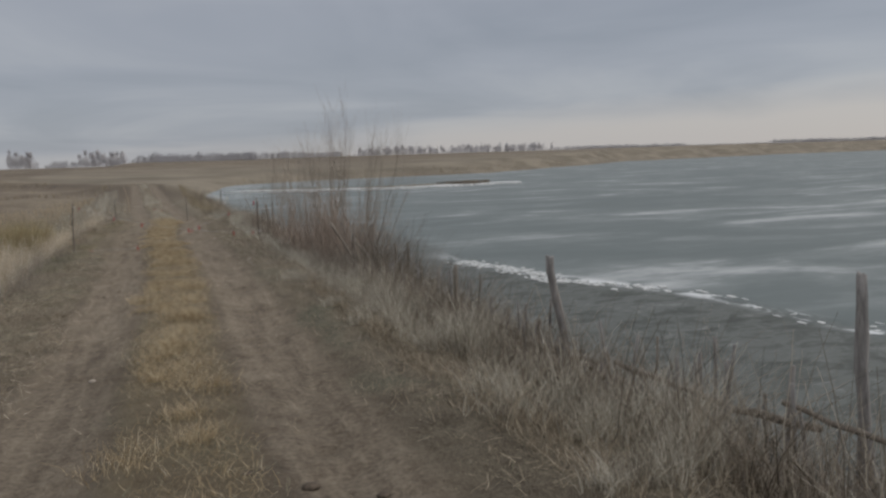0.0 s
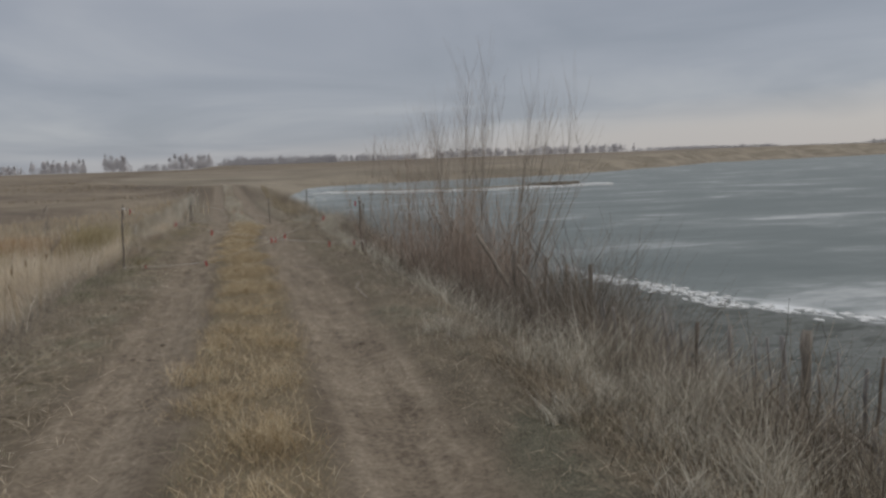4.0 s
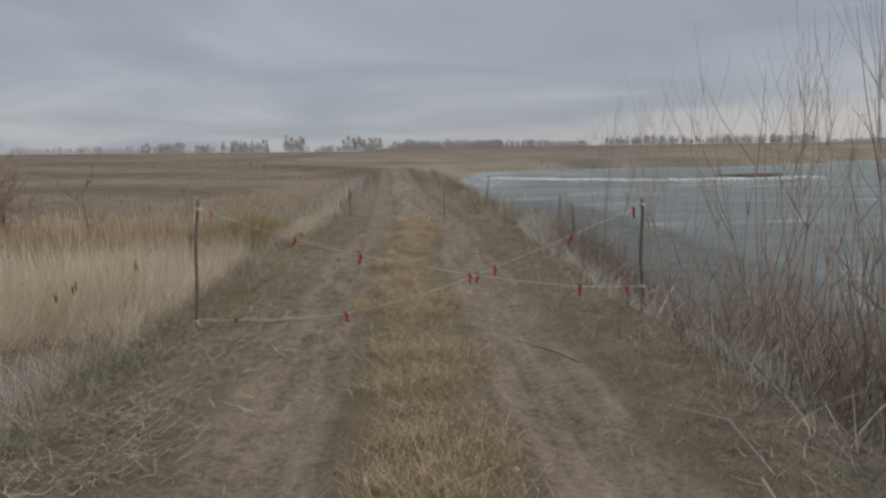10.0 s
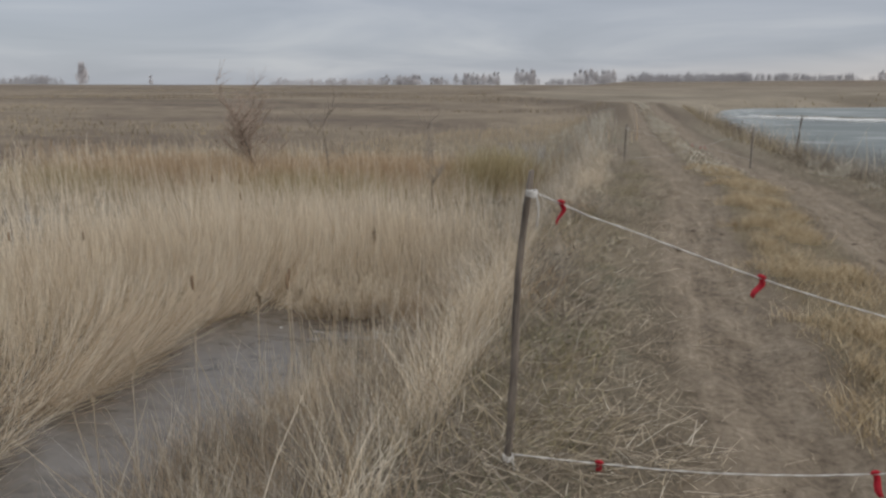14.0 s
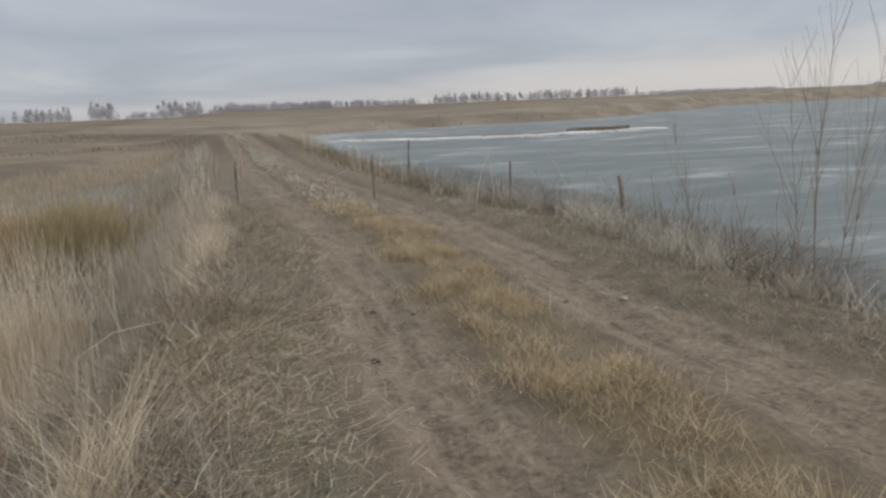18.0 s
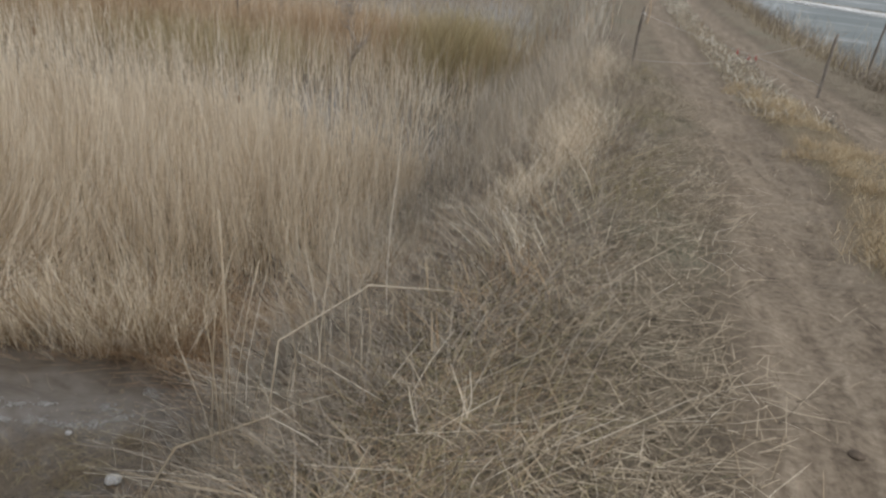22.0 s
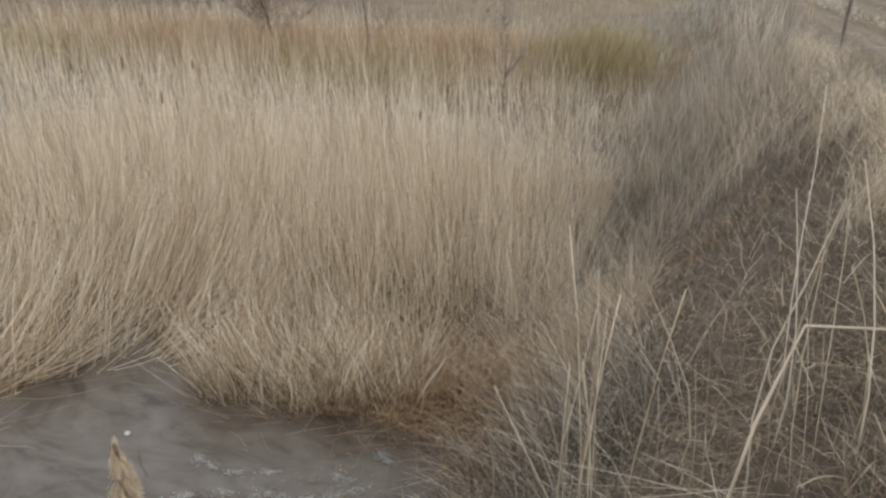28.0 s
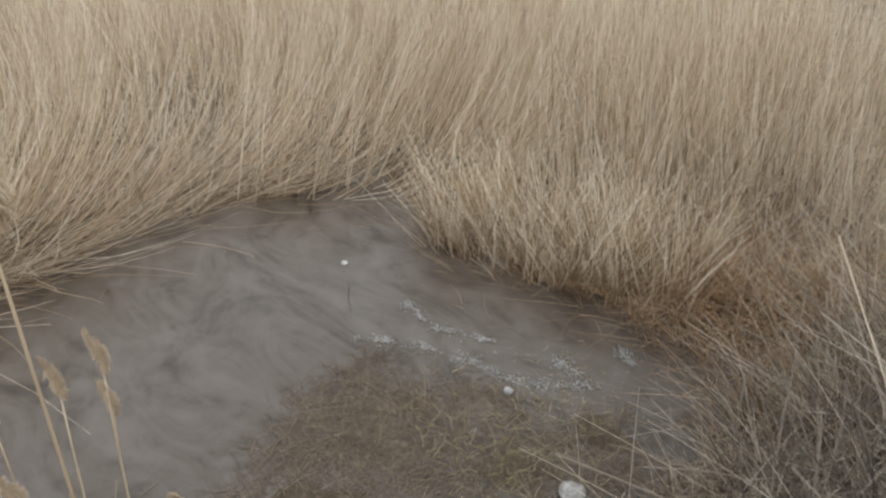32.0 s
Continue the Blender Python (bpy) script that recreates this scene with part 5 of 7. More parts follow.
# fringe and rusty stem bases along the open water
x, y, r = scatter(26000, -9, -4.2, 8, 20, lambda x, y: np.exp(-(((in_pond(x, y) + 0.1) / 0.14) ** 2)) * (in_pond(x, y) < 0.1) * (bank_left(x, y) > 7.2) * (x < -6.6) * np.clip(0.4 + 2.2 * vnoise(x, y, 1.6, 2), 0.02, 1), 14)
grow("reed_fringe", (x, y), r, (0.03, 0.16), (0.8, 3.0), (0.003, 0.008), 3, M_REED_BASE, "rust-brown splayed reed stems at the water's edge", (1.6, 1.6), 0.7, seed=14, category="reeds")
x, y, r = scatter(36000, -6.2, -3.2, 17.5, 20.4, lambda x, y: (in_pond(x, y) < 0.02) * smooth(1.1, 0.2, np.hypot((x + 4.6) / 1.5, (y - 18.65) / 1.4)) * np.clip(0.5 + 2.0 * vnoise(x, y, 2.2, 2), 0.03, 1), 15)
grow("reed_tuft", (x, y), r, (0.08, 0.4), (0.3, 1.8), (0.004, 0.01), 4, M_RUST, "rust-coloured sedge tuft bending over the water", (0.05, -0.3), seed=15, category="reeds", curl=0.2)
x, y, r = scatter(8000, -5.9, -3.4, 17.7, 20.4, lambda x, y: (in_pond(x, y) < -0.06) * np.clip(0.5 + 2 * vnoise(x + 3, y, 1.6, 2), 0.02, 1), 151)
grow("reed_tuft", (x, y), r, (0.2, 0.7), (0.2, 1.1), (0.003, 0.007), 4, M_REED, "loose pale reed stems over rusty sedge", (-0.08, -0.15), seed=151, category="reeds", curl=0.14)
# the pale tuft at the corner of the water: stems fan out from tight clumps
tr = np.random.default_rng(16)
n_c = 90
cs = tr.random(n_c)
cx, cy = -6.42 + 1.5 * cs, 17.8 + 0.3 * cs + np.abs(tr.normal(0, 0.4, n_c))
turn, tip, big = tr.random(n_c) * 6.283, tr.uniform(0.05, 0.4, n_c), tr.uniform(0.6, 1.15, n_c)
q = np.repeat(np.arange(n_c), 30)
x, y = cx[q] + tr.normal(0, 0.06, len(q)), cy[q] + tr.normal(0, 0.06, len(q))
ok = (in_pond(x, y) < 0.02) & (x > -6.6)
x, y, q = x[ok], y[ok], q[ok]
n_b = len(x)
hh = (0.25 + 0.6 * tr.random(n_b)) * big[q]
side = -0.22 + 0.3 * np.clip((x + 6.45) / 1.2, 0, 1)
lean = np.stack([hh * (0.69 * side + tip[q] * np.cos(turn[q]) + tr.normal(0, 0.24, n_b)), hh * (0.72 * side - 0.1 + tip[q] * np.sin(turn[q]) + tr.normal(0, 0.24, n_b))], -1)
ob = blades("reed_tuft", stand(x, y), hh, lean, 0.004 + 0.009 * tr.random(n_b), 4, M_TUFT, 1.3, 0.25, 16, None, 0.14)
tagged(ob, "bright pale reed tuft fanning out over the water", "reeds", kind="stuff")
x, y, r = scatter(22000, -6.6, -4.2, 17.4, 18.8, lambda x, y: np.exp(-(((in_pond(x, y) + 0.06) / 0.1) ** 2)) * (in_pond(x, y) < 0.05) * np.clip(0.5 + 1.8 * vnoise(x, y, 3.0, 2), 0.05, 1), 152)
grow("reed_fringe", (x, y), r, (0.06, 0.3), (0.15, 0.9), (0.003, 0.007), 3, M_RUST, "rust-brown reed bases at the water's edge", (-0.1, -0.4), seed=152, category="reeds", curl=0.15)
# sodden grass on the mat and drifting straw
x, y, r = scatter(34000, -6.0, -4.0, 15.3, 17.8, lambda x, y: smooth(-0.1, 0.12, inside_of(x, y, MAT_PTS) + 0.12 * vnoise(x, y, 4.0, 2)) * np.clip(0.45 + 1.9 * vnoise(x, y, 2.2, 3), 0.06, 1), 17)
b = stand(x, y, 0.0)
b[:, 2] = np.maximum(b[:, 2], POND + 0.004)
a = r.random(len(x)) * 6.283
ob = blades("sodden_grass", b, 0.002 + 0.01 * r.random(len(x)), np.stack([np.cos(a), np.sin(a)], -1) * (0.04 + 0.16 * r.random(len(x)))[:, None], 0.0015 + 0.0025 * r.random(len(x)), 2, M_MAT, 1.0, 0.4, 17)
tagged(ob, "sodden brown grass mat lying in shallow water", "grass", kind="stuff")
x, y, r = scatter(2400, -5.6, -4.1, 15.7, 17.4, lambda x, y: smooth(-0.05, 0.15, inside_of(x, y, MAT_PTS)) * np.exp(-(((x + 4.75) / 0.4) ** 2) - (((y - 16.75) / 0.35) ** 2)) * np.clip(0.5 + 2.0 * vnoise(x + 3, y, 3.0, 3), 0.02, 1), 171)
b = stand(x, y, 0.0)
b[:, 2] = np.maximum(b[:, 2], POND + 0.006)
a = r.random(len(x)) * 6.283
ob = blades("sodden_grass", b, 0.006 + 0.02 * r.random(len(x)), np.stack([np.cos(a), np.sin(a)], -1) * (0.03 + 0.12 * r.random(len(x)))[:, None], 0.0015 + 0.002 * r.random(len(x)), 2, M_OLIVE, 1.0, 0.4, 171)
tagged(ob, "yellow green wet grass on the sodden mat", "grass", kind="stuff")
x, y, r = scatter(1500, -5.5, -4.4, 16.8, 17.7, lambda x, y: np.exp(-(((x + 4.85) / 0.3) ** 2) - (((y - 17.2) / 0.3) ** 2)), 18)
b = stand(x, y, 0.0)
b[:, 2] = np.maximum(b[:, 2], POND + 0.004)
a = r.random(len(x)) * 6.283
ob = blades("moss", b, 0.004 + 0.01 * r.random(len(x)), np.stack([np.cos(a), np.sin(a)], -1) * (0.01 + 0.04 * r.random(len(x)))[:, None], 0.001 + 0.002 * r.random(len(x)), 2, M_OLIVE, 1.0, 0.4, 18)
tagged(ob, "olive green moss on the wet mat", "moss", kind="stuff")
x, y, r = scatter(240, -7.6, -5.0, 10.0, 18.0, lambda x, y: (in_pond(x, y) > 0.05) * smooth(0.9, 0.1, in_pond(x, y)), 19)
a = r.random(len(x)) * 6.283
ob = blades("floating_straw", np.stack([x, y, x * 0 + POND + 0.004], -1), 0 * x + 0.003, np.stack([np.cos(a), np.sin(a)], -1) * (0.05 + 0.25 * r.random(len(x)))[:, None], 0.002 + 0.0025 * r.random(len(x)), 2, M_MAT, 1.0, 0.5, 19)
tagged(ob, "brown straw drifting on the water", "straw", kind="stuff")

# the bank on the marsh side: grey tangled grass, fallen stems, pale tufts along the road
def on_bank(x, y):
    return smooth(1.7, 2.3, bank_left(x, y)) * smooth(6.0, 5.3, bank_left(x, y)) * (in_pond(x, y) < 0.0) * ((bank_left(x, y) < 4.9) | ((y > 12.5) & (y < 17.5)))


def near_pond(x, y):
    return smooth(10.5, 12.5, y) * smooth(19.0, 17.5, y)


x, y, r = scatter(100000, -6.6, -1.2, 3.0, 30.0, lambda x, y: on_bank(x, y) * clear_path(x, y) * np.clip(0.65 + 1.3 * vnoise(x, y, 1.6, 3), 0.05, 1), 20)
grow("bank_grass", (x, y), r, (0.1, 0.42), (0.5, 2.0), (0.002, 0.005), 3, M_BANK2, "grey tangled dry grass on the bank", (-0.25, 0.1), seed=20, tall=low_here, curl=0.14)
x, y, r = scatter(100000, -6.6, -1.2, 11.0, 21.0, lambda x, y: on_bank(x, y) * np.clip(0.5 + 2.0 * vnoise(x + 9, y, 2.4, 3), 0.03, 1), 21)
grow("fallen_stems", (x, y), r, (0.008, 0.07), (0.05, 0.26), (0.0018, 0.0042), 3, M_BANK2, "matted dead grass on the bank", (0, 0), 1.1, 21, True, 0.35, "straw", curl=0.09, way=(0.7, 0.55))
x, y, r = scatter(4200, -6.6, -1.2, 11.0, 21.0, lambda x, y: on_bank(x, y) * np.clip(0.5 + 2 * vnoise(x, y + 30, 1.4, 3), 0.02, 1), 211)
grow("fallen_stems", (x, y), r, (0.02, 0.2), (0.2, 0.7), (0.0022, 0.005), 4, M_REED, "long pale fallen stems strewn over the bank", (0, 0), 1.0, 211, True, 0.5, "straw", curl=0.05, way=(0.6, 0.5))
x, y, r = scatter(9000, -6.2, -1.3, 11.0, 20.0, lambda x, y: on_bank(x, y) * np.clip(0.5 + 2 * vnoise(x + 44, y, 1.1, 3), 0.02, 1), 212)
grow("fallen_leaves", (x, y), r, (0.01, 0.08), (0.05, 0.2), (0.006, 0.014), 5, M_LITTER, "wide curled dead leaves lying on the bank", (0, 0), 1.1, 212, True, 0.3, "straw", curl=0.16)
x, y, r = scatter(50000, -5.9, -1.3, 11.0, 20.0, lambda x, y: on_bank(x, y) * np.clip(0.35 + 2.2 * vnoise(x + 4, y + 9, 0.9, 3), 0.02, 1), 213)
grow("fallen_stems", (x, y), r, (0.008, 0.07), (0.05, 0.24), (0.0018, 0.0042), 3, M_REED_BASE, "brown broken stems matted into the bank", (0, 0), 1.1, 213, True, 0.35, "straw", curl=0.09, way=(0.7, 0.55))
# grey weed stems down the slope
x, y, r = scatter(42000, -6.5, -1.8, 17.0, 34.0, lambda x, y: smooth(2.4, 3.0, bank_left(x, y)) * smooth(5.4, 4.6, bank_left(x, y)) * (in_pond(x, y) < -0.3) * np.clip(0.6 + 1.6 * vnoise(x, y, 1.3, 3), 0.03, 1), 221)
grow("weeds", (x, y), r, (0.15, 0.45), (0.2, 1.1), (0.003, 0.007), 3, M_BANK2, "grey weed stems on the slope of the bank", (0.02, -0.05), seed=221, curl=0.12, tall=lambda x, y: 0.4 + 0.6 * smooth(19.0, 23.0, y))
x, y, r = scatter(20000, -3.4, -1.7, 16.8, 27.0, lambda x, y: np.exp(-(((bank_left(x, y) - 2.35 - 0.4 * vnoise(x, y, 0.8, 2)) / 0.25) ** 2)) * clear_path(x, y) * np.clip(0.45 + 2.2 * vnoise(x + 70, y, 1.1, 3), 0.03, 1), 223)
grow("verge_grass", (x, y), r, (0.06, 0.3), (0.3, 1.5), (0.003, 0.007), 4, M_TUFT, "pale straw-coloured grass hanging over the crest of the bank", (-0.8, -0.1), 1.4, 223, curl=0.14)
x, y, r = scatter(20000, -6.5, -1.8, 20.5, 36.0, lambda x, y: smooth(2.5, 3.2, bank_left(x, y)) * smooth(5.6, 4.8, bank_left(x, y)) * (in_pond(x, y) < -0.3) * np.clip(0.4 + 2.0 * vnoise(x + 13, y, 1.0, 3), 0.03, 1), 222)
grow("roadside_reeds", (x, y), r, (0.3, 0.8), (0.1, 0.6), (0.004, 0.009), 3, M_REED, "thin bleached reeds on the slope of the bank", (0.03, -0.04), seed=222, category="reeds")
# pale tufts where the slope begins
tr = np.random.default_rng(22)
cy = np.concatenate([tr.uniform(17.6, 27, 15), tr.uniform(10.4, 14.0, 12), [11.6, 12.0, 12.3, 12.6, 12.9, 18.9, 19.1, 20.2, 20.5], tr.uniform(9.2, 12, 8)])
cx = road_x(cy) - 2.42 - np.abs(tr.normal(0, 0.22, len(cy)))
big = tr.uniform(0.45, 1.0, len(cy)) * np.where(cy > 17, 0.75, 1.0)
q = np.repeat(np.arange(len(cy)), 150)
x, y = cx[q] + tr.normal(0, 0.085, len(q)), cy[q] + tr.normal(0, 0.11, len(q))
keep = clear_path(x, y) & (in_pond(x, y) < 0)
x, y = x[keep], y[keep]
bq = big[q][keep]
grow("roadside_tufts", (x, y), tr, (0.25, 0.72), (0.12, 0.75), (0.003, 0.007), 4, M_REED, "bright pale dry grass tufts along the road edge", (0.16, -0.05), seed=22, category="grass", tall=lambda x, y: bq, curl=0.25)
x, y, r = scatter(18000, -6.0, -1.0, -10.0, 9.6, lambda x, y: smooth(2.15, 2.9, bank_left(x, y)) * smooth(6, 5, bank_left(x, y)) * (0.35 + 0.65 * (bank_left(x, y) > 2.7)) * (1 - 0.75 * smooth(4.5, 6.5, y)) * np.clip(0.6 + 1.4 * vnoise(x, y, 1.0, 3), 0.05, 1), 23)
grow("roadside_reeds", (x, y), r, (0.35, 1.2), (0.08, 0.45), (0.006, 0.013), 3, M_REED, "pale reeds along the road bank", (0.02, -0.05), seed=23, category="reeds")
x, y, r = scatter(15000, -9.0, -1.0, 27.0, 62.0, lambda x, y: smooth(2.0, 3.2, bank_left(x, y)) * smooth(7.5, 6, bank_left(x, y)) * np.clip(0.6 + 1.6 * vnoise(x, y, 0.5, 3), 0.05, 1), 24)
grow("roadside_reeds", (x, y), r, (0.25, 0.8), (0.1, 0.5), (0.012, 0.026), 2, M_FROST, "bleached reeds along the far road bank", seed=24, category="reeds")
x, y, r = scatter(5200, -6.0, -1.6, 10.0, 20.0, lambda x, y: smooth(1.7, 2.3, bank_left(x, y)) * (in_pond(x, y) < -0.05) * np.clip(0.6 + 1.5 * vnoise(x, y, 1.2, 2), 0.1, 1), 28)
grow("fallen_leaves", (x, y), r, (0.02, 0.14), (0.06, 0.24), (0.004, 0.009), 5, M_REED, "broken pale reed leaves strewn on the bank", (0, 0), 1.2, 28, True, 0.3, "straw", curl=0.14)
x, y, r = scatter(26000, -6.0, -1.6, 10.0, 20.0, lambda x, y: smooth(1.9, 2.5, bank_left(x, y)) * (in_pond(x, y) < -0.02) * smooth(0.0, 0.2, vnoise(x + 3, y, 0.8, 2)), 29)
grow("fallen_leaves", (x, y), r, (0.02, 0.16), (0.05, 0.26), (0.004, 0.011), 6, M_REED_BASE, "brown broken reed leaves strewn on the bank", (0, 0), 1.2, 29, True, 0.3, "straw", curl=0.12)
x, y, r = scatter(13000, -5.4, -3.4, 14.0, 17.2, lambda x, y: np.exp(-((((x + 4.55) - 0.45 * (y - 15.5)) / 0.5) ** 2) - (((y - 15.5) / 0.9) ** 2)) * (in_pond(x, y) < 0.04), 38)
grow("rusty_straw", (x, y), r, (0.02, 0.16), (0.08, 0.35), (0.002, 0.005), 5, M_REED_BASE, "rusty matted straw at the foot of the bank", (0, 0), 1.2, 38, True, 0.4, "straw", curl=0.14)
x, y, r = scatter(60000, -3.6, -1.2, 10.0, 27.0, lambda x, y: smooth(1.5, 1.9, bank_left(x, y)) * smooth(3.0, 2.6, bank_left(x, y)) * np.clip(0.5 + 1.8 * vnoise(x + 21, y, 0.8, 3), 0.05, 1), 39)
grow("verge_grass", (x, y), r, (0.03, 0.12), (0.5, 2.0), (0.0025, 0.006), 4, M_YELLOW, "yellow green matted grass on the verge", (0, 0), seed=39, curl=0.22)
x, y, r = scatter(4500, -5.6, -2.6, 8.6, 14.2, lambda x, y: (in_pond(x, y) < -0.05) * (bank_left(x, y) > 3.0) * clear_path(x, y) * np.clip(0.35 + 2.0 * vnoise(x + 2, y, 1.2, 3), 0.03, 1), 231)
grow("bank_reeds", (x, y), r, (0.4, 1.15), (0.06, 0.45), (0.004, 0.008), 4, M_REED, "thin pale reeds on the bank above the open water", (0.02, -0.03), seed=231, category="reeds", curl=0.2)
x, y, r = scatter(16000, -4.4, -2.9, 15.8, 19.0, lambda x, y: (in_pond(x, y) < -0.12) * smooth(1.0, 0.4, np.hypot((x + 3.6) / 0.7, (y - 17.4) / 1.5)) * clear_path(x, y) * np.clip(0.5 + 1.8 * vnoise(x + 6, y, 1.8, 3), 0.03, 1), 232)
grow("tangled_stems", (x, y), r, (0.08, 0.34), (0.3, 1.6), (0.003, 0.007), 4, M_BANK, "grey tangled weed stems by the water", (0, 0), seed=232, curl=0.15)
x, y, r = scatter(2600, -4.4, -2.9, 15.8, 19.0, lambda x, y: (in_pond(x, y) < -0.12) * smooth(1.0, 0.4, np.hypot((x + 3.6) / 0.7, (y - 17.4) / 1.5)) * clear_path(x, y), 233)
grow("tangled_stems", (x, y), r, (0.1, 0.4), (0.3, 1.6), (0.003, 0.006), 4, M_FROST, "bleached tangled weed stems by the water", (0, 0), seed=233, curl=0.12)
x, y, r = scatter(2600, -4.3, -2.9, 16.0, 19.0, lambda x, y: (in_pond(x, y) < -0.15) * smooth(1.0, 0.4, np.hypot((x + 3.6) / 0.7, (y - 17.5) / 1.5)) * clear_path(x, y), 236)
grow("tangled_stems", (x, y), r, (0.08, 0.45), (0.4, 1.8), (0.005, 0.01), 4, M_BANK2, "thick grey weed stalks tangled by the water", (0, 0), seed=236, taper=0.6, curl=0.08)
x, y, r = scatter(30000, -5.9, -2.6, 8.8, 13.6, lambda x, y: (in_pond(x, y) < 0.05) * smooth(2.7, 3.3, bank_left(x, y)) * clear_path(x, y) * np.clip(0.5 + 1.8 * vnoise(x + 22, y, 1.1, 3), 0.03, 1), 234)
grow("weeds", (x, y), r, (0.2, 0.7), (0.2, 1.0), (0.002, 0.006), 4, M_BANK2, "grey tangled weeds on the bank above the open water", (0.0, 0.0), seed=234, curl=0.2)
x, y, r = scatter(9000, -5.9, -2.6, 8.8, 13.6, lambda x, y: (in_pond(x, y) < 0.05) * smooth(2.7, 3.3, bank_left(x, y)) * clear_path(x, y) * np.clip(0.4 + 2 * vnoise(x + 62, y, 1.1, 3), 0.03, 1), 235)
grow("weeds", (x, y), r, (0.2, 0.8), (0.2, 1.0), (0.002, 0.006), 4, M_REED_BASE, "brown reed stems on the bank above the open water", (0.0, 0.0), seed=235, curl=0.2)
x, y, r = scatter(16000, -3.6, -2.2, 14.9, 16.8, lambda x, y: (in_pond(x, y) < -0.1) * smooth(2.4, 2.7, bank_left(x, y)) * np.clip(0.6 + 1.6 * vnoise(x + 12, y, 1.6, 3), 0.05, 1), 237)
grow("fallen_stems", (x, y), r, (0.008, 0.06), (0.05, 0.24), (0.002, 0.0045), 3, M_BANK, "grey broken stems matted on the steep bank", (0, 0), 1.1, 237, True, 0.35, "straw", curl=0.1)
# standing dead reed stems by the water
x, y, r = scatter(210, -3.7, -2.2, 15.6, 17.8, lambda x, y: clear_path(x, y) * np.maximum(np.exp(-(((x + 2.75) / 0.25) ** 2) - (((y - 16.2) / 0.5) ** 2)), np.exp(-(((x + 3.3) / 0.16) ** 2) - (((y - 16.3) / 0.2) ** 2))), 25)
grow("reed_stalks", (x, y), r, (0.5, 1.1), (0.02, 0.14), (0.004, 0.0065), 4, M_REED, "standing dry reed stalks on the bank", (-0.05, 0.08), seed=25, taper=0.5, category="reeds")
x, y, r = scatter(2600, -5.4, -3.9, 13.4, 15.7, lambda x, y: clear_path(x, y) * (in_pond(x, y) < 0.1) * np.exp(-(((x + 4.6) / 0.45) ** 2) - (((y - 14.6) / 0.55) ** 2)), 26)
grow("reed_stalks", (x, y), r, (0.25, 0.85), (0.02, 0.3), (0.003, 0.006), 5, M_REED, "dry reed stalks at the edge of the water", (0.02, 0.0), seed=26, taper=0.5, category="reeds", curl=0.06)
x, y, r = scatter(8000, -5.5, -3.7, 13.8, 15.7, lambda x, y: (in_pond(x, y) < 0.06) * np.exp(-(((x + 4.6) / 0.55) ** 2) - (((y - 14.9) / 0.55) ** 2)), 261)
grow("fallen_stems", (x, y), r, (0.02, 0.16), (0.15, 0.5), (0.003, 0.007), 4, M_REED, "pale straw swept flat at the edge of the water", (0, 0), 1.0, 261, True, 0.4, "straw", curl=0.1, way=(0.75, 0.35))
x, y, r = scatter(160, -5.5, -2.0, 3.5, 9.5, lambda x, y: (bank_left(x, y) > 2.4) * (in_pond(x, y) < 0), 27)
grow("reed_stalks", (x, y), r, (0.4, 1.0), (0.05, 0.35), (0.005, 0.009), 4, M_REED, "dry reed stalks on the bank", seed=27, taper=0.5, category="reeds")

# straw on the shoulders, yellow hump, green shoots
def shoulder(x, y):
    u = x - road_x(y)
    return np.maximum(smooth(1.1, 1.6, -u) * smooth(2.8, 2.3, -u), smooth(1.3, 1.65, u) * smooth(3.0, 2.4, u) * 0.8)


x, y, r = scatter(75000, -2.6, 3.4, -9.0, 26.0, lambda x, y: shoulder(x, y) * np.clip(0.75 + 1.6 * vnoise(x, y, 1.1, 3), 0.05, 1), 30)
grow("straw_litter", (x, y), r, (0.006, 0.05), (0.03, 0.15), (0.003, 0.007), 3, M_LITTER, "broken straw scattered on the road shoulder", (0, 0), 1.0, 30, True, 0.5, "straw", curl=0.08)
x, y, r = scatter(60000, -2.6, 3.2, -9.0, 26.0, lambda x, y: shoulder(x, y) * np.clip(0.35 + 2.2 * vnoise(x + 60, y, 0.7, 3), 0.0, 1), 301)
grow("dull_grass", (x, y), r, (0.02, 0.08), (0.3, 1.8), (0.0025, 0.006), 4, M_SAGE, "grey green matted grass on the road shoulder", seed=301, curl=0.2)
x, y, r = scatter(9000, -2.5, 2.6, -9.0, 24.0, lambda x, y: np.clip(0.15 + 1.4 * vnoise(x, y, 1.0, 2), 0.03, 1), 31)
grow("straw_litter", (x, y), r, (0.004, 0.03), (0.03, 0.16), (0.002, 0.005), 3, M_LITTER, "pale broken stalks lying on the track", (0, 0), 1.0, 31, True, 0.7, "straw", curl=0.1)
x, y, r = scatter(80000, -2.6, -0.6, -4.0, 24.0, lambda x, y: smooth(1.0, 1.6, bank_left(x, y)) * smooth(2.6, 2.2, bank_left(x, y)) * np.clip(0.4 + 2.0 * vnoise(x + 8, y, 0.9, 2), 0.03, 1), 37)
grow("reed_litter", (x, y), r, (0.006, 0.07), (0.06, 0.24), (0.003, 0.008), 4, M_LITTER, "trampled pale reed leaves littering the road shoulder", (0, 0), 1.1, 37, True, 0.4, "straw", curl=0.07, way=(0.2, 0.8))
x, y, r = scatter(34000, -2.6, -0.5, -3.0, 20.0, lambda x, y: smooth(1.0, 1.5, bank_left(x, y)) * smooth(2.6, 2.2, bank_left(x, y)) * np.clip(0.3 + 2.4 * vnoise(x + 18, y, 0.8, 3), 0.02, 1), 371)
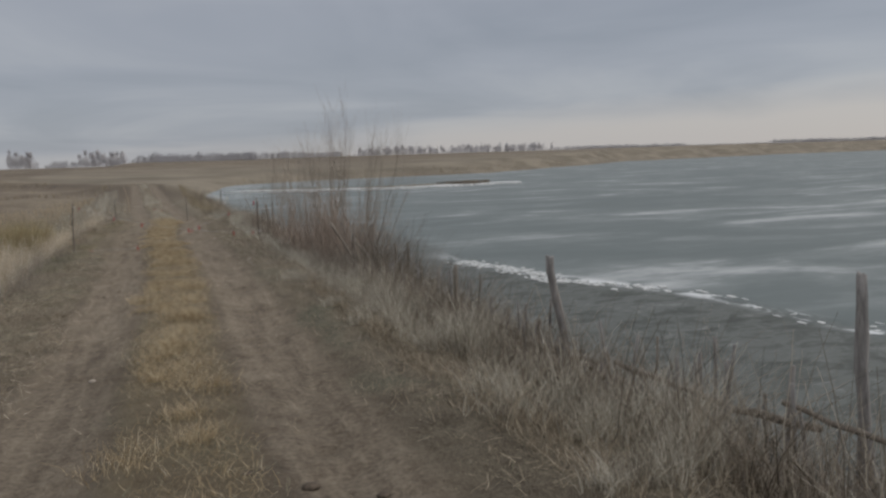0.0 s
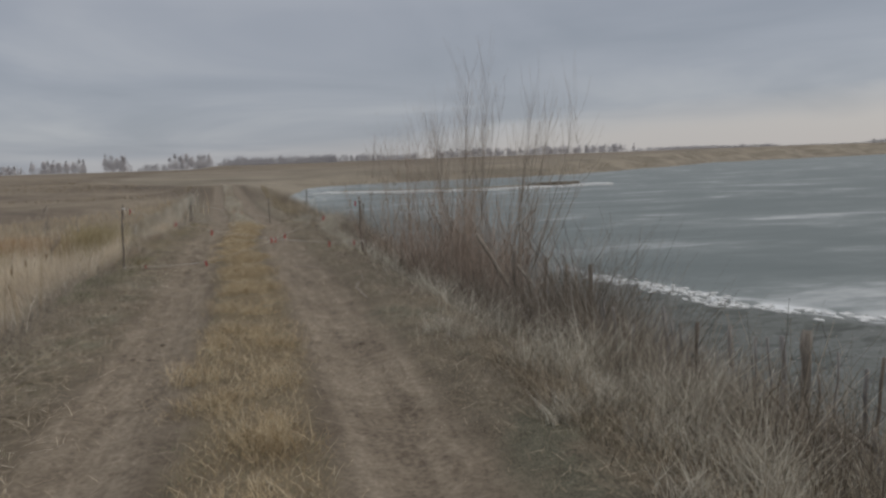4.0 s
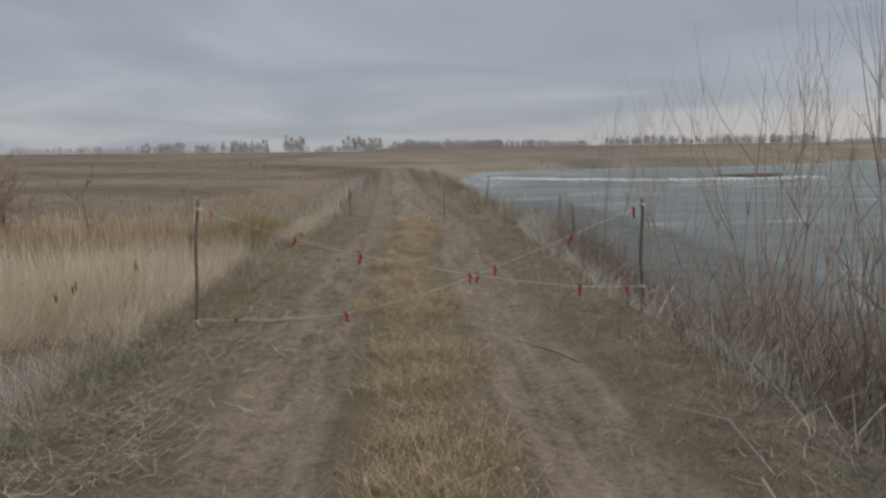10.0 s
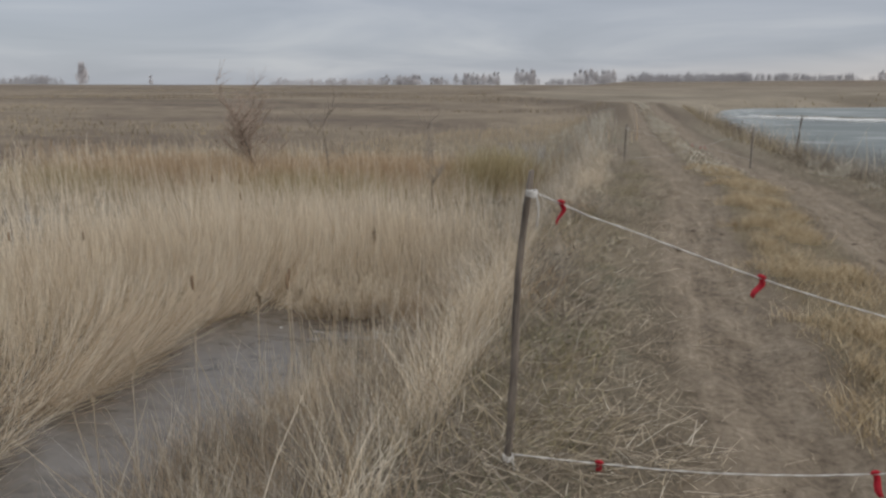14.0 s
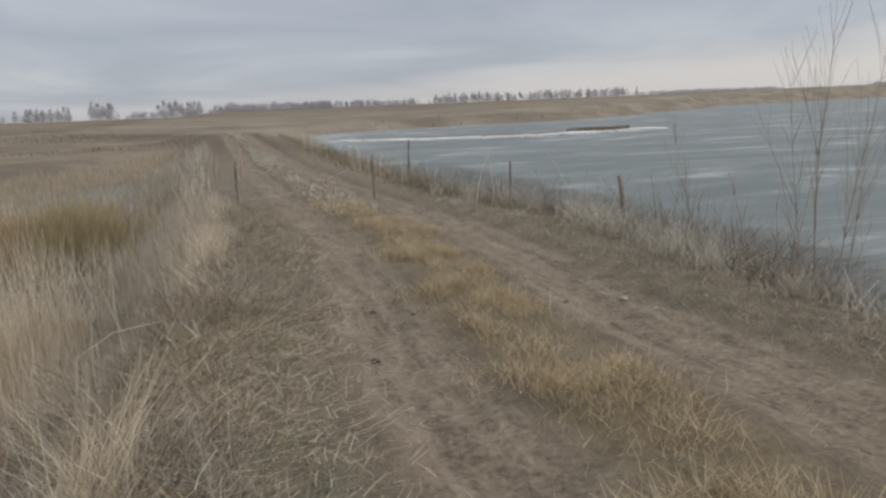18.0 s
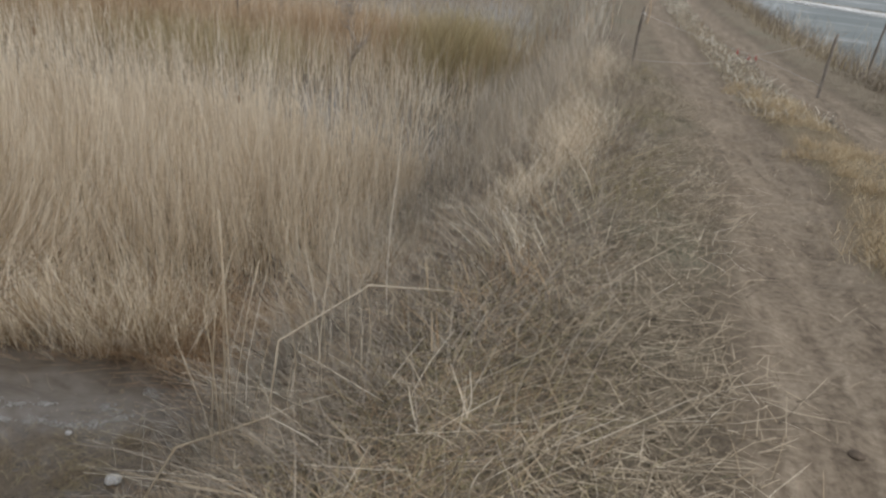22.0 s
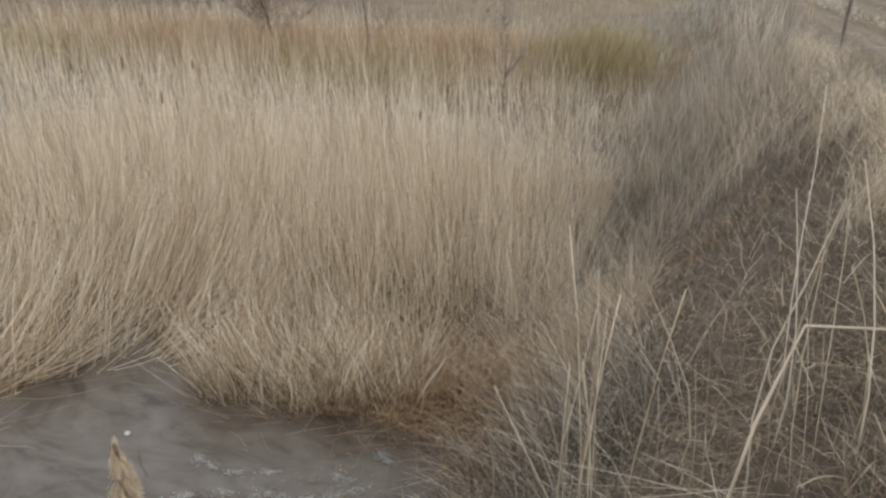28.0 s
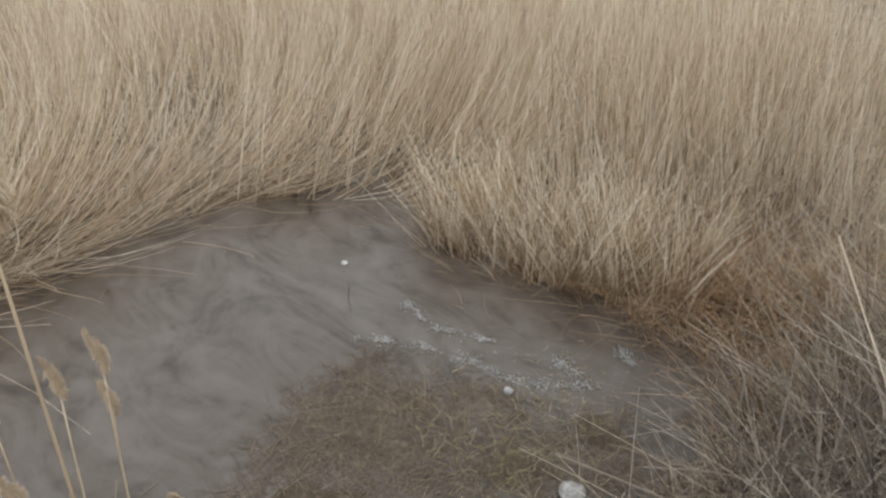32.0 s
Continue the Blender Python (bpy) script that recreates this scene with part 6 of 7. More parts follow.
grow("reed_litter", (x, y), r, (0.006, 0.05), (0.05, 0.22), (0.002, 0.0048), 4, M_REED, "pale trampled straw littering the road shoulder", (0, 0), 1.1, 371, True, 0.4, "straw", curl=0.06, way=(0.2, 0.8))
x, y, r = scatter(140000, -0.4, 1.4, -9.0, 24.0, lambda x, y: smooth(0.52, 0.2, np.abs(x - road_x(y)) + 0.5 * vnoise(x, y, 1.0, 3)) * np.clip(0.42 + 2.6 * vnoise(x + 31, y, 1.1, 3) - 0.2 * (y > 12) + 0.6 * smooth(2.0, 3.5, y) * smooth(10.2, 9.4, y), 0.02, 1) * (0.5 + 0.5 * smooth(1.0, 3.0, y)), 32)
grow("hump_grass", (x, y), r, (0.02, 0.085), (0.5, 2.2), (0.003, 0.0065), 2, M_STRIP, "yellow dry grass on the hump between wheel tracks", seed=32, curl=0.18)
x, y, r = scatter(16000, -0.4, 1.4, -9.0, 24.0, lambda x, y: smooth(0.6, 0.3, np.abs(x - road_x(y)) + 0.5 * vnoise(x, y, 1.0, 3)) * np.clip(0.4 + 2.4 * vnoise(x + 71, y, 0.9, 3), 0.02, 1), 321)
grow("dull_grass", (x, y), r, (0.02, 0.08), (0.3, 1.6), (0.003, 0.006), 4, M_SAGE, "grey green grass on the hump between wheel tracks", seed=321, curl=0.4)
x, y, r = scatter(70000, -3.2, 1.4, 23.0, 86.0, lambda x, y: smooth(0.55, 0.2, np.abs(x - road_x(y)) + 0.4 * vnoise(x, y, 0.5, 2)) * np.clip(0.55 + 1.8 * vnoise(x, y, 0.35, 3), 0.02, 1), 33)
grow("hump_grass", (x, y), r, (0.04, 0.14), (0.3, 1.4), (0.012, 0.03), 2, M_FROST, "bleached dry grass between far wheel tracks", seed=33)
x, y, r = scatter(70000, -2.6, 2.8, -9.0, 24.0, lambda x, y: (smooth(1.35, 1.6, -(x - road_x(y))) * smooth(2.6, 2.2, -(x - road_x(y))) + 0.5 * (np.abs(x - road_x(y)) < 0.45) + 0.35 * smooth(1.5, 1.8, x - road_x(y))) * smooth(-0.02, 0.16, vnoise(x + 5, y, 0.6, 3)), 34)
grow("green_shoots", (x, y), r, (0.02, 0.07), (0.2, 1.2), (0.002, 0.004), 2, M_GREEN, "short green grass patches on the shoulder", seed=34)
x, y, r = scatter(26000, -2.5, -1.1, 6.3, 12.2, lambda x, y: np.clip(np.exp(-(((x + 1.83) / 0.3) ** 2) - (((y - 8.6) / 0.5) ** 2)) + np.exp(-(((x + 1.75) / 0.28) ** 2) - (((y - 7.1) / 0.5) ** 2)) + 0.6 * np.exp(-(((x + 1.6) / 0.25) ** 2) - (((y - 9.5) / 0.3) ** 2)) + 0.6 * np.exp(-(((x + 1.62) / 0.25) ** 2) - (((y - 11.6) / 0.35) ** 2)), 0, 1), 341)
grow("green_shoots", (x, y), r, (0.03, 0.1), (0.3, 1.4), (0.0025, 0.005), 3, M_GREEN, "fresh green grass patches on the shoulder", seed=341, curl=0.25)
tr = np.random.default_rng(36)
cyy = np.sort(np.concatenate([tr.uniform(-4.5, 8, 38), tr.uniform(8, 26, 100)]))
cxx = road_x(cyy) + tr.normal(0, 0.2, len(cyy)) - 0.06
x = np.repeat(cxx, 230) + tr.normal(0, 1, len(cyy) * 230) * np.repeat(tr.uniform(0.05, 0.15, len(cyy)), 230)
y = np.repeat(cyy, 230) + tr.normal(0, 1, len(cyy) * 230) * np.repeat(tr.uniform(0.06, 0.2, len(cyy)), 230)
grow("hump_tufts", (x, y), tr, (0.04, 0.14), (0.4, 1.6), (0.003, 0.006), 2, M_STRIP, "orange yellow grass tufts between the wheel tracks", seed=36, curl=0.3)
# low dull grass over the whole bank top
x, y, r = scatter(120000, -3.0, 3.6, -9.5, 26.0, lambda x, y: np.where(np.abs(x - road_x(y)) > 1.3, 0.9, 0.16) * np.clip(0.5 + 1.9 * vnoise(x, y, 0.8, 3), 0.02, 1), 35)
grow("low_grass", (x, y), r, (0.02, 0.08), (0.5, 2.0), (0.003, 0.008), 2, M_LITTER, "short dull dry grass on the bank top", seed=35, curl=0.16)

# the lake bank: grey brown grass and weeds
def bank_right(x, y):
    return x - road_x(y)


def before_willows(x, y):
    return smooth(3.0, 0.5, y)


x, y, r = scatter(130000, 1.6, 7.2, -10.0, 30.0, lambda x, y: smooth(1.5, 2.4, bank_right(x, y) + 0.4 * vnoise(x, y, 0.7)) * smooth(6.2, 5.2, bank_right(x, y)) * np.clip(0.62 + 1.6 * vnoise(x, y, 1.2, 3), 0.03, 1) * smooth(-2.1, -1.5, ground_z(x, y)) * (1 - 0.7 * smooth(1.5, 3.5, y) * smooth(16.0, 14.0, y)), 40)
grow("bank_grass", (x, y), r, (0.12, 0.6), (0.3, 1.6), (0.003, 0.007), 3, M_BANK, "grey brown dry grass on the lake bank", (0.1, 0), seed=40, curl=0.2, tall=lambda x, y: 0.2 + 0.8 * smooth(1.8, 3.1, bank_right(x, y) + 0.8 * vnoise(x, y, 1.0, 2)))
x, y, r = scatter(26000, 2.2, 7.4, -10.0, 6.0, lambda x, y: smooth(2.2, 3.0, bank_right(x, y)) * smooth(6.2, 5.0, bank_right(x, y)) * before_willows(x, y) * np.clip(0.55 + 1.8 * vnoise(x + 17, y, 1.4, 3), 0.03, 1), 401)
grow("weeds", (x, y), r, (0.25, 0.95), (0.06, 0.9), (0.004, 0.009), 4, M_BANK, "tall grey weeds on the bank beside the fence posts", (0.03, 0), seed=401, curl=0.14)
x, y, r = scatter(56000, 2.5, 6.4, -9.0, 5.0, lambda x, y: smooth(2.6, 3.2, bank_right(x, y)) * smooth(5.4, 4.6, bank_right(x, y)) * before_willows(x, y) * np.clip(0.45 + 2.2 * vnoise(x + 27, y, 1.1, 3), 0.02, 1), 402)
grow("brush", (x, y), r, (0.12, 0.6), (0.1, 1.0), (0.003, 0.008), 3, M_BRUSH, "dark brown brush under the pale bank grass", seed=402, category="brush", curl=0.3)
tr = np.random.default_rng(41)
cy = np.concatenate([[-4.76, -4.6, 3.0, 2.6, 0.1, -0.98], tr.uniform(-8.5, 2.0, 80), tr.uniform(14, 26, 26)])
cx = np.concatenate([[3.96, 4.05, 2.35, 2.45, 3.05, 2.5], road_x(cy[6:]) + tr.uniform(1.75, 3.9, 106)])
big = np.concatenate([[1.5, 1.2, 0.8, 0.7, 1.0, 0.8], tr.uniform(0.4, 1.1, 106)])
q = np.repeat(np.arange(len(cy)), 190)
x, y = cx[q] + tr.normal(0, 0.1, len(q)) * big[q], cy[q] + tr.normal(0, 0.1, len(q)) * big[q]
bq = big[q]
grow("bank_tufts", (x, y), tr, (0.2, 0.62), (0.15, 1.1), (0.003, 0.007), 4, M_FROST, "pale dry grass tufts on the lake bank", seed=41, tall=lambda x, y: bq * (0.45 + 0.55 * smooth(1.8, 2.7, bank_right(x, y))), curl=0.18)
x, y = x + tr.normal(0, 0.35, len(q)), y + tr.normal(0, 0.35, len(q))
x = np.where(q % 3 == 0, road_x(y) + 1.85 + 0.6 * np.abs(x - cx[q]), x)
ok = (q % 2 == 0) & (bank_right(x, y) > 1.75) & (y < 2.5)
bq = big[q][ok]
grow("bank_tufts", (x[ok], y[ok]), tr, (0.06, 0.28), (0.4, 1.8), (0.003, 0.006), 4, M_LITTER, "warm straw-coloured grass tufts on the lake bank", seed=411, tall=lambda x, y: bq, curl=0.35)
x, y, r = scatter(40000, 2.5, 7.2, -10.0, 26.0, lambda x, y: smooth(2.5, 3.2, bank_right(x, y)) * smooth(6.3, 5.6, bank_right(x, y)) * (y < 17) * smooth(-1, 6, y), 42)
grow("weeds", (x, y), r, (0.25, 0.75), (0.1, 0.7), (0.002, 0.006), 3, M_BANK, "dull grey weed stems by the ice", seed=42)
x, y, r = scatter(20000, 1.8, 9.0, 17.0, 62.0, lambda x, y: smooth(2.5, 3.1, bank_right(x, y)) * smooth(6.6, 5.5, bank_right(x, y)) * np.clip(0.5 + 1.8 * vnoise(x, y, 0.7, 3), 0.03, 1), 43)
grow("bank_weeds", (x, y), r, (0.3, 0.95), (0.08, 0.6), (0.006, 0.014), 3, M_BRUSH, "brown weeds along the lake shore", seed=43, category="weeds", curl=0.2)
x, y, r = scatter(11000, 1.8, 9.0, 19.0, 62.0, lambda x, y: smooth(2.2, 3.0, bank_right(x, y)) * smooth(6.2, 5.0, bank_right(x, y)) * smooth(0.02, 0.2, vnoise(x + 3, y, 0.4, 3)), 431)
grow("bank_reeds", (x, y), r, (0.4, 1.15), (0.06, 0.5), (0.007, 0.015), 3, M_REED, "pale reeds along the lake shore", seed=431, category="reeds")
x, y, r = scatter(15000, 1.5, 14.0, 28.0, 95.0, lambda x, y: smooth(1.9, 2.6, bank_right(x, y)) * (lake_in(x, y) < -0.5), 44)
grow("field_grass", (x, y), r, (0.2, 0.6), (0.1, 0.6), (0.02, 0.045), 2, M_FIELD, "dry grass on the far shore bank", seed=44)

# the hollow under the willows: brown brush, and a bleached fringe on its lip
x, y, r = scatter(110000, 2.6, 6.2, 1.0, 17.0, lambda x, y: smooth(2.5, 2.85, bank_right(x, y)) * smooth(5.8, 4.6, bank_right(x, y)) * smooth(1.5, 3.5, y) * smooth(17.0, 14.5, y), 47)
grow("brush", (x, y), r, (0.15, 0.7), (0.1, 0.8), (0.003, 0.007), 3, M_BRUSH, "dense brown brush in the hollow under the willows", seed=47, category="brush")
x, y, r = scatter(64000, 1.8, 4.2, 0.5, 20.0, lambda x, y: np.exp(-(((bank_right(x, y) - 2.45 - 0.3 * vnoise(x, y, 0.8)) / 0.24) ** 2)) * np.clip(0.45 + 2.4 * vnoise(x, y, 1.3, 3), 0.04, 1), 48)
grow("verge_grass", (x, y), r, (0.07, 0.38), (0.2, 1.5), (0.003, 0.007), 4, M_FROST, "bleached grass fringe on the lip of the bank", (0.2, 0), seed=48)
x, y, r = scatter(42000, 1.6, 3.4, -2.0, 20.0, lambda x, y: smooth(1.5, 1.8, bank_right(x, y)) * smooth(2.7, 2.4, bank_right(x, y)) * np.clip(0.4 + 2.2 * vnoise(x + 15, y, 0.9, 3), 0.03, 1), 481)
grow("verge_straw", (x, y), r, (0.01, 0.08), (0.04, 0.2), (0.002, 0.005), 3, M_BANK2, "grey matted straw on the verge above the lake", (0, 0), 1.1, 481, True, 0.4, "straw", curl=0.1)
x, y, r = scatter(9000, 2.6, 5.2, 0.8, 6.5, lambda x, y: smooth(2.5, 2.9, bank_right(x, y)) * smooth(4.8, 3.8, bank_right(x, y)) * np.clip(0.2 + 2.6 * vnoise(x + 33, y, 1.2, 3), 0.0, 1), 482)
grow("bank_tufts", (x, y), r, (0.25, 0.8), (0.1, 0.7), (0.003, 0.006), 4, M_FROST, "thin bleached grass standing round the broken posts", (0.05, 0), seed=482, curl=0.15)

x, y, r = scatter(3000, 2.0, 4.2, 2.5, 18.0, lambda x, y: np.exp(-(((bank_right(x, y) - 2.52) / 0.2) ** 2)) * np.clip(0.4 + 2 * vnoise(x, y, 1.4, 2), 0.03, 1), 49)
grow("broken_reeds", (x, y), r, (0.1, 0.4), (0.3, 1.6), (0.006, 0.012), 4, M_FROST, "bleached broken stalks leaning over the lip of the bank", (0.25, 0), seed=49, taper=0.6, category="reeds", curl=0.12)

x, y, r = scatter(40000, 3.0, 5.7, 2.4, 8.0, lambda x, y: smooth(2.6, 3.1, bank_right(x, y)) * smooth(5.2, 4.2, bank_right(x, y)) * smooth(2.4, 3.4, y) * smooth(8.0, 6.6, y) * np.clip(0.5 + 1.8 * vnoise(x + 51, y, 1.3, 3), 0.02, 1), 471)
grow("brush", (x, y), r, (0.5, 1.25), (0.1, 0.6), (0.003, 0.008), 4, M_BRUSH, "tall grey brown brush round the broken posts", seed=471, category="brush", curl=0.2, tall=lambda x, y: 1 + 0.4 * smooth(3.4, 4.0, x) * smooth(6.8, 5.8, y))
x, y, r = scatter(7000, 3.0, 5.7, 2.4, 8.0, lambda x, y: smooth(2.6, 3.1, bank_right(x, y)) * smooth(5.2, 4.2, bank_right(x, y)) * np.clip(0.3 + 2.2 * vnoise(x + 11, y, 1.5, 3), 0.02, 1), 472)
grow("weeds", (x, y), r, (0.3, 1.0), (0.1, 0.6), (0.003, 0.006), 4, M_BANK2, "grey weeds round the broken posts", seed=472, curl=0.15)

# sedge clumps, field grass, far reed belts
for i, (cx, cy, sx, sy, n, h, mat) in enumerate([(-6.6, 33.6, 0.8, 1.0, 2400, (0.9, 1.9), M_OLIVE), (-10.5, 34.5, 2.6, 1.3, 5500, (0.7, 1.5), M_REED_BASE), (-17.5, 32.5, 3.5, 1.4, 6500, (0.7, 1.5), M_REED_BASE), (-21.5, 30.5, 1.6, 1.0, 2200, (0.5, 1.0), M_OLIVE), (-12.5, 30.5, 1.6, 1.0, 2500, (0.5, 1.2), M_OLIVE)]):
    r = np.random.default_rng(60 + i)
    x, y = cx + sx * r.normal(size=n), cy + sy * r.normal(size=n)
    grow("sedge_clump", (x, y), r, h, (0.05, 0.45), (0.01, 0.022), 3, mat, "olive brown sedge clump standing above the reeds", seed=60 + i, category="sedge")
x, y, r = scatter(70000, -130, 10, 24, 200, lambda x, y: (1 - marsh(x, y)) * (bank_left(x, y) > 3) * smooth(0.0, 0.2, vnoise(x, y * 2.2, 0.045, 4)), 45)
grow("field_grass", (x, y), r, (0.12, 0.4), (0.1, 0.8), (0.04, 0.09), 2, M_FIELD, "dry tussocky grass on the open field", seed=45)
x, y, r = scatter(40000, 14, 330, 150, 460, lambda x, y: smooth(-14, -2, lake_in(x, y)) * (lake_in(x, y) < -0.5), 46)
grow("far_reeds", (x, y), r, (0.3, 0.8), (0.05, 0.5), (0.12, 0.25), 2, M_FIELD, "yellow brown reed belt on the far shore", seed=46, category="reeds")

# an islet of dead reeds with a white icy rim
r = np.random.default_rng(70)
n = 5000
a, q = r.random(n) * 6.283, np.sqrt(r.random(n))
x, y = 46.3 + 4.6 * q * np.cos(a), 104.3 + 2.2 * q * np.sin(a)
ob = blades("islet_reeds", np.stack([x, y, x * 0 + LAKE], -1), 0.2 + 0.6 * r.random(n) ** 2, np.stack([np.cos(a), np.sin(a)], -1) * 0.3, 0.05 + 0.05 * r.random(n), 2, M_BANK, 1.5, 0.3, 70)
tagged(ob, "dark flattened reeds on an islet in the ice", "reeds", kind="stuff")
n = 2600
s = r.random(n)
x, y = 13 + 29 * s + r.normal(size=n) * 0.6, 112 - 6.5 * s - 5.0 * np.sin(np.pi * s) + r.normal(size=n) * (0.5 + 0.9 * s)
ob = blades("islet_reeds", np.stack([x, y, x * 0 + LAKE], -1), 0.15 + 0.35 * r.random(n), r.normal(size=(n, 2)) * 0.15, 0.05 + 0.05 * r.random(n), 2, M_FIELD, 1.5, 0.3, 71)
tagged(ob, "low yellow reeds on a spit in the ice", "reeds", kind="stuff")
pieces = []
rr = random.Random(3)
for i in range(260):
    s = rr.random()
    cx, cy = 11 + 43 * s, 112.5 - 9.5 * s + rr.gauss(0, 0.8) - 8.5 * math.sin(math.pi * min(s * 1.1, 1))
    n, sx, sy = 9, rr.uniform(0.8, 2.6), rr.uniform(0.5, 1.9)
    ring = [Vector((cx + sx * math.cos(t) * rr.uniform(0.7, 1.2), cy + sy * math.sin(t) * rr.uniform(0.7, 1.2), LAKE + 0.05 + 0.001 * i)) for t in np.linspace(0, 6.283, n, False)]
    low = [Vector((p.x, p.y, LAKE - 0.05)) for p in ring]
    pieces.append((ring + low, [tuple(range(n))] + [(j, n + j, n + (j + 1) % n, (j + 1) % n) for j in range(n)]))
snow = link("shore_snow", mesh_from("shore_snow", *join(pieces)), M_FOAM)
tagged(snow, "white snow crust round the islet", "snow", kind="stuff")
# broken white ice plates along the near rim
pieces = []
for i in range(260):
    y0 = rr.uniform(10, 19) if i > 18 else rr.uniform(2, 10)
    x0 = float(rim_line(y0)) + 0.3 * math.sin(y0 * 0.9) + rr.gauss(0, 0.3)
    n, sx, sy = 8, rr.uniform(0.03, 0.13), rr.uniform(0.04, 0.2)
    ring = [Vector((x0 + sx * math.cos(t) * rr.uniform(0.6, 1.2), y0 + sy * math.sin(t) * rr.uniform(0.4, 1.2), LAKE + 0.012 + 0.0001 * i)) for t in np.linspace(0, 6.283, n, False)]
    low = [Vector((p.x, p.y, LAKE - 0.03)) for p in ring]
    pieces.append((ring + low, [tuple(range(n))] + [(j, n + j, n + (j + 1) % n, (j + 1) % n) for j in range(n)]))
plates = link("ice_plates", mesh_from("ice_plates", *join(pieces)), M_FOAM)
tagged(plates, "broken white ice plates along the shore", "ice", kind="stuff")


# ---- single reeds with plumes, cattails, broken stalks ----


def plume_reed(x, y, top, seed, label, lean=(0.0, 0.0), plume=0.24):
    rng = random.Random(seed)
    g = gz(x, y)
    root = new("plume_reed")
    root.location = (x, y, g)
    tagged(root, label, "reed", "plumed reeds by the water")
    h = top - g
    pts = [(lean[0] * (i / 8) ** 2, lean[1] * (i / 8) ** 2, -0.04 + (h - plume + 0.04) * i / 8) for i in range(9)]
    link("stalk", mesh_from("stalk", *tube(pts, [0.0042 - 0.00028 * i for i in range(9)], 6), True), M_STALK, root)
    n = int(20000 * plume)
    r = np.random.default_rng(seed)
    # side sprays, each drooping its own way
    lobe = r.integers(0, 18, n)
    s = np.clip(lobe / 18 + r.normal(0, 0.03, n), 0, 1)
    turn = r.normal(0.8, 0.95, 18)
    tip = np.array(pts[-1])
    env = np.clip(1.05 - s, 0, 1) ** 0.8 * (0.35 + np.minimum(s * 4, 1) * 0.65)
    a = turn[lobe] + r.normal(0, 0.28, n)
    b = tip + np.stack([0.035 * s**2 + 0.004 * np.cos(a), -0.03 * s**2 + 0.004 * np.sin(a), plume * 0.9 * s], -1)
    out = (0.2 if plume > 0.18 else 0.14) * plume * env * (0.25 + 0.95 * r.random(n))
    ln = np.stack([np.cos(a) * out, np.sin(a) * out], -1)
    drop = plume * (-0.2 + 0.26 * r.random(n))
    pl = blades("plume", b, drop, ln, 0.0008 + 0.0014 * r.random(n), 2, M_PLUME, 0.8, 0.5, seed, root)
    tagged(pl, "feathery tan seed plume")
    z = h * rng.uniform(0.3, 0.5)
    lf = blades("leaf", np.array([[lean[0] * 0.2, lean[1] * 0.2, z]]), np.array([0.12]), np.array([[rng.uniform(-0.2, 0.2), rng.uniform(-0.2, 0.2)]]), np.array([0.013]), 5, M_REED, 1.3, 0.1, seed, root)


M_STALK = M_REED
for i, (x, y, top, lx, ly) in enumerate([(-4.13, 15.06, 0.02, 0.0, 0.01), (-4.95, 14.88, -0.75, -0.03, 0), (-4.55, 14.85, -0.5, 0.02, 0.03), (-4.25, 14.9, -0.55, -0.02, 0.03), (-3.35, 8.85, 0.95, 0.03, 0.02), (-4.4, 10.9, -0.2, 0.0, 0.02), (-4.7, 11.6, -0.3, 0.04, 0.0), (-4.1, 12.4, 0.0, 0.0, 0.04)]):
    plume_reed(x, y, top, 500 + i, "dry reed with a feathery tan plume", (lx, ly), (0.24, 0.15, 0.14, 0.16, 0.2, 0.2, 0.22, 0.2)[i])


pr = random.Random(91)
for i in range(14):
    x, y = pr.uniform(-5.05, -4.1), pr.uniform(14.75, 15.3)
    plume_reed(x, y, pr.uniform(-1.25, -0.6), 540 + i, "short slender dry reed with a small narrow plume", (pr.uniform(-0.06, 0.06), pr.uniform(-0.04, 0.06)), pr.uniform(0.1, 0.17))


def cattail(x, y, top, seed, r=0.012, length=0.13):
    g = gz(x, y)
    root = new("cattail")
    root.location = (x, y, g)
    tagged(root, "brown cattail head above the pale reeds", "cattail", "cattails in the reed bed")
    h = top - g
    rng = random.Random(seed)
    lx, ly = rng.uniform(-0.08, 0.08), rng.uniform(-0.08, 0.08)
    link("stalk", mesh_from("stalk", *tube([(lx * (i / 5) ** 2, ly * (i / 5) ** 2, (h - length) * i / 5 - 0.03) for i in range(6)], [0.004] * 6, 5), True), M_REED, root)
    link("head", mesh_from("head", *tube([(lx, ly, h - length - 0.03), (lx, ly, h - length), (lx, ly, h - length * 0.4), (lx, ly, h - 0.02), (lx, ly, h)], [0.004, r, r * 1.1, r * 0.9, 0.003], 8), True), M_CATTAIL, root, "dark brown velvety head")


cr = random.Random(77)
for i in range(22):
    x, y = cr.uniform(-11, -4.6), cr.uniform(7.5, 24)
    if float(in_pond(np.array([x]), np.array([y]))[0]) < -0.1:
        cattail(x, y, cr.uniform(-0.75, -0.35), i, cr.uniform(0.01, 0.016), cr.uniform(0.08, 0.15))


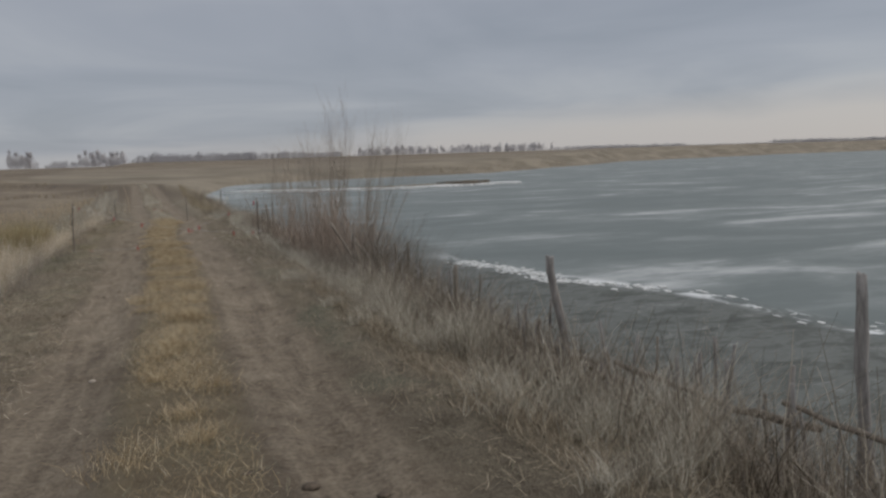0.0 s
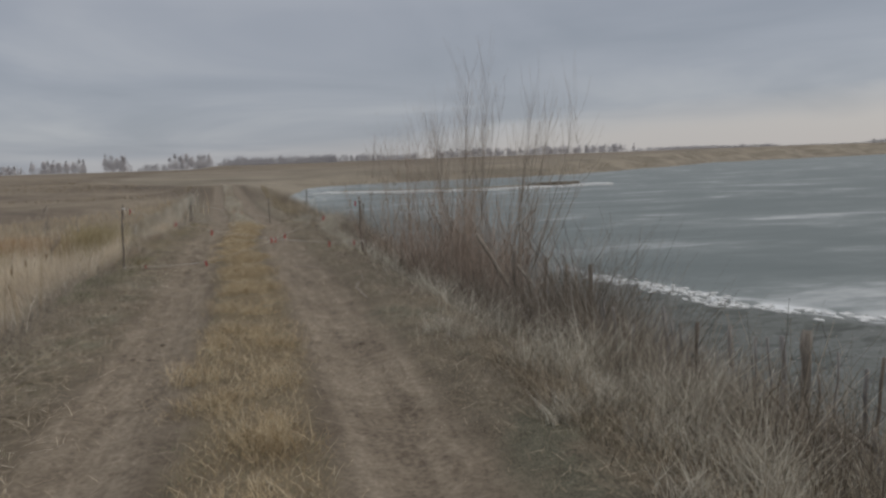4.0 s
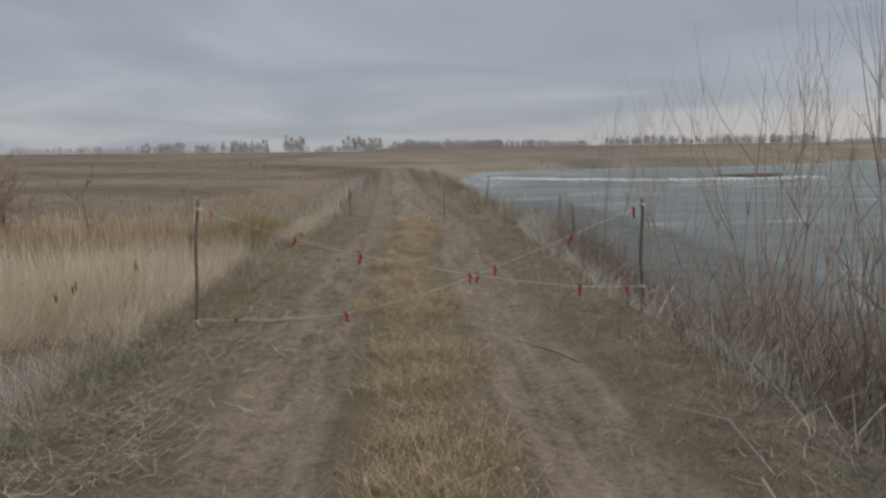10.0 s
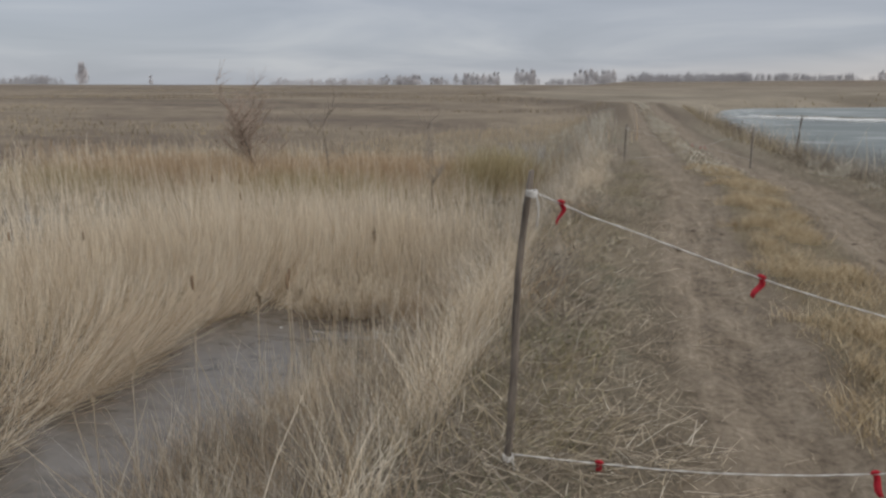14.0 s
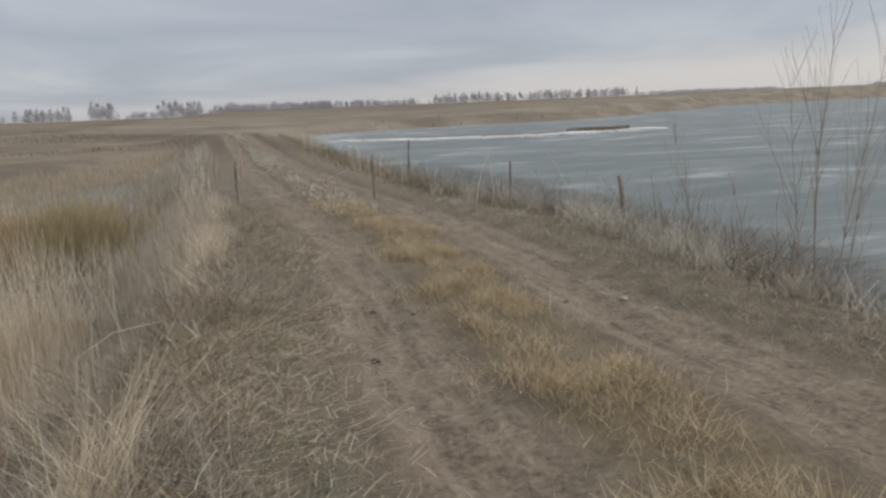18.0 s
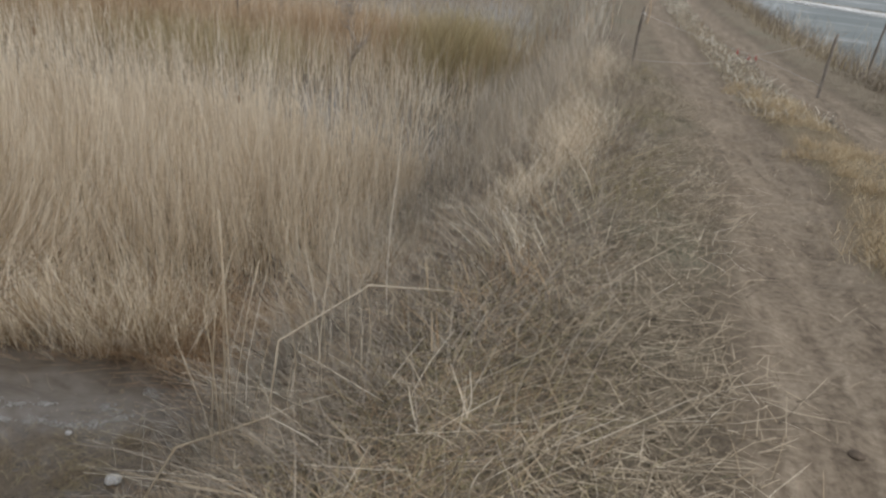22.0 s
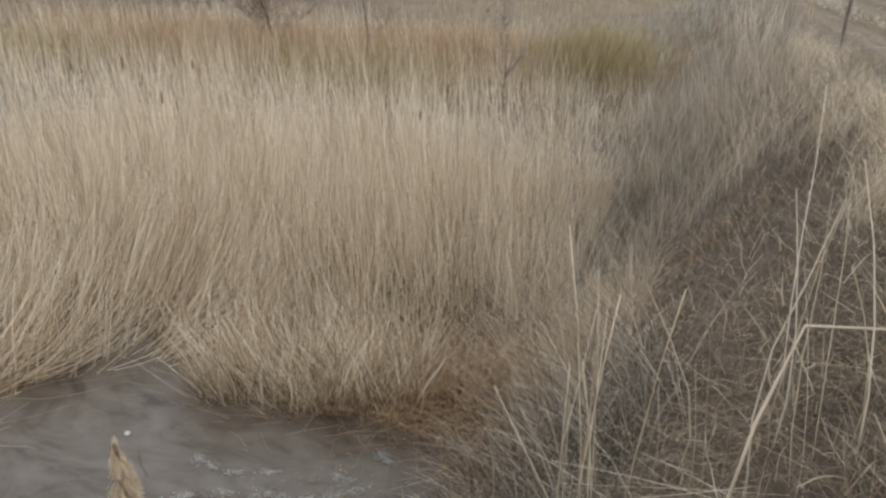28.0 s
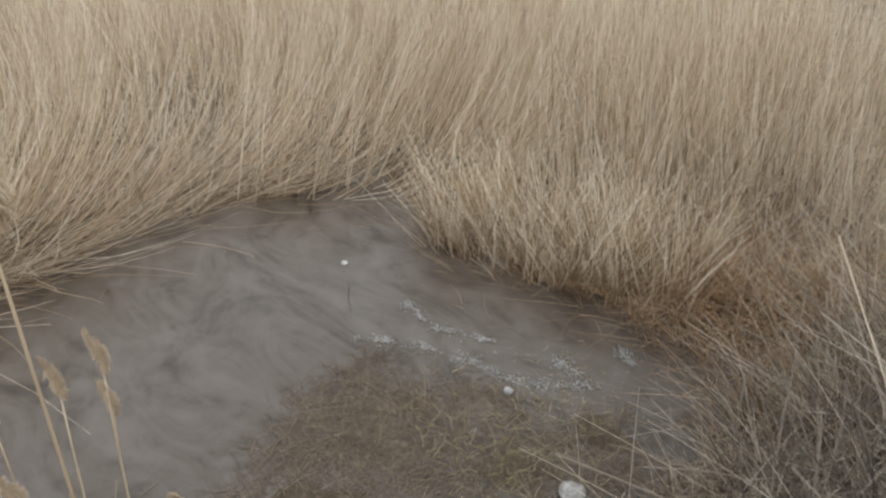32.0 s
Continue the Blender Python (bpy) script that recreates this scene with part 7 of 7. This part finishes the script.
for i, (x, y, top, r, ln) in enumerate([(-3.79, 12.41, 0.06, 0.013, 0.1), (-5.62, 12.95, -0.3, 0.016, 0.14), (-5.44, 13.44, -0.3, 0.014, 0.12), (-5.38, 17.05, -0.28, 0.018, 0.16), (-5.08, 16.84, -0.3, 0.016, 0.14), (-4.4, 13.6, -0.2, 0.014, 0.1), (-6.44, 14.46, -0.3, 0.015, 0.12), (-6.1, 14.54, -0.3, 0.015, 0.12)]):
    if float(in_pond(np.array([x]), np.array([y]))[0]) < 0:
        cattail(x, y, top, 60 + i, r, ln)


def broken_stalk(pts, seed, label, thick=0.0026):
    vs, fs = tube(pts, [thick] * len(pts), 6)
    return tagged(link("broken_stalk", mesh_from("broken_stalk", vs, fs, True), M_REED), label, "reed", "broken reed stalks on the bank")


broken_stalk([(-2.9, 15.94, gz(-2.9, 15.94)), (-2.84, 15.94, -0.18), (-2.69, 16.61, -0.19), (-2.03, 16.69, -0.12), (-1.75, 16.72, -0.1)], 1, "long broken reed stalk bent over the bank", 0.0048)
broken_stalk([(-3.12, 15.2, -0.75), (-2.97, 15.4, -0.37), (-2.72, 15.66, -0.33)], 2, "broken reed stalk folded near the water", 0.0034)
broken_stalk([(-3.23, 16.13, gz(-3.23, 16.13)), (-3.42, 16.26, -0.9), (-3.7, 16.42, -0.58)], 3, "single standing dry reed stalk on the bank", 0.0018)
for i, (x, y, top, dx, dy) in enumerate([(-3.25, 16.2, 0.0, -0.1, 0.15), (-3.3, 16.35, 0.05, -0.2, 0.22), (-3.22, 16.12, -0.25, -0.12, 0.05), (-3.36, 16.42, -0.2, 0.06, 0.2), (-3.18, 16.3, -0.12, 0.1, 0.28), (-3.4, 16.3, -0.4, -0.02, 0.1)]):
    g = gz(x, y)
    broken_stalk([(x, y, g - 0.03), (x + dx * 0.25, y + dy * 0.25, g + (top - g) * 0.4), (x + dx * 0.6, y + dy * 0.6, g + (top - g) * 0.75), (x + dx, y + dy, top)], 4 + i, "tall standing dry reed stalk on the bank")
